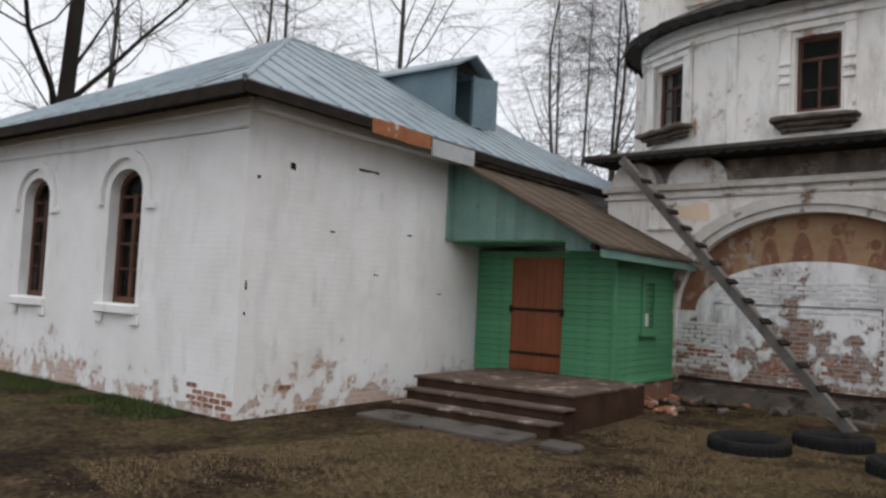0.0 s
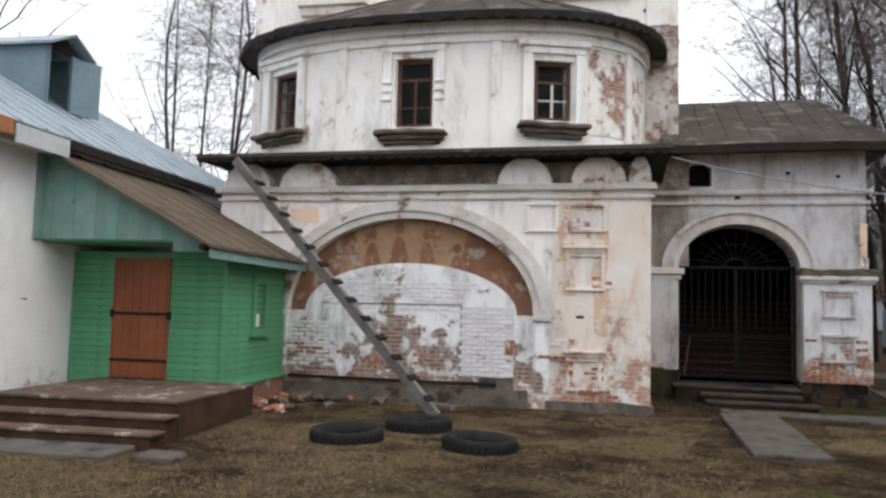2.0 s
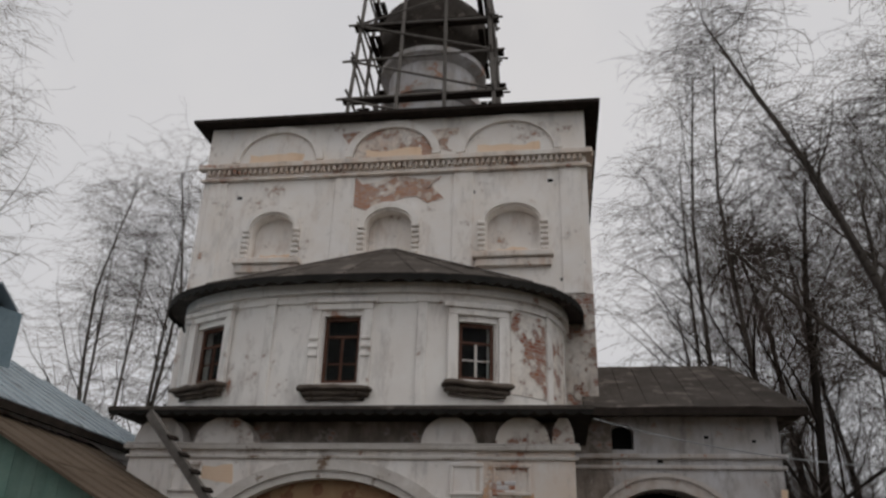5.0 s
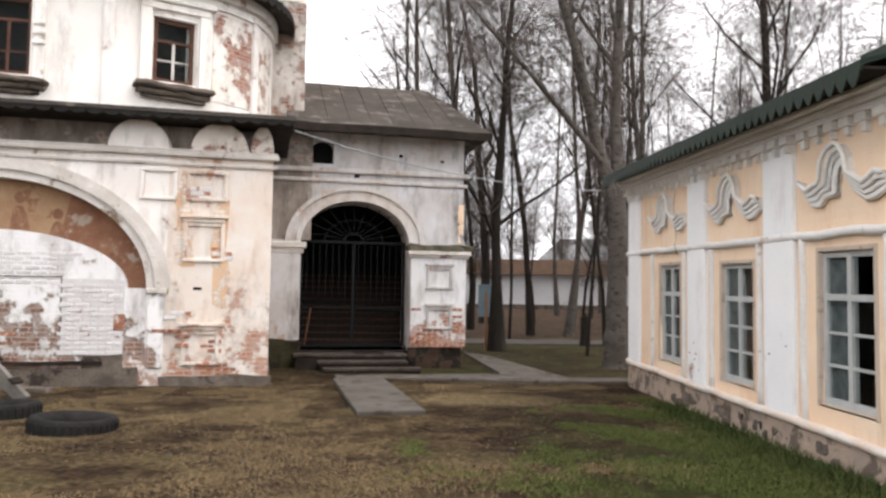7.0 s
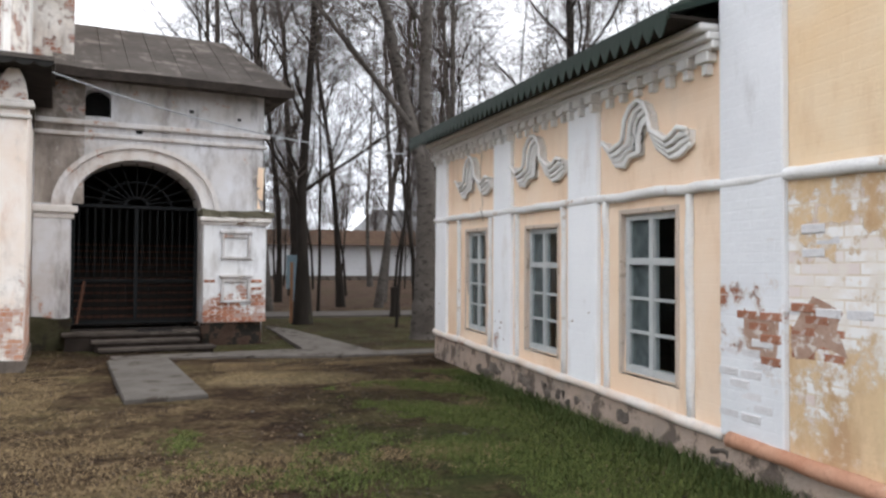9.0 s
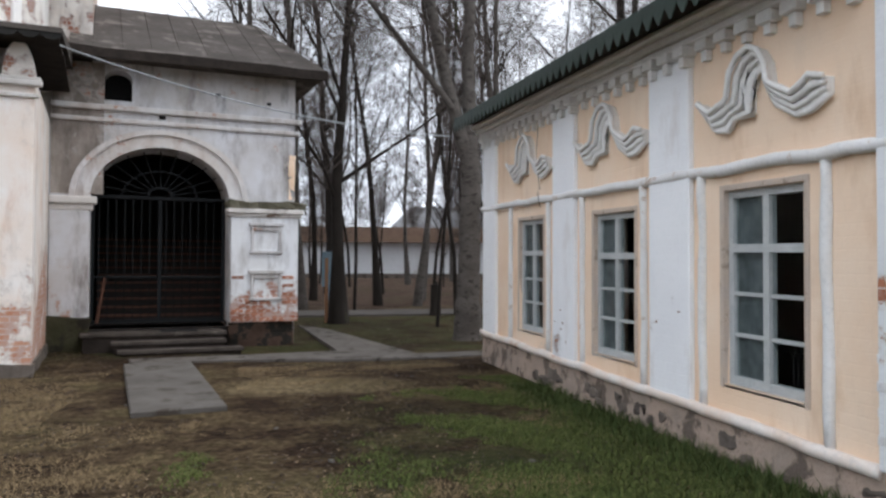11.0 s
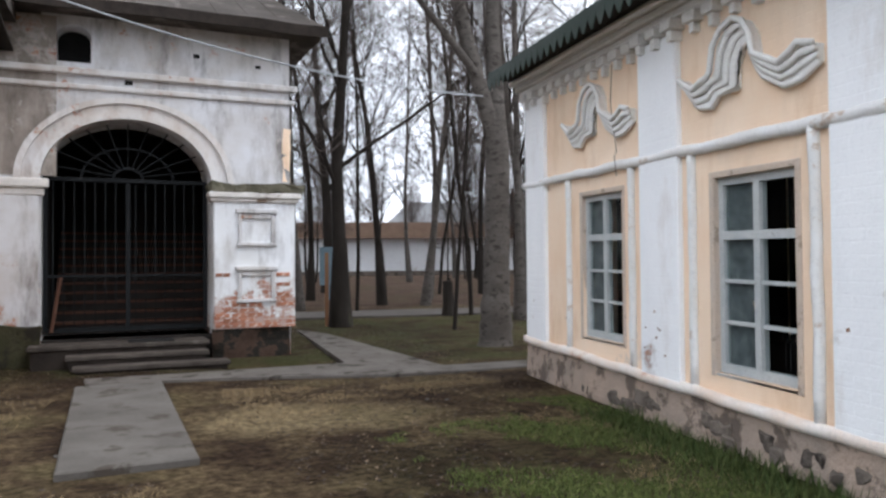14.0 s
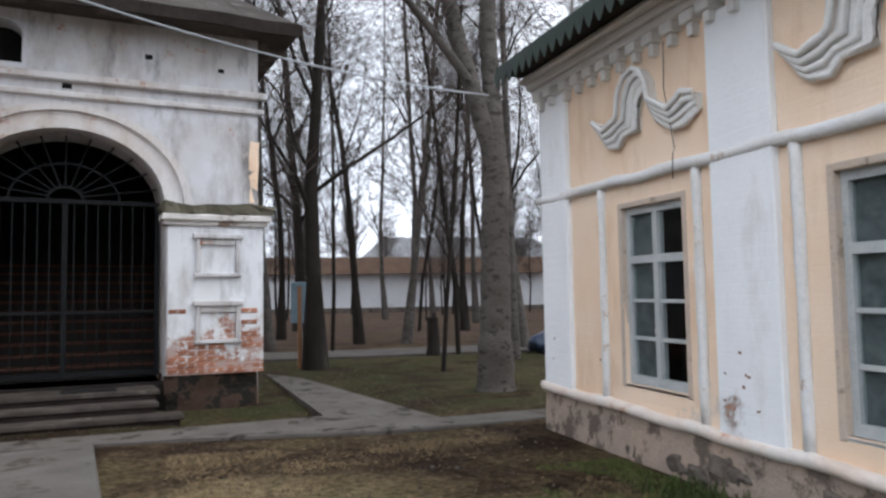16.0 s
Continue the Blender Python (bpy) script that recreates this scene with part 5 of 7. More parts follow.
bare_bricks(pier, 3.32, 3.52, 0.49, 1.45, G - 0.26, -0.3, BRICKS, 14, 0.007)
bare_bricks(pier, 4.30, 4.42, 0.49, 1.40, G - 0.26, -0.3, BRICKS, 14, 0.007)
bare_bricks(pier, 3.32, 4.45, 0.49, 0.95, G - 0.26, -0.22, BRICKS, 26, 0.007)
bm = boxes((3.16, 4.42, G - 0.20, G + 0.9, -0.4, 0.44))
cut(bm, 0.25)
roughen(bm, 0.07, 2.5)
# Dark red-brown masonry with near-black patches.
part("footing", bm, surf("dark_footing_masonry", (0.05, 0.032, 0.024), (0.085, 0.055, 0.04), 3.0, 0.95, 20, 0.9, c3=(0.022, 0.02, 0.017), amount=0.48, c3scale=3.0), gate, "dark undercut stone footing")
bm = boxes((-0.2, 0.70, G - 0.26, G + 0.02, -0.3, 0.60))
cut(bm, 0.15)
roughen(bm, 0.07, 2.4, 3.0)
part("mossy_footing", bm, surf("mossy_masonry", (0.034, 0.034, 0.018), (0.065, 0.06, 0.036), 3.0, 0.95, 22, 0.9, c3=(0.03, 0.026, 0.02), amount=0.52, c3scale=2.5), gate, "dark green mossy crumbled wall foot")
bm = boxes((0.0, 4.56, G - 0.07, G + 0.01, 4.20, 4.28, 0.015), (0.0, 4.60, G - 0.11, G + 0.01, 4.42, 4.52, 0.015))
part("string_course", bm, M_GATEWORN, gate)
# Gate wall holes, shade painted as near-black blocks on the face.
for row in ((1.86, 1.98, G - 0.006, G + 0.02, 4.33, 4.40), (2.9, 3.0, G - 0.004, G + 0.02, 4.86, 4.93), (3.9, 3.99, G - 0.004, G + 0.02, 4.78, 4.84)):
    part("painted_hole", boxes(row), M_ROOMSHADE, gate)
bm = boxes((4.36, 4.49, G - 0.006, G + 0.02, 2.9, 3.8))
cut(bm, 0.15)
roughen(bm, 0.03, 5.0)
part("ochre_patch", bm, M_YELLOW, gate)
part("rough_brick", boxes((0.02, 0.9, G - 0.012, G + 0.01, 2.85, 5.3)), M_SOOTSHADE, gate)
# roof
part("soffit", boxes((0.3, 4.95, 2.80, 9.9, 5.36, 5.40)), M_SOFFIT, gate)
bm = bmesh.new()
low = [(0.3, 2.78, 5.34), (4.98, 2.78, 5.34), (4.98, 10.1, 5.34), (0.3, 10.1, 5.34)]
vs = [bm.verts.new(p) for p in low] + [bm.verts.new((x, y, z + 0.07)) for x, y, z in low]
r0, r1 = bm.verts.new((0.3, 6.45, 7.30)), bm.verts.new((4.2, 6.45, 7.30))
for f in ((3, 2, 1, 0), (0, 1, 5, 4), (1, 2, 6, 5), (2, 3, 7, 6), (3, 0, 4, 7)):
    bm.faces.new([vs[k] for k in f])
bm.faces.new((vs[4], vs[5], r1, r0)), bm.faces.new((vs[5], vs[6], r1)), bm.faces.new((vs[6], vs[7], r0, r1)), bm.faces.new((vs[7], vs[4], r0))
roof = part("roof", bm, M_OLDMETAL, gate, "dark grey-brown weathered tin roof")
for k in range(8):
    u = 0.7 + k * 0.5
    bm = bmesh.new()
    tube(bm, [(u, 2.80, 5.41), (min(u, 4.15), 6.42, 7.30)], 0.015, 4)
    part("seam", bm, M_OLDMETAL, roof)
bm = boxes((0.3, 4.98, 2.74, 2.78, 5.24, 5.42))
cut(bm, 0.3)
roughen(bm, 0.03, 2.0)
part("fascia", bm, M_DARKWOOD, gate)
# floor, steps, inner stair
part("floor", boxes((0.7, 4.0, G - 0.05, 6.2, -0.2, 0.36)), M_INNERSHADE, gate)
gsteps = thing("gate_steps", FM, "worn grey-brown wooden steps before the gate", "steps")
part("landing", boxes((0.55, 3.05, G - 0.75, G - 0.06, 0.26, 0.32, 0.01)), M_STEPDARK, gsteps)
part("tread", boxes((1.05, 3.0, G - 1.12, G - 0.76, 0.14, 0.20, 0.01)), M_STEPDARK, gsteps)
part("tread", boxes((1.15, 3.25, G - 1.5, G - 1.13, 0.02, 0.08, 0.01)), M_STEPDARK, gsteps)
part("riser", boxes((0.6, 3.0, G - 0.72, G - 0.68, -0.1, 0.259)), M_DARKWOOD, gsteps)
part("riser", boxes((1.1, 2.96, G - 1.09, G - 1.05, -0.1, 0.139), (1.2, 3.2, G - 1.46, G - 1.42, -0.1, 0.019)), M_DARKWOOD, gsteps)
part("mat", boxes((1.9, 2.55, G - 0.62, G - 0.2, 0.32, 0.335)), M_RUBBER, gsteps)
stair = thing("inner_stair", FM, "brown wooden stair rising inside the gateway", "stair")
for k in range(11):
    part("tread", boxes((0.8, 3.9, G + 1.5 + k * 0.27, G + 1.5 + k * 0.27 + 0.30, 0.36 + (k + 1) * 0.165 - 0.04, 0.36 + (k + 1) * 0.165)), M_STAIR, stair)
    part("riser", boxes((0.8, 3.9, G + 1.53 + k * 0.27, G + 1.55 + k * 0.27, 0.36 + k * 0.165, 0.36 + (k + 1) * 0.165 - 0.041)), M_INNERSHADE, stair)
# iron gate
leaf = thing("iron_gate", FM, "closed dark iron bar gate with fan lattice above", "gate")
GV = G + 0.35
part("frame", boxes((0.70, 0.76, GV, GV + 0.06, 0.42, 2.82), (3.09, 3.15, GV, GV + 0.06, 0.42, 2.82), (0.70, 3.15, GV, GV + 0.06, 2.82, 2.88), (0.76, 1.89, GV, GV + 0.05, 0.44, 0.50), (1.96, 3.09, GV, GV + 0.05, 0.44, 0.50)), M_IRON, leaf)
part("meeting_stile", boxes((1.89, 1.96, GV - 0.01, GV + 0.05, 0.44, 2.81)), M_IRON, leaf)
part("rail", boxes((0.76, 1.89, GV + 0.005, GV + 0.045, 1.30, 1.34), (1.96, 3.09, GV + 0.005, GV + 0.045, 1.30, 1.34)), M_IRON, leaf)
for k in range(22):
    u = 0.84 + k * 0.15
    if abs(u - 1.925) > 0.06 and u < 3.06:
        part("bar", boxes((u - 0.008, u + 0.008, GV + 0.018, GV + 0.034, 0.5, 2.82)), M_IRON, leaf)
for k in range(1, 12):
    ang = math.pi * k / 12
    bm = bmesh.new()
    tube(bm, [(1.925 + 0.22 * math.cos(ang), GV + 0.03, 2.88 + 0.16 * math.sin(ang)), (1.925 + 1.22 * math.cos(ang), GV + 0.03, 2.82 + 0.95 * math.sin(ang))], 0.013, 5)
    part("fan_bar", bm, M_IRON, leaf)
bm = bmesh.new()
ring(bm, 1.925, 2.88, 0.2, 0.15, 0.24, 0.19, GV + 0.01, GV + 0.05, 16), ring(bm, 1.925, 2.84, 0.68, 0.52, 0.71, 0.55, GV + 0.02, GV + 0.045, 24)
part("fan_ring", bm, M_IRON, leaf)
bm = bmesh.new()
tube(bm, [(0.82, GV - 0.12, 0.45), (0.95, GV - 0.06, 1.3)], 0.03, 6)
part("prop", bm, M_STAIR, leaf)

# ---- ochre house ----
YM = pose(4.83, 14.66, 0, 0, 0, -90)
ochre = thing("ochre_house", YM, "single-storey ochre and white plastered house with green eave", "house")


def settle(bm):
    """The old house has sunk a little towards its near end."""
    for v in bm.verts:
        v.co.z += (0.007 + (v.co.z - 0.34) * 0.0085) * (8.26 - v.co.x)
    return bm


def ypart(name, bm, material, parent=None, label="", smooth=False):
    return part(name, settle(bm), material, parent or ochre, label, smooth)


def ledge_at(u):
    return 0.385 - 0.0135 * u


YW = [dict(u0=1.63, u1=2.58, z0=0.575, spring=2.05), dict(u0=4.14, u1=5.10, z0=0.525, spring=2.03), dict(u0=6.62, u1=7.57, z0=0.56, spring=2.11)]
ypart("wall", wall(0.0, 8.25, 0.20, 3.57, 0.0, 0.42, YW), M_YELLOW)
ypart("wall", boxes((8.25, 19.0, 0.0, 0.42, 0.10, 5.6)), M_YWORN)
ypart("wall", boxes((0.0, 0.42, 0.42, 8.0, -0.3, 3.57)), M_YELLOW)
ypart("wall", boxes((18.58, 19.0, 0.42, 8.0, -0.3, 5.6)), M_YELLOW)
ypart("wall", boxes((0.42, 18.58, 7.6, 8.0, -0.3, 3.57)), M_YELLOW)
# Added room lining, near-black so the panes show a shaded room.
ypart("inner_wall", boxes((0.5, 8.2, 3.6, 3.7, 0.0, 3.6)), M_ROOMSHADE)
ypart("inner_wall", boxes((0.43, 0.47, 0.43, 3.6, 0.3, 3.3), (8.16, 8.2, 0.43, 3.6, 0.3, 3.3)), M_ROOMSHADE)
ypart("inner_ceiling", boxes((0.43, 8.2, 0.43, 3.6, 3.3, 3.36)), M_ROOMSHADE)
ypart("inner_floor", boxes((0.43, 8.2, 0.43, 3.6, 0.2, 0.3)), M_ROOMSHADE)
PILASTERS = ((-0.02, 0.62), (3.02, 3.69), (5.48, 6.18))
for a, b in PILASTERS:
    ypart("pilaster", boxes((a, b, -0.055, 0.006, ledge_at(b) + 0.02, 3.30, 0.008)), M_YWHITE)
M_PILBRICK = plaster("flaked_white_brick", (0.78, 0.79, 0.81), (0.70, 0.71, 0.73), (0.30, 0.105, 0.06), (0.42, 0.19, 0.11), wear=0.62, low=0.0, relief=0.7, lime=(0.60, 0.52, 0.46), stains=0.6, band=(1.12, 0.5, 0.17), bs=1.1, ms=4.5)
pil = ypart("pilaster", boxes((8.27, 8.99, -0.06, 0.006, ledge_at(9.0) + 0.02, 5.6, 0.01)), M_PILBRICK, None, "white brick pilaster with bared red bricks")
ypart("return_wall", boxes((8.25, 8.6, 0.0, 4.0, 3.57, 5.6)), M_YWHITE)
M_BED = surf("bared_mortar_bed", (0.36, 0.22, 0.16), (0.48, 0.34, 0.27), 7.0, 0.95, 40, 0.6, c3=(0.66, 0.60, 0.55), amount=0.55, c3scale=6.0)
ypart("bared_bed", ragged(boxes((8.60, 8.93, -0.0615, -0.03, 0.93, 1.24)), 0.10, 4.0, 2.0), M_BED, pil)
bare_bricks(pil, 8.60, 8.90, 0.92, 1.25, -0.06, -0.15, BRICKS, 10, 0.003)
bare_bricks(pil, 8.38, 8.90, 0.47, 1.1, -0.06, -0.5, WBRICKS, 24, 0.001)
worn = ypart("bared_wall", boxes((8.992, 18.9, -0.012, 0.004, 0.2, 2.28)), plaster("flaked_ochre_brick", (0.76, 0.57, 0.36), (0.50, 0.33, 0.18), (0.84, 0.82, 0.80), (0.50, 0.22, 0.13), wear=0.53, low=0.0, reach=1.5, relief=0.5, lime=(0.70, 0.60, 0.48), stain=(0.34, 0.17, 0.08), stains=0.45, band=(1.45, 0.8, 0.10), bs=1.1, ms=4.5, bias=-0.55), None, "flaked wall with whitewashed and bare brick")
bare_bricks(worn, 9.10, 9.7, 1.3, 2.0, -0.012, 0.0, WBRICKS, 24, 0.002)
ypart("bared_bed", ragged(boxes((9.06, 9.5, -0.0135, 0.0, 1.0, 1.4)), 0.14, 3.5, 5.0), M_BED, worn)
bare_bricks(worn, 9.13, 9.5, 1.0, 1.4, -0.012, -0.1, BRICKS, 7, 0.003)
bare_bricks(worn, 9.7, 11.6, 0.5, 1.3, -0.012, 0.48, BRICKS, 8, 0.002)
# cornice with stepped dentils
for row in ((-0.16, 8.25, -0.15, 0.006, 3.46, 3.53, 0.015), (-0.20, 8.25, -0.22, 0.006, 3.532, 3.60, 0.02), (-0.12, 8.25, -0.10, 0.006, 3.395, 3.458, 0.01)):
    ypart("cornice", boxes(row), M_STUCCO)
rnd = random.Random(31)
for k in range(30):
    u = 0.02 + k * 0.275
    out = 0.05 if any(p <= u + 0.09 <= q for p, q in PILASTERS) else 0.0
    bm = boxes((u, u + 0.17 + rnd.uniform(-0.01, 0.01), -0.10 - out, 0.006, 3.305, 3.394, 0.008), (u + 0.05, u + 0.125, -0.065 - out, 0.006, 3.215 + rnd.uniform(-0.012, 0.012), 3.304, 0.006))
    roughen(bm, 0.006, 9.0, k)
    ypart("dentil", bm, M_STUCCO)
def wavy(pts, r, squash=1.0, sides=8, seed=0.0):
    bm = bmesh.new()
    tube(bm, pts, r, sides, squash)
    roughen(bm, 0.018, 2.6, seed)
    roughen(bm, 0.007, 11.0, seed)
    return bm
ypart("string_moulding", wavy([(-0.1 + k * 0.125, -0.022, 2.285) for k in range(156)], 0.05), M_TRIM, None, "round white moulding", True)
for u in (1.30, 2.81, 3.86, 5.31, 6.33, 7.81):
    ypart("jamb_moulding", wavy([(u, -0.012, ledge_at(u) + 0.04 + k * (2.26 - ledge_at(u)) / 10) for k in range(11)], 0.043, seed=u), M_TRIM, None, "", True)
ypart("ledge", wavy([(-0.1 + k * 0.125, -0.035, ledge_at(k * 0.125)) for k in range(68)], 0.05, seed=4.0), M_LEDGE, None, "rounded pinkish plinth ledge", True)
ypart("ledge", wavy([(8.4 + k * 0.125, -0.06, ledge_at(8.4 + k * 0.125) - 0.01) for k in range(84)], 0.065, seed=6.0), surf("red_ledge", (0.45, 0.22, 0.14), (0.55, 0.32, 0.22), 3.0, 0.9, 30, 0.5, c3=(0.66, 0.60, 0.54), amount=0.58, c3scale=1.2), None, "rounded ledge worn to red brick", True)
bm = boxes((-0.04, 19.0, -0.045, 0.42, -0.3, 0.38))
for v in bm.verts:
    if v.co.z > 0.3:
        v.co.z = ledge_at(v.co.x)
cut(bm, 0.2)
roughen(bm, 0.03, 2.6)
roughen(bm, 0.012, 9.0)
ypart("plinth", bm, M_PLINTH, None, "rough flaking stone plinth")
rnd = random.Random(21)
for k in range(22):
    u = rnd.uniform(1.5, 8.2)
    w, h = rnd.uniform(0.12, 0.3), rnd.uniform(0.07, 0.14)
    bm = boxes((u, u + w, -0.052, -0.02, -0.03, -0.03 + h, 0.02))
    for v in bm.verts:
        v.co.z += 0.09 * (k % 2)
    cut(bm, 0.06)
    roughen(bm, 0.045, 9.0, k)
    ypart("stone", bm, M_STONE)
# scroll ornaments
def scroll(u0, w):
    outer = ((0.0, 2.855), (0.10, 2.79), (0.18, 2.745), (0.29, 2.785), (0.37, 2.80), (0.41, 2.84), (0.445, 3.02), (0.55, 3.13), (0.69, 3.17), (0.79, 3.125), (0.87, 3.015), (0.90, 2.86), (1.04, 2.79), (1.16, 2.73), (1.27, 2.775), (1.34, 2.82), (1.465, 2.785))
    inner = ((0.09, 2.72), (0.15, 2.64), (0.21, 2.60), (0.36, 2.58), (0.44, 2.665), (0.66, 2.665), (0.66, 2.825), (0.73, 2.96), (0.81, 2.995), (0.85, 2.957), (0.865, 2.87), (0.88, 2.78), (0.95, 2.69), (1.16, 2.578), (1.28, 2.585), (1.33, 2.60), (1.465, 2.67))
    lines = []
    for lay in range(4):
        t = lay / 3
        lines.append([(u0 + (p[0] * (1 - t) + q[0] * t) * w / 1.465, p[1] * (1 - t) + q[1] * t) for p, q in zip(outer, inner)])
    bm = bmesh.new()
    for i in range(len(outer) - 1):
        hexa(bm, [(lines[k][m][0], v, lines[k][m][1]) for v in (-0.06, 0.004) for k, m in ((3, i), (3, i + 1), (0, i + 1), (0, i))])
    ornament = ypart("scroll_ornament", weld(bm), M_STUCCO, None, "white stucco wave scroll")
    for lay, line in enumerate(lines):
        bm = bmesh.new()
        tube(bm, [(x, -0.10 + 0.02 * lay, z) for x, z in line], 0.027, 6, 1.0)
        ypart("flute", bm, M_STUCCO, ornament, "", True)


for u0, w in ((1.32, 1.58), (3.82, 1.58), (6.39, 1.48)):
    scroll(u0, w)
for k, o in enumerate(YW):
    u0, u1, z0, z1 = o["u0"], o["u1"], o["z0"], o["spring"]
    c = (u0 + u1) / 2
    win = ypart("window", boxes((u0 + 0.01, u1 - 0.01, 0.34, 0.35, z0, z0 + 0.02)), M_ROOMSHADE, None, "grey-framed eight-pane window with cracked dirty glass")
    ypart("frame", boxes((u0, u0 + 0.06, 0.09, 0.16, z0, z1), (u1 - 0.06, u1, 0.09, 0.16, z0, z1), (u0 + 0.06, u1 - 0.06, 0.09, 0.16, z0, z0 + 0.07), (u0 + 0.06, u1 - 0.06, 0.09, 0.16, z1 - 0.06, z1), (c - 0.035, c + 0.035, 0.085, 0.155, z0 + 0.07, z1 - 0.06)), M_GREYFRAME, win)
    for row in ((u0 - 0.055, u0, 0.033, 0.095, z0 - 0.03, z1 + 0.05, 0.006), (u1, u1 + 0.055, 0.033, 0.095, z0 - 0.03, z1 + 0.05, 0.006), (u0, u1, 0.033, 0.095, z1, z1 + 0.05, 0.006)):
        bm = boxes(row)
        roughen(bm, 0.006, 6.0, k)
        ypart("casing", bm, M_CASING, win, "worn grey-pink timber casing")
    zt = z0 + (z1 - z0) * 0.70
    ypart("transom", boxes((u0 + 0.06, c - 0.035, 0.085, 0.155, zt - 0.03, zt + 0.035), (c + 0.035, u1 - 0.06, 0.085, 0.155, zt - 0.03, zt + 0.035)), M_GREYFRAME, win)
    for j in (1, 2):
        zz = z0 + 0.07 + (zt - 0.03 - z0 - 0.07) * j / 3
        ypart("glazing_bar", boxes((u0 + 0.06, c - 0.035, 0.10, 0.14, zz - 0.014, zz + 0.014), (c + 0.035, u1 - 0.06, 0.10, 0.14, zz - 0.014, zz + 0.014)), M_GREYFRAME, win)
    rows = [(z0 + 0.07 + (zt - 0.1 - z0) * j / 3, z0 + 0.07 + (zt - 0.1 - z0) * (j + 1) / 3) for j in range(3)] + [(zt + 0.035, z1 - 0.06)]
    for j, (za, zb) in enumerate(rows):
        for s, (xa, xb) in enumerate(((u0 + 0.06, c - 0.035), (c + 0.035, u1 - 0.06))):
            bm = bmesh.new()
            tilt = 0.004 * ((j + s + k) % 3 - 1)
            hexa(bm, [(xa, 0.118, za), (xb, 0.118 + tilt, za), (xb, 0.122 + tilt, za), (xa, 0.122, za), (xa, 0.118, zb), (xb, 0.118 + tilt, zb), (xb, 0.122 + tilt, zb), (xa, 0.122, zb)])
            ypart("pane", bm, M_GLASS, win).visible_shadow = False
    # torn pale lining behind the left leaf
    bm = bmesh.new()
    n = 14
    prev = None
    for j in range(n + 1):
        zz = z0 + 0.05 + (z1 - z0 - 0.1) * j / n
        edge_u = c - 0.02 - 0.18 * abs(noise.noise(Vector((j * 0.9, k * 5.0, 0)))) - (0.06 if j % 4 == 0 else 0)
        cur = (bm.verts.new((u0 + 0.05, 0.138 + 0.005 * math.sin(j), zz)), bm.verts.new((edge_u, 0.14 + 0.005 * math.cos(j * 1.7), zz)))
        if prev:
            bm.faces.new((prev[0], prev[1], cur[1], cur[0]))
        prev = cur
    bm.normal_update()
    bmesh.ops.solidify(bm, geom=bm.faces[:], thickness=0.003)
    ypart("torn_curtain", bm, M_CURTAIN, win, "torn pale curtain")
    bm = bmesh.new()
    for j in range(7):
        cu = c + 0.08 + j * (u1 - c - 0.16) / 6
        ringpts = [(cu + 0.028 * math.cos(q), 0.26, z0 + 0.32 + 0.05 * math.sin(q)) for q in [2 * math.pi * i / 10 for i in range(11)]]
        tube(bm, ringpts, 0.006, 4)
        tube(bm, [(cu, 0.26, z0 + 0.06), (cu, 0.26, z0 + 0.27)], 0.006, 4)
    tube(bm, [(c + 0.02, 0.26, z0 + 0.385), (u1 - 0.04, 0.26, z0 + 0.385)], 0.008, 4)
    ypart("inner_grille", bm, M_IRON, win, "ornate iron grille inside")
    ypart("sill", boxes((u0 - 0.01, u1 + 0.01, 0.045, 0.10, z0 - 0.035, z0, 0.008)), M_GREYFRAME, win)
    win.matrix_basis = Matrix.Translation((0, -0.045, 0))
rnd = random.Random(41)
for k in range(14):
    a, b = PILASTERS[k % 3] if k % 2 else ((0.7, 8.1) if k % 4 else PILASTERS[1])
    u, z, w = rnd.uniform(a + 0.05, b - 0.1), rnd.choice((rnd.uniform(0.5, 1.2), rnd.uniform(0.5, 3.1))), rnd.uniform(0.012, 0.035)
    if any(o["u0"] - 0.08 < u < o["u1"] + 0.08 and o["z0"] - 0.1 < z < o["spring"] + 0.1 for o in YW):
        continue
    v = -0.058 if any(p <= u <= q for p, q in PILASTERS) else -0.003
    bm = ragged(boxes((u, u + w, v, v + 0.02, z, z + rnd.uniform(0.01, 0.02))), 0.012, 14.0, k)
    ypart("chip", bm, M_CHIP)
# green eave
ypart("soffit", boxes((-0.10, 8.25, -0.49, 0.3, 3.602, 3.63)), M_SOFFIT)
bm = bmesh.new()
hexa(bm, [(-0.14, -0.50, 3.640), (8.25, -0.50, 3.640), (8.25, 4.0, 5.05), (-0.14, 4.0, 5.05), (-0.14, -0.50, 3.685), (8.25, -0.50, 3.685), (8.25, 4.0, 5.11), (-0.14, 4.0, 5.11)])
hexa(bm, [(-0.14, 4.0, 5.05), (8.25, 4.0, 5.05), (8.25, 8.5, 3.655), (-0.14, 8.5, 3.655), (-0.14, 4.0, 5.11), (8.25, 4.0, 5.11), (8.25, 8.5, 3.715), (-0.14, 8.5, 3.715)])
ypart("roof", bm, M_VALANCE, None, "dark green tin roof")
eave = ypart("eave_board", boxes((-0.15, 8.25, -0.515, -0.501, 3.595, 3.685)), M_VALANCE, None, "green sawtooth tin eave edge")
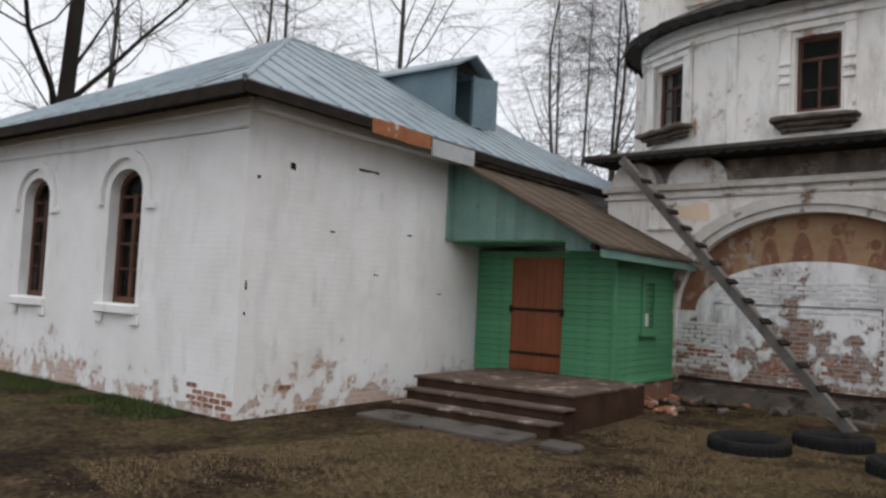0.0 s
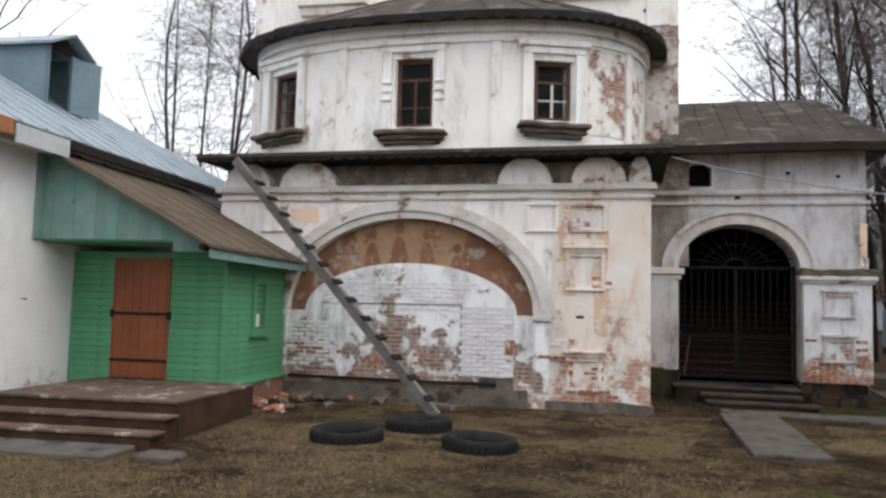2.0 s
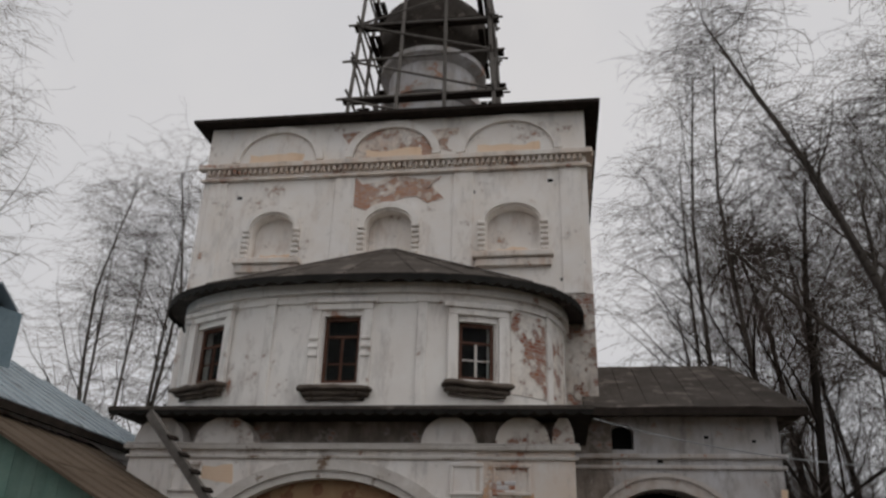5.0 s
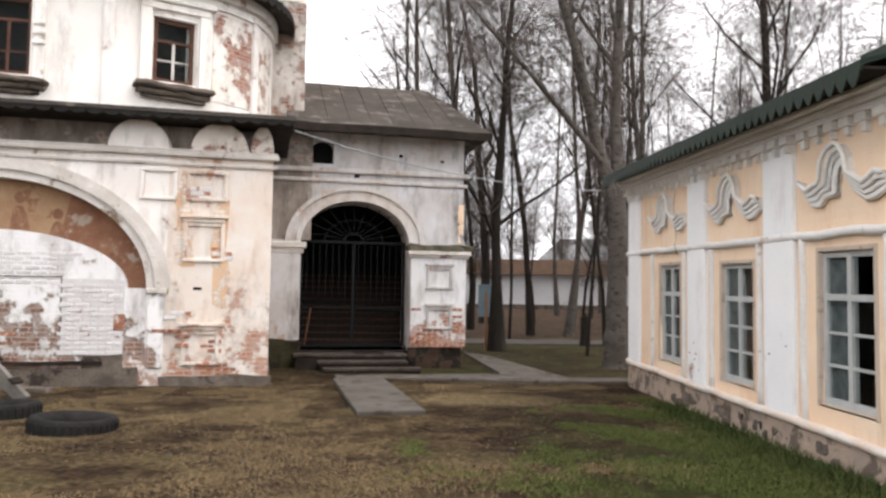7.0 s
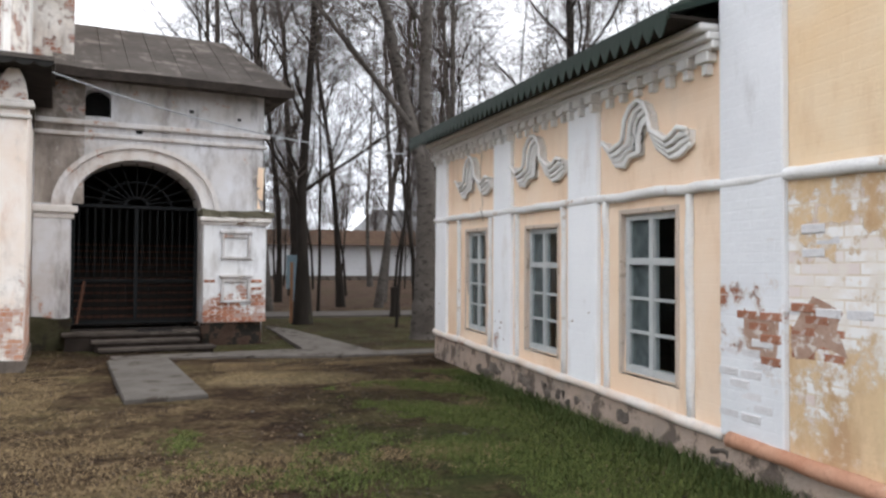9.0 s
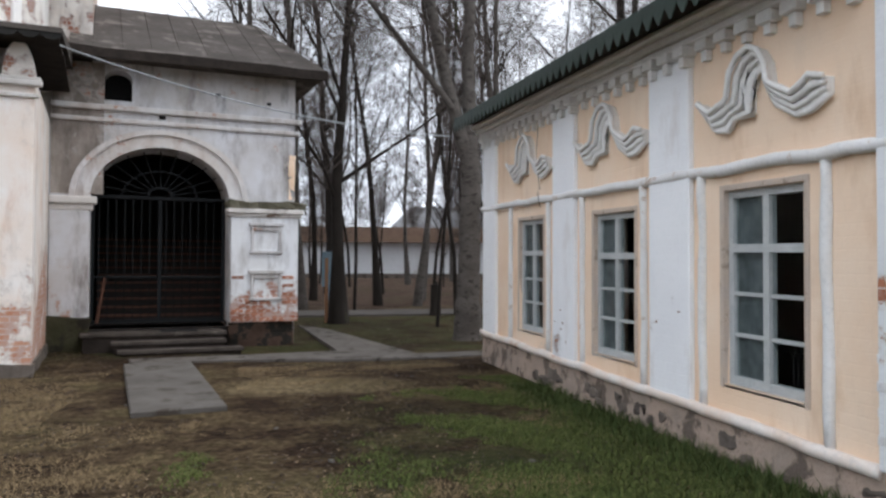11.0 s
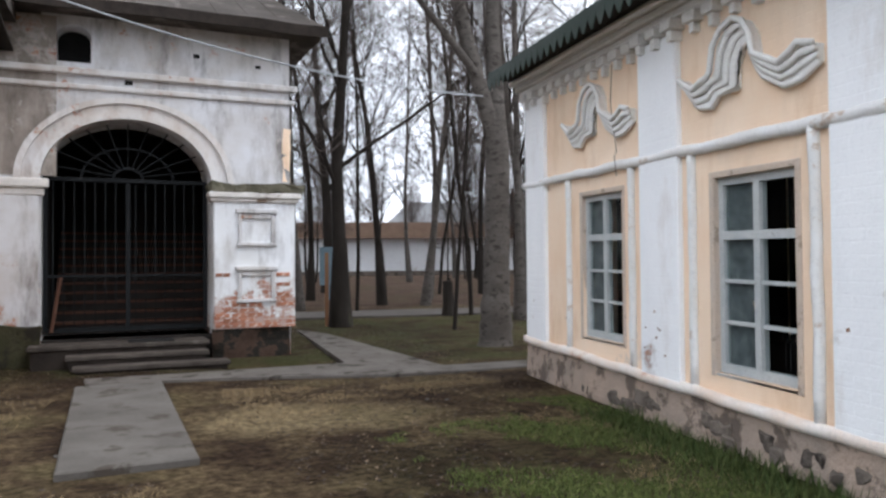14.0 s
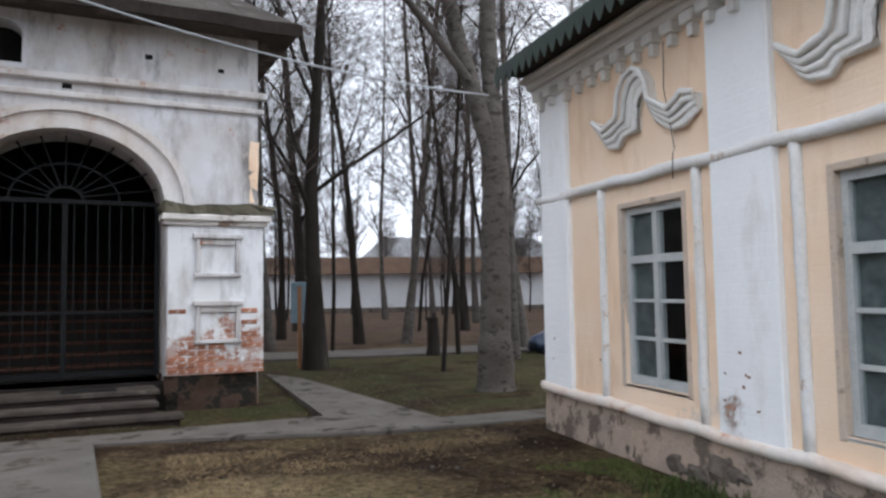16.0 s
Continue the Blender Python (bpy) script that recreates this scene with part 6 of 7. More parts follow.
for k in range(46):
    u = -0.14 + k * 0.1825
    bm = bmesh.new()
    vs = [bm.verts.new(p) for p in ((u, -0.527, 3.615), (u + 0.1825, -0.527, 3.615), (u + 0.178, -0.527, 3.555), (u + 0.108, -0.527, 3.455), (u + 0.075, -0.527, 3.455), (u + 0.005, -0.527, 3.555))]
    bm.faces.new(vs)
    bm.normal_update()
    bmesh.ops.solidify(bm, geom=bm.faces[:], thickness=0.008)
    ypart("tooth", bm, M_VALANCE, eave)
bm = bmesh.new()
hexa(bm, [(-0.13, -0.52, 3.625), (-0.09, -0.52, 3.625), (-0.09, 8.4, 3.625), (-0.13, 8.4, 3.625), (-0.13, -0.52, 3.705), (-0.09, -0.52, 3.705), (-0.09, 8.4, 3.705), (-0.13, 8.4, 3.705)])
ypart("verge_board", bm, M_VALANCE)
ypart("chimney_box", boxes((7.55, 8.0, -0.1, 0.4, 3.70, 3.93, 0.02)), M_VALANCE)
bm = bmesh.new()
hexa(bm, [(8.1, -0.2, 5.62), (19.2, -0.2, 5.62), (19.2, 8.3, 5.62), (8.1, 8.3, 5.62), (9.5, 3.5, 7.2), (18, 3.5, 7.2), (18, 4.5, 7.2), (9.5, 4.5, 7.2)])
ypart("roof", bm, M_VALANCE)
bm = bmesh.new()
tube(bm, [(2.42, -0.012, 3.3), (2.5, -0.075, 2.9), (2.62, -0.075, 2.42), (2.66, -0.12, 2.36), (2.5, -0.02, 2.2)], 0.004, 4)
ypart("wire", bm, M_DARKWOOD)

# ---- paving, tyres, pole, cables ----
def paving(name, corners, h, label, stuff_=M_CONCRETE):
    bm = bmesh.new()
    base = [bm.verts.new((x, y, -0.15)) for x, y in corners]
    tops = [bm.verts.new((x, y, h)) for x, y in corners]
    bm.faces.new(base[::-1]), bm.faces.new(tops)
    k = len(corners)
    for i in range(k):
        bm.faces.new((base[i], base[(i + 1) % k], tops[(i + 1) % k], tops[i]))
    bmesh.ops.bevel(bm, geom=[e for e in bm.edges if all(v.co.z > 0 for v in e.verts)], offset=0.015, segments=1, affect="EDGES")
    return tagged(part(name, bm, stuff_, None), label, "paving", kind="structure")
paving("paving_slab", [(-0.11, 10.80), (0.83, 11.0), (0.15, 15.2), (-0.80, 14.95)], 0.045, "worn grey concrete path slab on the soil")
paving("pavement", [(-0.75, 15.30), (0.9, 15.25), (3.05, 15.0), (3.95, 15.1), (2.85, 21.3), (2.25, 22.6), (2.58, 16.3), (0.1, 15.85), (-0.85, 15.75)], 0.03, "grey concrete footpath bending round the gate", M_WETSTONE)
paving("pavement", [(3.97, 15.15), (12.0, 16.2), (12.0, 16.9), (3.85, 15.75)], 0.012, "dusty trodden footpath beside the ochre house")
road = bmesh.new()
hexa(road, [(-6, 25.2, -0.1), (40, 26.4, -0.1), (40, 28.6, -0.1), (-6, 27.2, -0.1), (-6, 25.2, 0.10), (40, 26.4, 0.125), (40, 28.6, 0.165), (-6, 27.2, 0.14)])
tagged(part("road", road, M_ROADFAR, None), "grey gravel lane crossing behind the trees", "road", kind="structure")

def tyre(x, y, rz, tilt, label):
    t = thing("tyre", pose(x, y, 0.02, tilt, 0, rz), label, "tyre", "old tyres on the soil")
    bm = bmesh.new()
    prof = [(0.30, 0.0), (0.33, 0.09), (0.40, 0.13), (0.46, 0.13), (0.485, 0.10), (0.49, 0.0), (0.485, -0.10), (0.46, -0.13), (0.40, -0.13), (0.33, -0.09)]
    n = 40
    rows = [[bm.verts.new((r * math.cos(2 * math.pi * k / n), r * math.sin(2 * math.pi * k / n), z)) for r, z in prof] for k in range(n)]
    for a, b in zip(rows, rows[1:] + rows[:1]):
        for k in range(len(prof)):
            bm.faces.new((a[k], a[(k + 1) % len(prof)], b[(k + 1) % len(prof)], b[k]))
    part("carcass", bm, M_RUBBER, t, "", True)
    for k in range(36):
        ang = 2 * math.pi * k / 36
        bm = boxes((0.478, 0.497, -0.022, 0.022, -0.09, 0.09, 0.004))
        part("tread_block", bm, M_RUBBER, t).matrix_basis = pose(0, 0, 0, 0, 0, math.degrees(ang))
    bm = bmesh.new()
    lathe(bm, (0, 0), [(0.31, -0.05), (0.31, -0.03)], 24)
    part("soil_fill", bm, M_GROUND, t)
    return t
tyre(-5.15, 9.25, 10, 2, "old black tyre lying flat, full of soil")
tyre(-4.72, 10.6, 60, -2, "old black tyre lying flat beside the leaning pole")
tyre(-3.35, 9.55, 100, 3, "old black tyre lying flat on straw")

pole = thing("leaning_pole", pose(0, 0, 0), "grey weathered cleated timber pole leaning against the eave", "pole")
pb, pt_ = Vector((-4.95, 11.75, 0.02)), Vector((-9.72, 12.35, 4.62))
bm = bmesh.new()
d = (pt_ - pb).normalized()
side = d.cross(Vector((0, 0, 1))).normalized()
up = side.cross(d)
w, h = 0.085, 0.05
hexa(bm, [pb + side * a * h + up * b * w for a, b in ((-1, -1), (1, -1), (1, 1), (-1, 1))] + [pt_ + side * a * h + up * b * w for a, b in ((-1, -1), (1, -1), (1, 1), (-1, 1))])
part("beam", bm, M_GREYWOOD, pole)
length = (pt_ - pb).length
for k in range(13):
    c = pb + d * (0.3 + k * 0.46) + up * (w + 0.02)
    bm = bmesh.new()
    hexa(bm, [c + side * a * 0.12 + d * b * 0.05 - up * 0.02 for a, b in ((-1, -1), (1, -1), (1, 1), (-1, 1))] + [c + side * a * 0.12 + d * b * 0.05 + up * 0.022 for a, b in ((-1, -1), (1, -1), (1, 1), (-1, 1))])
    part("cleat", bm, M_DARKWOOD, pole)
def sag(name, a, b, drop, r, label):
    a, b = Vector(a), Vector(b)
    bm = bmesh.new()
    tube(bm, [a.lerp(b, t / 20) - Vector((0, 0, drop * 4 * (t / 20) * (1 - t / 20))) for t in range(21)], r, 5)
    return tagged(part(name, bm, M_CABLE, None), label, "cable")
sag("cable", FM @ Vector((0.33, -0.58, 4.50)), (4.28, 14.95, 3.72), 0.22, 0.011, "pale sagging overhead cable between the two eaves")

# rubble by the porch
rnd = random.Random(5)
for k in range(26):
    a, b = rnd.uniform(2.95, 4.3), rnd.uniform(5.4, 8.4)
    s = rnd.uniform(0.05, 0.13)
    bm = boxes((-s, s, -s * 0.6, s * 0.6, -s * 0.5, s * 0.5, s * 0.2))
    roughen(bm, s * 0.4, 6.0, k)
    ob = tagged(part("rubble_brick", bm, M_BRICK if k % 3 else M_STONE, None), "broken piece of brick lying on dark soil", "rubble", "rubble by the porch")
    ob.matrix_basis = HM @ pose(a, b, s * 0.3, rnd.uniform(-20, 20), rnd.uniform(-20, 20), rnd.uniform(0, 180))
for k in range(26):
    x, y = rnd.uniform(-6.5, 3.5), rnd.uniform(5.0, 13.5)
    s = rnd.uniform(0.012, 0.03)
    bm = boxes((-s, s, -s * 0.7, s * 0.7, -s * 0.4, s * 0.4, s * 0.2))
    roughen(bm, s * 0.4, 9.0, k)
    ob = tagged(part("pebble", bm, M_CONCRETE, None), "small pale stone on the soil", "stone", "stones on the yard")
    ob.matrix_basis = pose(x, y, ground_height(x, y) + s * 0.2, 0, 0, rnd.uniform(0, 180))
for k in range(9):
    a, b = rnd.uniform(-8.3, -2.5), rnd.uniform(-0.75, -0.15)
    s = rnd.uniform(0.08, 0.2)
    bm = boxes((-s, s, -s * 0.6, s * 0.6, -s * 0.4, s * 0.4, s * 0.2))
    cut(bm, 0.12)
    roughen(bm, s * 0.4, 5.0, k)
    ob = tagged(part("fallen_stone", bm, M_STONE, None), "fallen lump of masonry at the wall foot", "stone", "masonry at the wall foot")
    ob.matrix_basis = FM @ pose(a, b, s * 0.2, rnd.uniform(-15, 15), 0, rnd.uniform(0, 180))

# ---- far wall and buildings ----
far = thing("boundary_wall", pose(10, 58, 0.75, 0, 0, -4), "long low white boundary wall under a brown tile coping roof", "wall")
part("wall", boxes((-60, 60, 0, 0.8, -0.5, 2.65)), M_FARWALL, far)
part("plinth", boxes((-60, 60, -0.12, 0.0, -0.5, 0.35)), M_STONE, far)
bm = bmesh.new()
hexa(bm, [(-60, -0.5, 2.6), (60, -0.5, 2.6), (60, 1.3, 2.6), (-60, 1.3, 2.6), (-60, 0.3, 3.75), (60, 0.3, 3.75), (60, 0.5, 3.75), (-60, 0.5, 3.75)])
part("coping_roof", bm, surf("brown_coping", (0.085, 0.055, 0.04), (0.12, 0.08, 0.058), 1.0, 0.9, 10, 0.4), far)
def far_house(x, y, w, d, h, rh, rz, label):
    hs = thing("far_house", pose(x, y, 0.8, 0, 0, rz), label, "house")
    part("wall", boxes((-w / 2, w / 2, 0, d, 0, h)), surf("far_timber_wall", (0.11, 0.095, 0.085), (0.15, 0.13, 0.115), 0.6, 0.9, 5, 0.3), hs)
    bm = bmesh.new()
    hexa(bm, [(-w / 2 - 0.5, -0.5, h), (w / 2 + 0.5, -0.5, h), (w / 2 + 0.5, d + 0.5, h), (-w / 2 - 0.5, d + 0.5, h), (-w / 2 + 2.5, d / 2 - 0.1, h + rh), (w / 2 - 2.5, d / 2 - 0.1, h + rh), (w / 2 - 2.5, d / 2 + 0.1, h + rh), (-w / 2 + 2.5, d / 2 + 0.1, h + rh)])
    part("roof", bm, surf("far_slate_roof", (0.13, 0.13, 0.135), (0.17, 0.17, 0.175), 0.6, 0.9, 5, 0.2), hs)
    k = int(w / 2.6)
    for i in range(k):
        u = -w / 2 + (i + 0.5) * w / k
        win = part("window", boxes((u - 0.4, u + 0.4, -0.04, 0.02, h - 2.1, h - 0.7)), M_ROOMSHADE, hs)
        part("frame", boxes((u - 0.5, u - 0.4, -0.06, 0.02, h - 2.2, h - 0.6), (u + 0.4, u + 0.5, -0.06, 0.02, h - 2.2, h - 0.6), (u - 0.4, u + 0.4, -0.06, 0.02, h - 2.2, h - 2.1), (u - 0.4, u + 0.4, -0.06, 0.02, h - 0.7, h - 0.6), (u - 0.04, u + 0.04, -0.06, 0.02, h - 2.1, h - 0.7)), M_TRIM, win)
    part("chimney", boxes((w * 0.15, w * 0.15 + 0.7, d / 2, d / 2 + 0.7, h + rh - 0.6, h + rh + 1.1)), M_BRICK, hs)
far_house(27, 84, 22, 10, 5.0, 2.8, -6, "two-storey dark timber house behind the boundary wall")
far_house(0, 92, 16, 10, 4.0, 2.4, 4, "grey-roofed timber house far behind the wall")
for k in range(5):
    bm = bmesh.new()
    bmesh.ops.create_icosphere(bm, subdivisions=3, radius=0.42)
    for v in bm.verts:
        v.co.z *= 0.7
        v.co += 0.12 * noise.noise_vector(v.co * 3 + Vector((k, 0, 0)))
    ob = tagged(part("rubbish_bag", bm, M_BAG, None, "", True), "dark blue filled rubbish bag on the lane edge", "bag", "bags by the lane")
    ob.matrix_basis = pose(9.3 + k * 0.62, 25.0 + 0.1 * (k % 2), 0.30, 0, 0, k * 40)
bm = boxes((-0.04, 0.04, -0.04, 0.04, -0.3, 1.75))
tagged(part("post", bm, surf("orange_wood", (0.30, 0.15, 0.08), (0.36, 0.2, 0.11), 3.0, 0.9, 30, 0.4), None), "thin reddish-brown wooden post", "post").matrix_basis = pose(3.05, 23.7, 0.02)
bm = boxes((-0.32, 0.32, -0.05, 0.05, 0.5, 1.9, 0.02), (-0.05, 0.05, -0.04, 0.04, -0.3, 0.5))
tagged(part("notice_board", bm, M_DORMER, None), "pale blue-grey metal board on a leg", "sign").matrix_basis = pose(4.1, 33.5, 0.25)

# ---- trees ----
def grow(rnd, height, r0, birch, forks, twig_len, levels=3, lean=(0, 0), start=(0, 0, -0.25)):
    """Segments of a bare tree: trunk and limbs, then twigs; each is a list of points with radii."""
    limbs, twigs = [], []

    def limb(p, d, length, r, level, store):
        n = 7 if level == 0 else (5 if level == 1 else 4)
        pts, rad = [p.copy()], [r]
        for i in range(n):
            wob = 0.05 if level == 0 else 0.20
            d = (d + Vector((rnd.gauss(0, wob), rnd.gauss(0, wob), rnd.gauss(0, wob * 0.6)))).normalized()
            if level == 1:
                d = (d + Vector((0, 0, 0.10))).normalized()
            if level >= 2:
                d = (d + Vector((0, 0, -0.16 if birch else 0.05))).normalized()
            p = p + d * (length / n)
            pts.append(p.copy())
            rad.append(max(0.0045, r * (1 - (i + 1) / n * (0.80 if level == 0 else 0.88))))
        (limbs if level < 2 else twigs).append((pts, rad))
        if level >= levels:
            return
        kids = forks[level]
        for k in range(kids):
            t = rnd.uniform(0.22 if level == 0 else 0.15, 1.0)
            i = min(n - 1, int(t * n))
            q = pts[i].lerp(pts[i + 1], t * n - i)
            ang = rnd.uniform(0, 2 * math.pi)
            out = Vector((math.cos(ang), math.sin(ang), 0))
            rise = rnd.uniform(0.5, 1.2) if level == 0 else rnd.uniform(-0.2, 0.6)
            nd = (d * 0.35 + out * rnd.uniform(0.6, 1.0) + Vector((0, 0, rise))).normalized()
            ratio = (1.15 - t * 0.75) if level == 0 else 1.0
            ln = {0: height * 0.34 * ratio, 1: height * 0.13, 2: twig_len}[level] * rnd.uniform(0.6, 1.2)
            limb(q, nd, ln, max(0.006, rad[i] * (0.36 if level == 0 else 0.45)), level + 1, store)

    limb(Vector(start), Vector((lean[0], lean[1], 1)).normalized(), height, r0, 0, limbs)
    return limbs, twigs


def tubes_mesh(name, items, sides, material):
    vs, fs = [], []
    for pts, rad in items:
        base = len(vs)
        for i, p in enumerate(pts):
            d = (pts[min(i + 1, len(pts) - 1)] - pts[max(i - 1, 0)]).normalized()
            s = d.cross(Vector((0.31, 0.2, 0.93)))
            s = s.normalized() if s.length > 1e-4 else Vector((1, 0, 0))
            w = s.cross(d)
            flare = 1.0 + (0.7 if (i == 0 and rad[0] > 0.1 and p.z < 0.3) else 0.0)
            for k in range(sides):
                a = 2 * math.pi * k / sides
                vs.append(p + (s * math.cos(a) + w * math.sin(a)) * rad[i] * flare)
        for i in range(len(pts) - 1):
            for k in range(sides):
                a, b = base + i * sides + k, base + i * sides + (k + 1) % sides
                fs.append((a, b, b + sides, a + sides))
    me = bpy.data.meshes.new(name)
    me.from_pydata([tuple(v) for v in vs], [], fs)
    me.materials.append(material)
    me.polygons.foreach_set("use_smooth", [True] * len(me.polygons))
    return me


def tree(seed, height, r0, birch, forks, twig, label, lean=(0, 0), levels=3):
    rnd = random.Random(seed)
    limbs, twigs = grow(rnd, height, r0, birch, forks, twig, levels, lean)
    t = thing("tree", pose(0, 0, 0), label, "tree")
    bark = M_BIRCH if birch else M_BARK
    for name, me in (("trunk", tubes_mesh("trunk", limbs[:1], 12, bark)), ("bough", tubes_mesh("bough", limbs[1:], 6, bark if not birch else M_BARK)), ("crown", tubes_mesh("crown", twigs, 3, M_TWIG))):
        ob = new(name, me)
        ob.parent = t
    return t


BIRCH_A = tree(1, 17, 0.115, True, (18, 9, 8), 1.1, "tall bare birch with drooping twigs")
BIRCH_B = tree(2, 20, 0.13, True, (18, 9, 8), 1.2, "tall bare birch with drooping twigs")
LIME_A = tree(3, 16, 0.13, False, (18, 9, 8), 1.0, "tall bare dark-barked lime tree")
LIME_B = tree(4, 18, 0.23, False, (18, 9, 9), 1.1, "tall bare dark-barked lime tree")
THIN = tree(5, 13, 0.06, False, (18, 8, 7), 0.9, "slender bare young tree")
def forked_birch():
    """An old birch that parts into two stems above head height, with one long low limb."""
    rnd = random.Random(8)
    bole = ([Vector(p) for p in ((0, 0, -0.25), (0.02, 0, 0.25), (0.03, 0.02, 1.0), (0.06, 0.02, 2.2), (0.08, 0, 3.3), (0.06, 0, 4.1))], [0.36, 0.30, 0.25, 0.23, 0.225, 0.20])
    pts, rad = [], []
    for i in range(len(bole[0]) - 1):
        for j in range(6):
            t = j / 6
            pts.append(bole[0][i].lerp(bole[0][i + 1], t) + Vector((rnd.gauss(0, 0.006), rnd.gauss(0, 0.006), 0)))
            rad.append((bole[1][i] * (1 - t) + bole[1][i + 1] * t) * rnd.uniform(0.95, 1.06))
    limbs, twigs = [(pts + [bole[0][-1]], rad + [bole[1][-1]])], []
    for at, lean, h, r in (((0.0, 0, 3.9), (-0.30, 0.03), 13.0, 0.16), ((0.10, 0, 3.9), (0.02, 0.05), 14.0, 0.16), ((-0.05, 0, 4.6), (-0.85, -0.05), 6.5, 0.085)):
        a, b = grow(rnd, h, r, True, (15, 9, 7), 1.1, 3, lean, at)
        limbs += a
        twigs += b
    t = thing("tree", pose(0, 0, 0), "old forked birch with rough grey-brown bark", "tree")
    for name, me in (("trunk", tubes_mesh("trunk", limbs[:1], 14, M_BIRCH)), ("bough", tubes_mesh("bough", limbs[1:], 7, M_BIRCH)), ("crown", tubes_mesh("crown", twigs, 3, M_TWIG))):
        new(name, me).parent = t
    return t


FORKED = forked_birch()
BUSH = tree(6, 6.5, 0.05, False, (20, 8, 6), 0.7, "low bare bushy sapling with dense twigs")
PROTO = dict(a=BIRCH_A, b=BIRCH_B, c=LIME_A, d=LIME_B, t=THIN, f=FORKED, s=BUSH)
used = set()


def plant(kind, x, y, rz, s):
    m = pose(x, y, ground_height(x, y), 0, 0, rz) @ Matrix.Diagonal((s, s, s, 1))
    if kind not in used:
        used.add(kind)
        PROTO[kind].matrix_basis = m
    else:
        c = copy_thing(PROTO[kind], Matrix())
        c.matrix_basis = m


for row in (("f", 5.55, 18.4, 0, 1.0), ("d", 3.35, 23.4, 30, 0.8), ("c", 5.5, 30.0, 100, 0.95), ("b", 6.8, 29.5, 10, 0.9), ("t", 5.75, 22.0, 80, 0.85), ("c", 3.4, 33.0, 200, 0.9), ("a", 8.0, 23.8, 200, 1.0),
            ("b", 9.4, 26.5, 140, 1.0), ("a", 7.6, 32.5, 300, 1.05), ("d", 4.6, 38.0, 150, 1.0), ("a", 2.0, 41.0, 60, 1.0), ("c", 10.5, 35.0, 20, 1.0), ("b", 13.0, 41.0, 250, 1.0), ("t", 7.2, 25.5, 10, 1.1), ("t", 8.9, 36.0, 130, 1.2),
            ("d", 12.5, 24.0, 90, 1.0), ("a", 15.0, 18.0, 10, 1.0), ("b", 18.0, 26.0, 70, 1.0), ("c", 14.5, 31.0, 280, 1.0), ("a", 19.5, 14.0, 120, 1.05), ("b", 22.0, 20.0, 220, 1.0), ("d", 24.0, 32.0, 0, 1.0), ("a", 16.5, 46.0, 320, 1.0), ("t", 6.2, 44.0, 0, 1.3),
            ("b", 20.0, 40.0, 45, 1.1), ("a", 26.0, 12.0, 15, 1.1), ("c", 6.0, 49.0, 33, 1.0), ("a", 10.0, 47.0, 77, 1.1), ("b", 14.0, 52.0, 111, 1.0), ("d", 0.5, 50.0, 222, 1.0), ("t", 12.0, 28.5, 222, 1.2), ("a", 28.0, 24.0, 190, 1.1),
            ("b", -27.0, 18.0, 10, 1.2), ("a", -24.0, 12.0, 300, 1.0), ("d", -21.0, 4.2, 0, 1.15), ("a", -30.0, 8.0, 160, 1.2), ("b", -33.0, 14.0, 80, 1.1), 
            ("b", -25.0, 28.0, 230, 1.0), ("a", -23.0, 26.5, 130, 0.95), ("b", 1.7, 30.0, 140, 1.15), ("b", 2.7, 28.6, 250, 1.1), ("a", 0.4, 34.0, 15, 1.2), ("a", 33.0, 35.0, 10, 1.2), ("b", 30.0, 45.0, 100, 1.1), ("c", 17.5, 36.5, 60, 1.0), ("t", 4.3, 27.5, 60, 1.0), ("t", 9.9, 30.5, 0, 1.2), ("b", 3.0, 46.0, 77, 1.05)):
    plant(*row)
rnd = random.Random(77)
for k in range(20):
    x, y = rnd.uniform(1.0, 30.0), rnd.uniform(33.0, 56.0)
    plant(rnd.choice("tattt"), x, y, rnd.uniform(0, 360), rnd.uniform(0.8, 1.2))
for k in range(44):
    plant("s", rnd.uniform(-2.0, 34.0), rnd.choice((rnd.uniform(40.0, 56.0), rnd.uniform(62.0, 80.0))), rnd.uniform(0, 360), rnd.uniform(0.8, 1.5))
for k in range(3):
    plant(rnd.choice("ab"), rnd.uniform(-27.5, -24), rnd.uniform(27, 33), rnd.uniform(0, 360), rnd.uniform(1.0, 1.3))
bm = bmesh.new()
tube(bm, [(0, 0, -0.2), (0.02, 0, 0.3), (0.0, 0.02, 0.95), (0.03, 0, 1.05)], [0.2, 0.16, 0.14, 0.08], 9)
roughen(bm, 0.03, 4.0)
tagged(part("tree_stump", bm, M_BARK, None), "short dark broken tree stump", "stump").matrix_basis = pose(6.5, 25.4, 0.05)

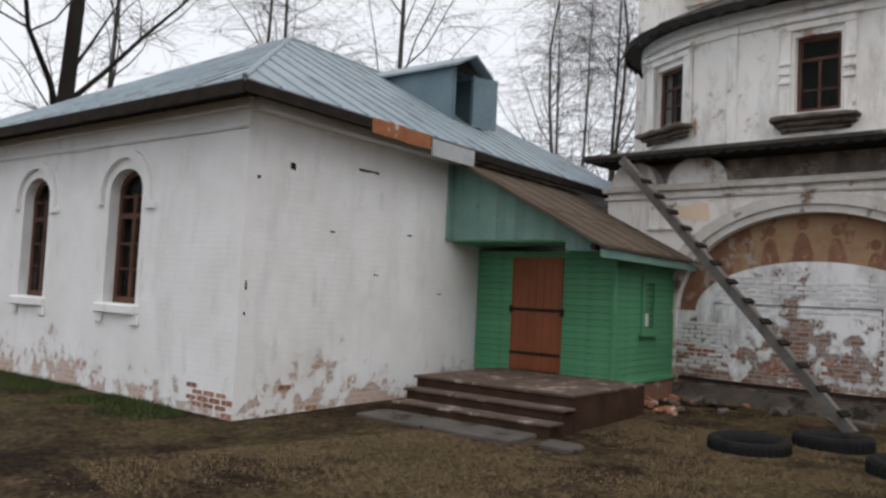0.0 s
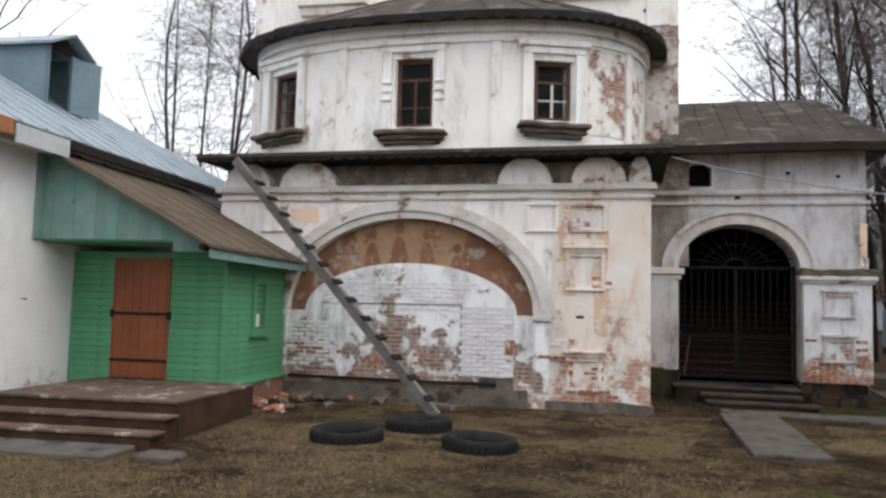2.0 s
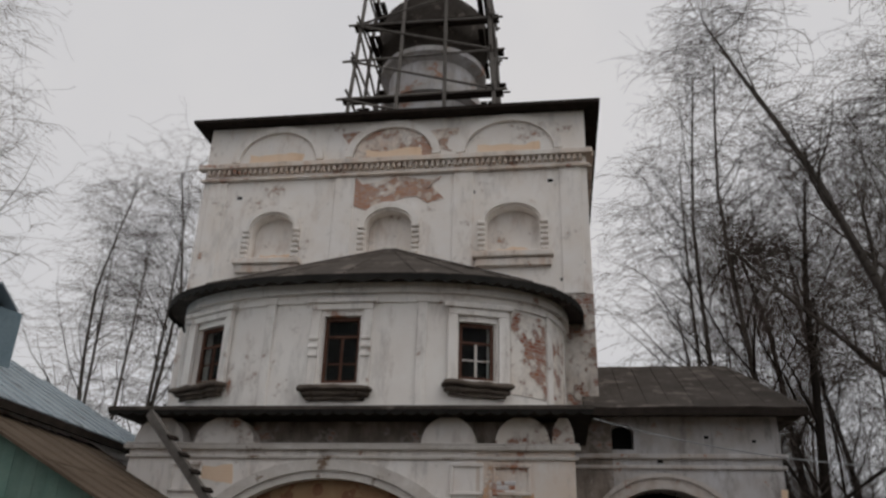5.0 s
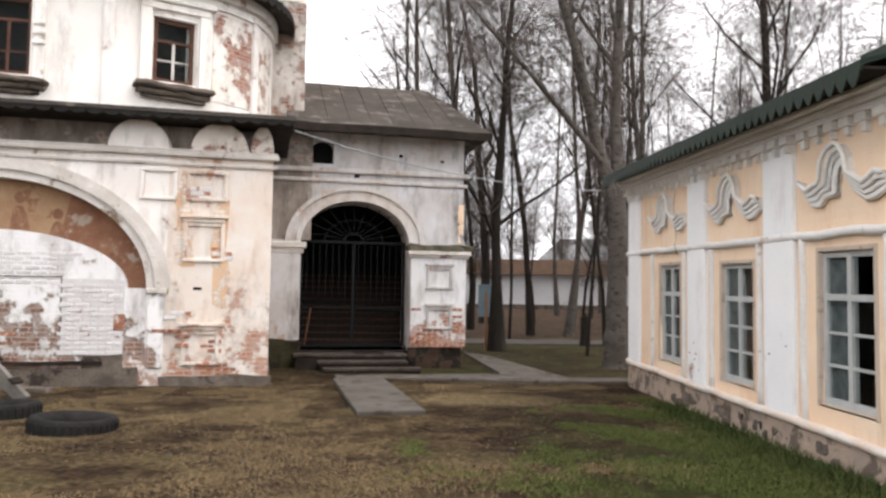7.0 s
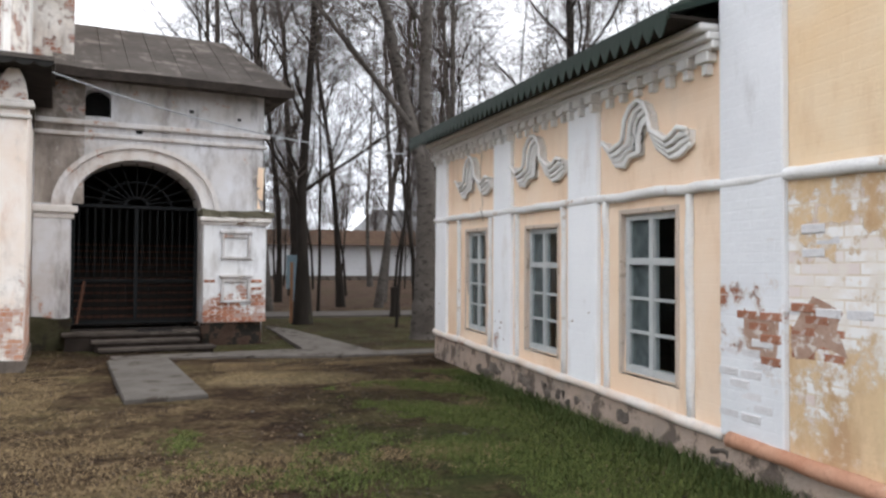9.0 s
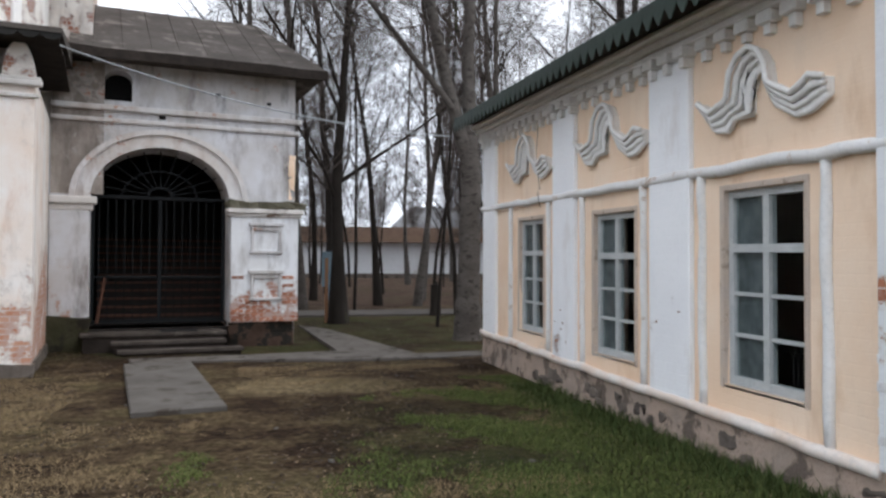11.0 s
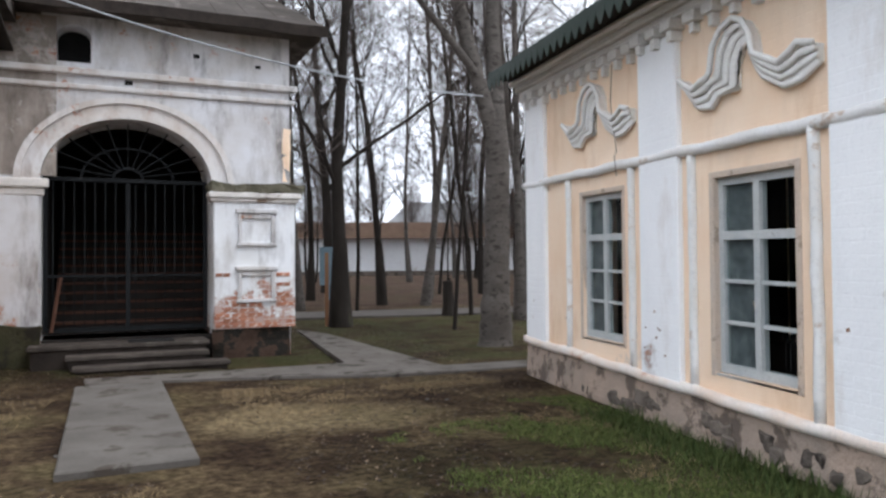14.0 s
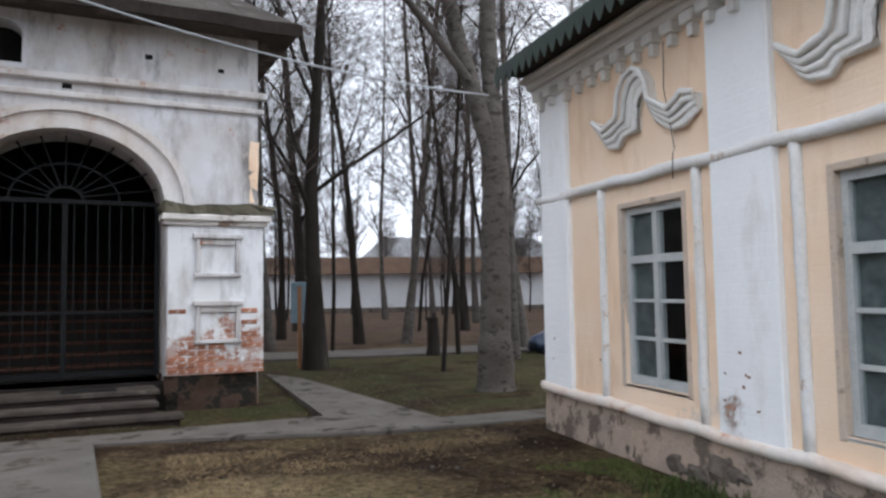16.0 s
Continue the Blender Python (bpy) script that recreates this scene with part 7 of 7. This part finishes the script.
# ---- grass ----
def blades(name, count, region, hmin, hmax, c1, c2, seed, label, spread=1.0, fine=1.0):
    rnd = random.Random(seed)
    vs, fs = [], []
    tries = 0
    while len(fs) < count and tries < count * 30:
        tries += 1
        x, y = region(rnd)
        if x is None:
            continue
        h, w, a = rnd.uniform(hmin, hmax), rnd.uniform(0.003, 0.006) * fine, rnd.uniform(0, 2 * math.pi)
        dx, dy = math.cos(a), math.sin(a)
        b = rnd.uniform(0.3, 1.0) * h * spread
        z = ground_height(x, y) - 0.01
        k = len(vs)
        vs += [(x - dy * w, y + dx * w, z), (x + dy * w, y - dx * w, z), (x + dx * b * 0.4 + dy * w * 0.7, y + dy * b * 0.4 - dx * w * 0.7, z + h * 0.6), (x + dx * b * 0.4 - dy * w * 0.7, y + dy * b * 0.4 + dx * w * 0.7, z + h * 0.6), (x + dx * b, y + dy * b, z + h)]
        fs += [(k, k + 1, k + 2, k + 3), (k + 3, k + 2, k + 4)]
    me = bpy.data.meshes.new(name)
    me.from_pydata(vs, [], fs)
    m, n, l, bsdf = mat(name + "_blades")
    isl = n.new("ShaderNodeNewGeometry").outputs["Random Per Island"]
    l.new(mixc(n, l, isl, c1, c2), bsdf.inputs["Base Color"])
    bsdf.inputs["Roughness"].default_value = 0.8
    bsdf.inputs["Specular IOR Level"].default_value = 0.12
    me.materials.append(m)
    return tagged(new(name, me), label, "grass", kind="stuff")


def green_region(rnd):
    x, y = rnd.uniform(0.2, 4.7), rnd.uniform(1.5, 13.0)
    f = noise.noise(Vector((x * 0.9, y * 0.9, 3.0))) * 1.5 + noise.noise(Vector((x * 4, y * 4, 1.0))) * 0.7 + (x - 2.45) * 0.5 - max(0.0, y - 8.0) * 0.25
    return (x, y) if f > 0.75 * rnd.random() - 0.35 else (None, None)


def straw_region(rnd):
    x, y = rnd.uniform(-8.0, 4.4), rnd.uniform(2.0, 14.5)
    f = noise.noise(Vector((x * 0.6, y * 0.6, 9.0))) + 0.5 * noise.noise(Vector((x * 2.7, y * 2.7, 4.0)))
    f += 0.22 * max(-1.0, min(1.0, 1.2 - x)) - 0.75 * math.exp(-((x - 1.9) / 1.5) ** 2 - ((y - 9.8) / 2.2) ** 2) + 0.45 * math.exp(-((x - 1.6) / 1.1) ** 2 - ((y - 12.9) / 0.8) ** 2) - 0.5 * math.exp(-((x + 4.6) / 2.2) ** 2 - ((y - 11.6) / 1.2) ** 2)
    return (x, y) if f > 0.45 * rnd.random() - 0.08 and not (-0.9 < x < 0.9 and y > 10.6) else (None, None)


def foot_region(rnd):
    return min(4.76, rnd.gauss(4.55, 0.16)), rnd.uniform(3.5, 12.0)


blades("green_grass", 340000, green_region, 0.012, 0.045, (0.034, 0.054, 0.013), (0.13, 0.15, 0.046), 1, "short fresh green grass along the ochre house", 1.3, 0.7)
blades("straw_grass", 560000, straw_region, 0.010, 0.035, (0.12, 0.086, 0.046), (0.30, 0.218, 0.122), 2, "flattened dry straw-coloured grass", 2.2, 0.55)
blades("tall_grass", 11000, foot_region, 0.04, 0.15, (0.026, 0.046, 0.013), (0.075, 0.09, 0.03), 3, "taller green tufts at the plinth foot")


def house_foot(rnd):
    p = HM @ Vector((rnd.uniform(-7.5, -0.6), -abs(rnd.gauss(0.05, 0.5)) - 0.03, 0))
    return (p.x, p.y) if noise.noise(Vector((p.x * 1.3, p.y * 1.3, 5.0))) > -0.15 else (None, None)


blades("tall_grass", 26000, house_foot, 0.02, 0.08, (0.028, 0.052, 0.014), (0.075, 0.09, 0.032), 12, "thin green grass at the foot of the white house")


def litter(count, seed):
    """Fallen leaves and bits of bark, each a small curled flake."""
    rnd = random.Random(seed)
    vs, fs = [], []
    while len(fs) < count * 2:
        x, y = rnd.uniform(-8.0, 4.5), rnd.uniform(1.5, 24.0)
        if noise.noise(Vector((x * 0.5, y * 0.5, 21.0))) < -0.25 or (-0.9 < x < 0.9 and 10.6 < y < 15.3):
            continue
        s, a = rnd.uniform(0.008, 0.024), rnd.uniform(0, 2 * math.pi)
        dx, dy = math.cos(a) * s, math.sin(a) * s
        z, k, lift = ground_height(x, y) + 0.004, len(vs), rnd.uniform(0.2, 0.8) * s
        vs += [(x - dx, y - dy, z + lift), (x + dy * 0.6, y - dx * 0.6, z), (x + dx, y + dy, z + lift), (x - dy * 0.6, y + dx * 0.6, z)]
        fs += [(k, k + 1, k + 3), (k + 1, k + 2, k + 3)]
    me = bpy.data.meshes.new("fallen_leaves")
    me.from_pydata(vs, [], fs)
    m, n, l, bsdf = mat("dead_leaf")
    isl = n.new("ShaderNodeNewGeometry").outputs["Random Per Island"]
    l.new(mixc(n, l, math2(n, l, "POWER", isl, 4.0), (0.026, 0.017, 0.012), (0.24, 0.165, 0.098)), bsdf.inputs["Base Color"])
    bsdf.inputs["Roughness"].default_value = 0.85
    me.materials.append(m)
    return tagged(new("fallen_leaves", me), "scattered brown fallen leaves and bark bits on the soil", "leaf litter", kind="stuff")


litter(26000, 9)
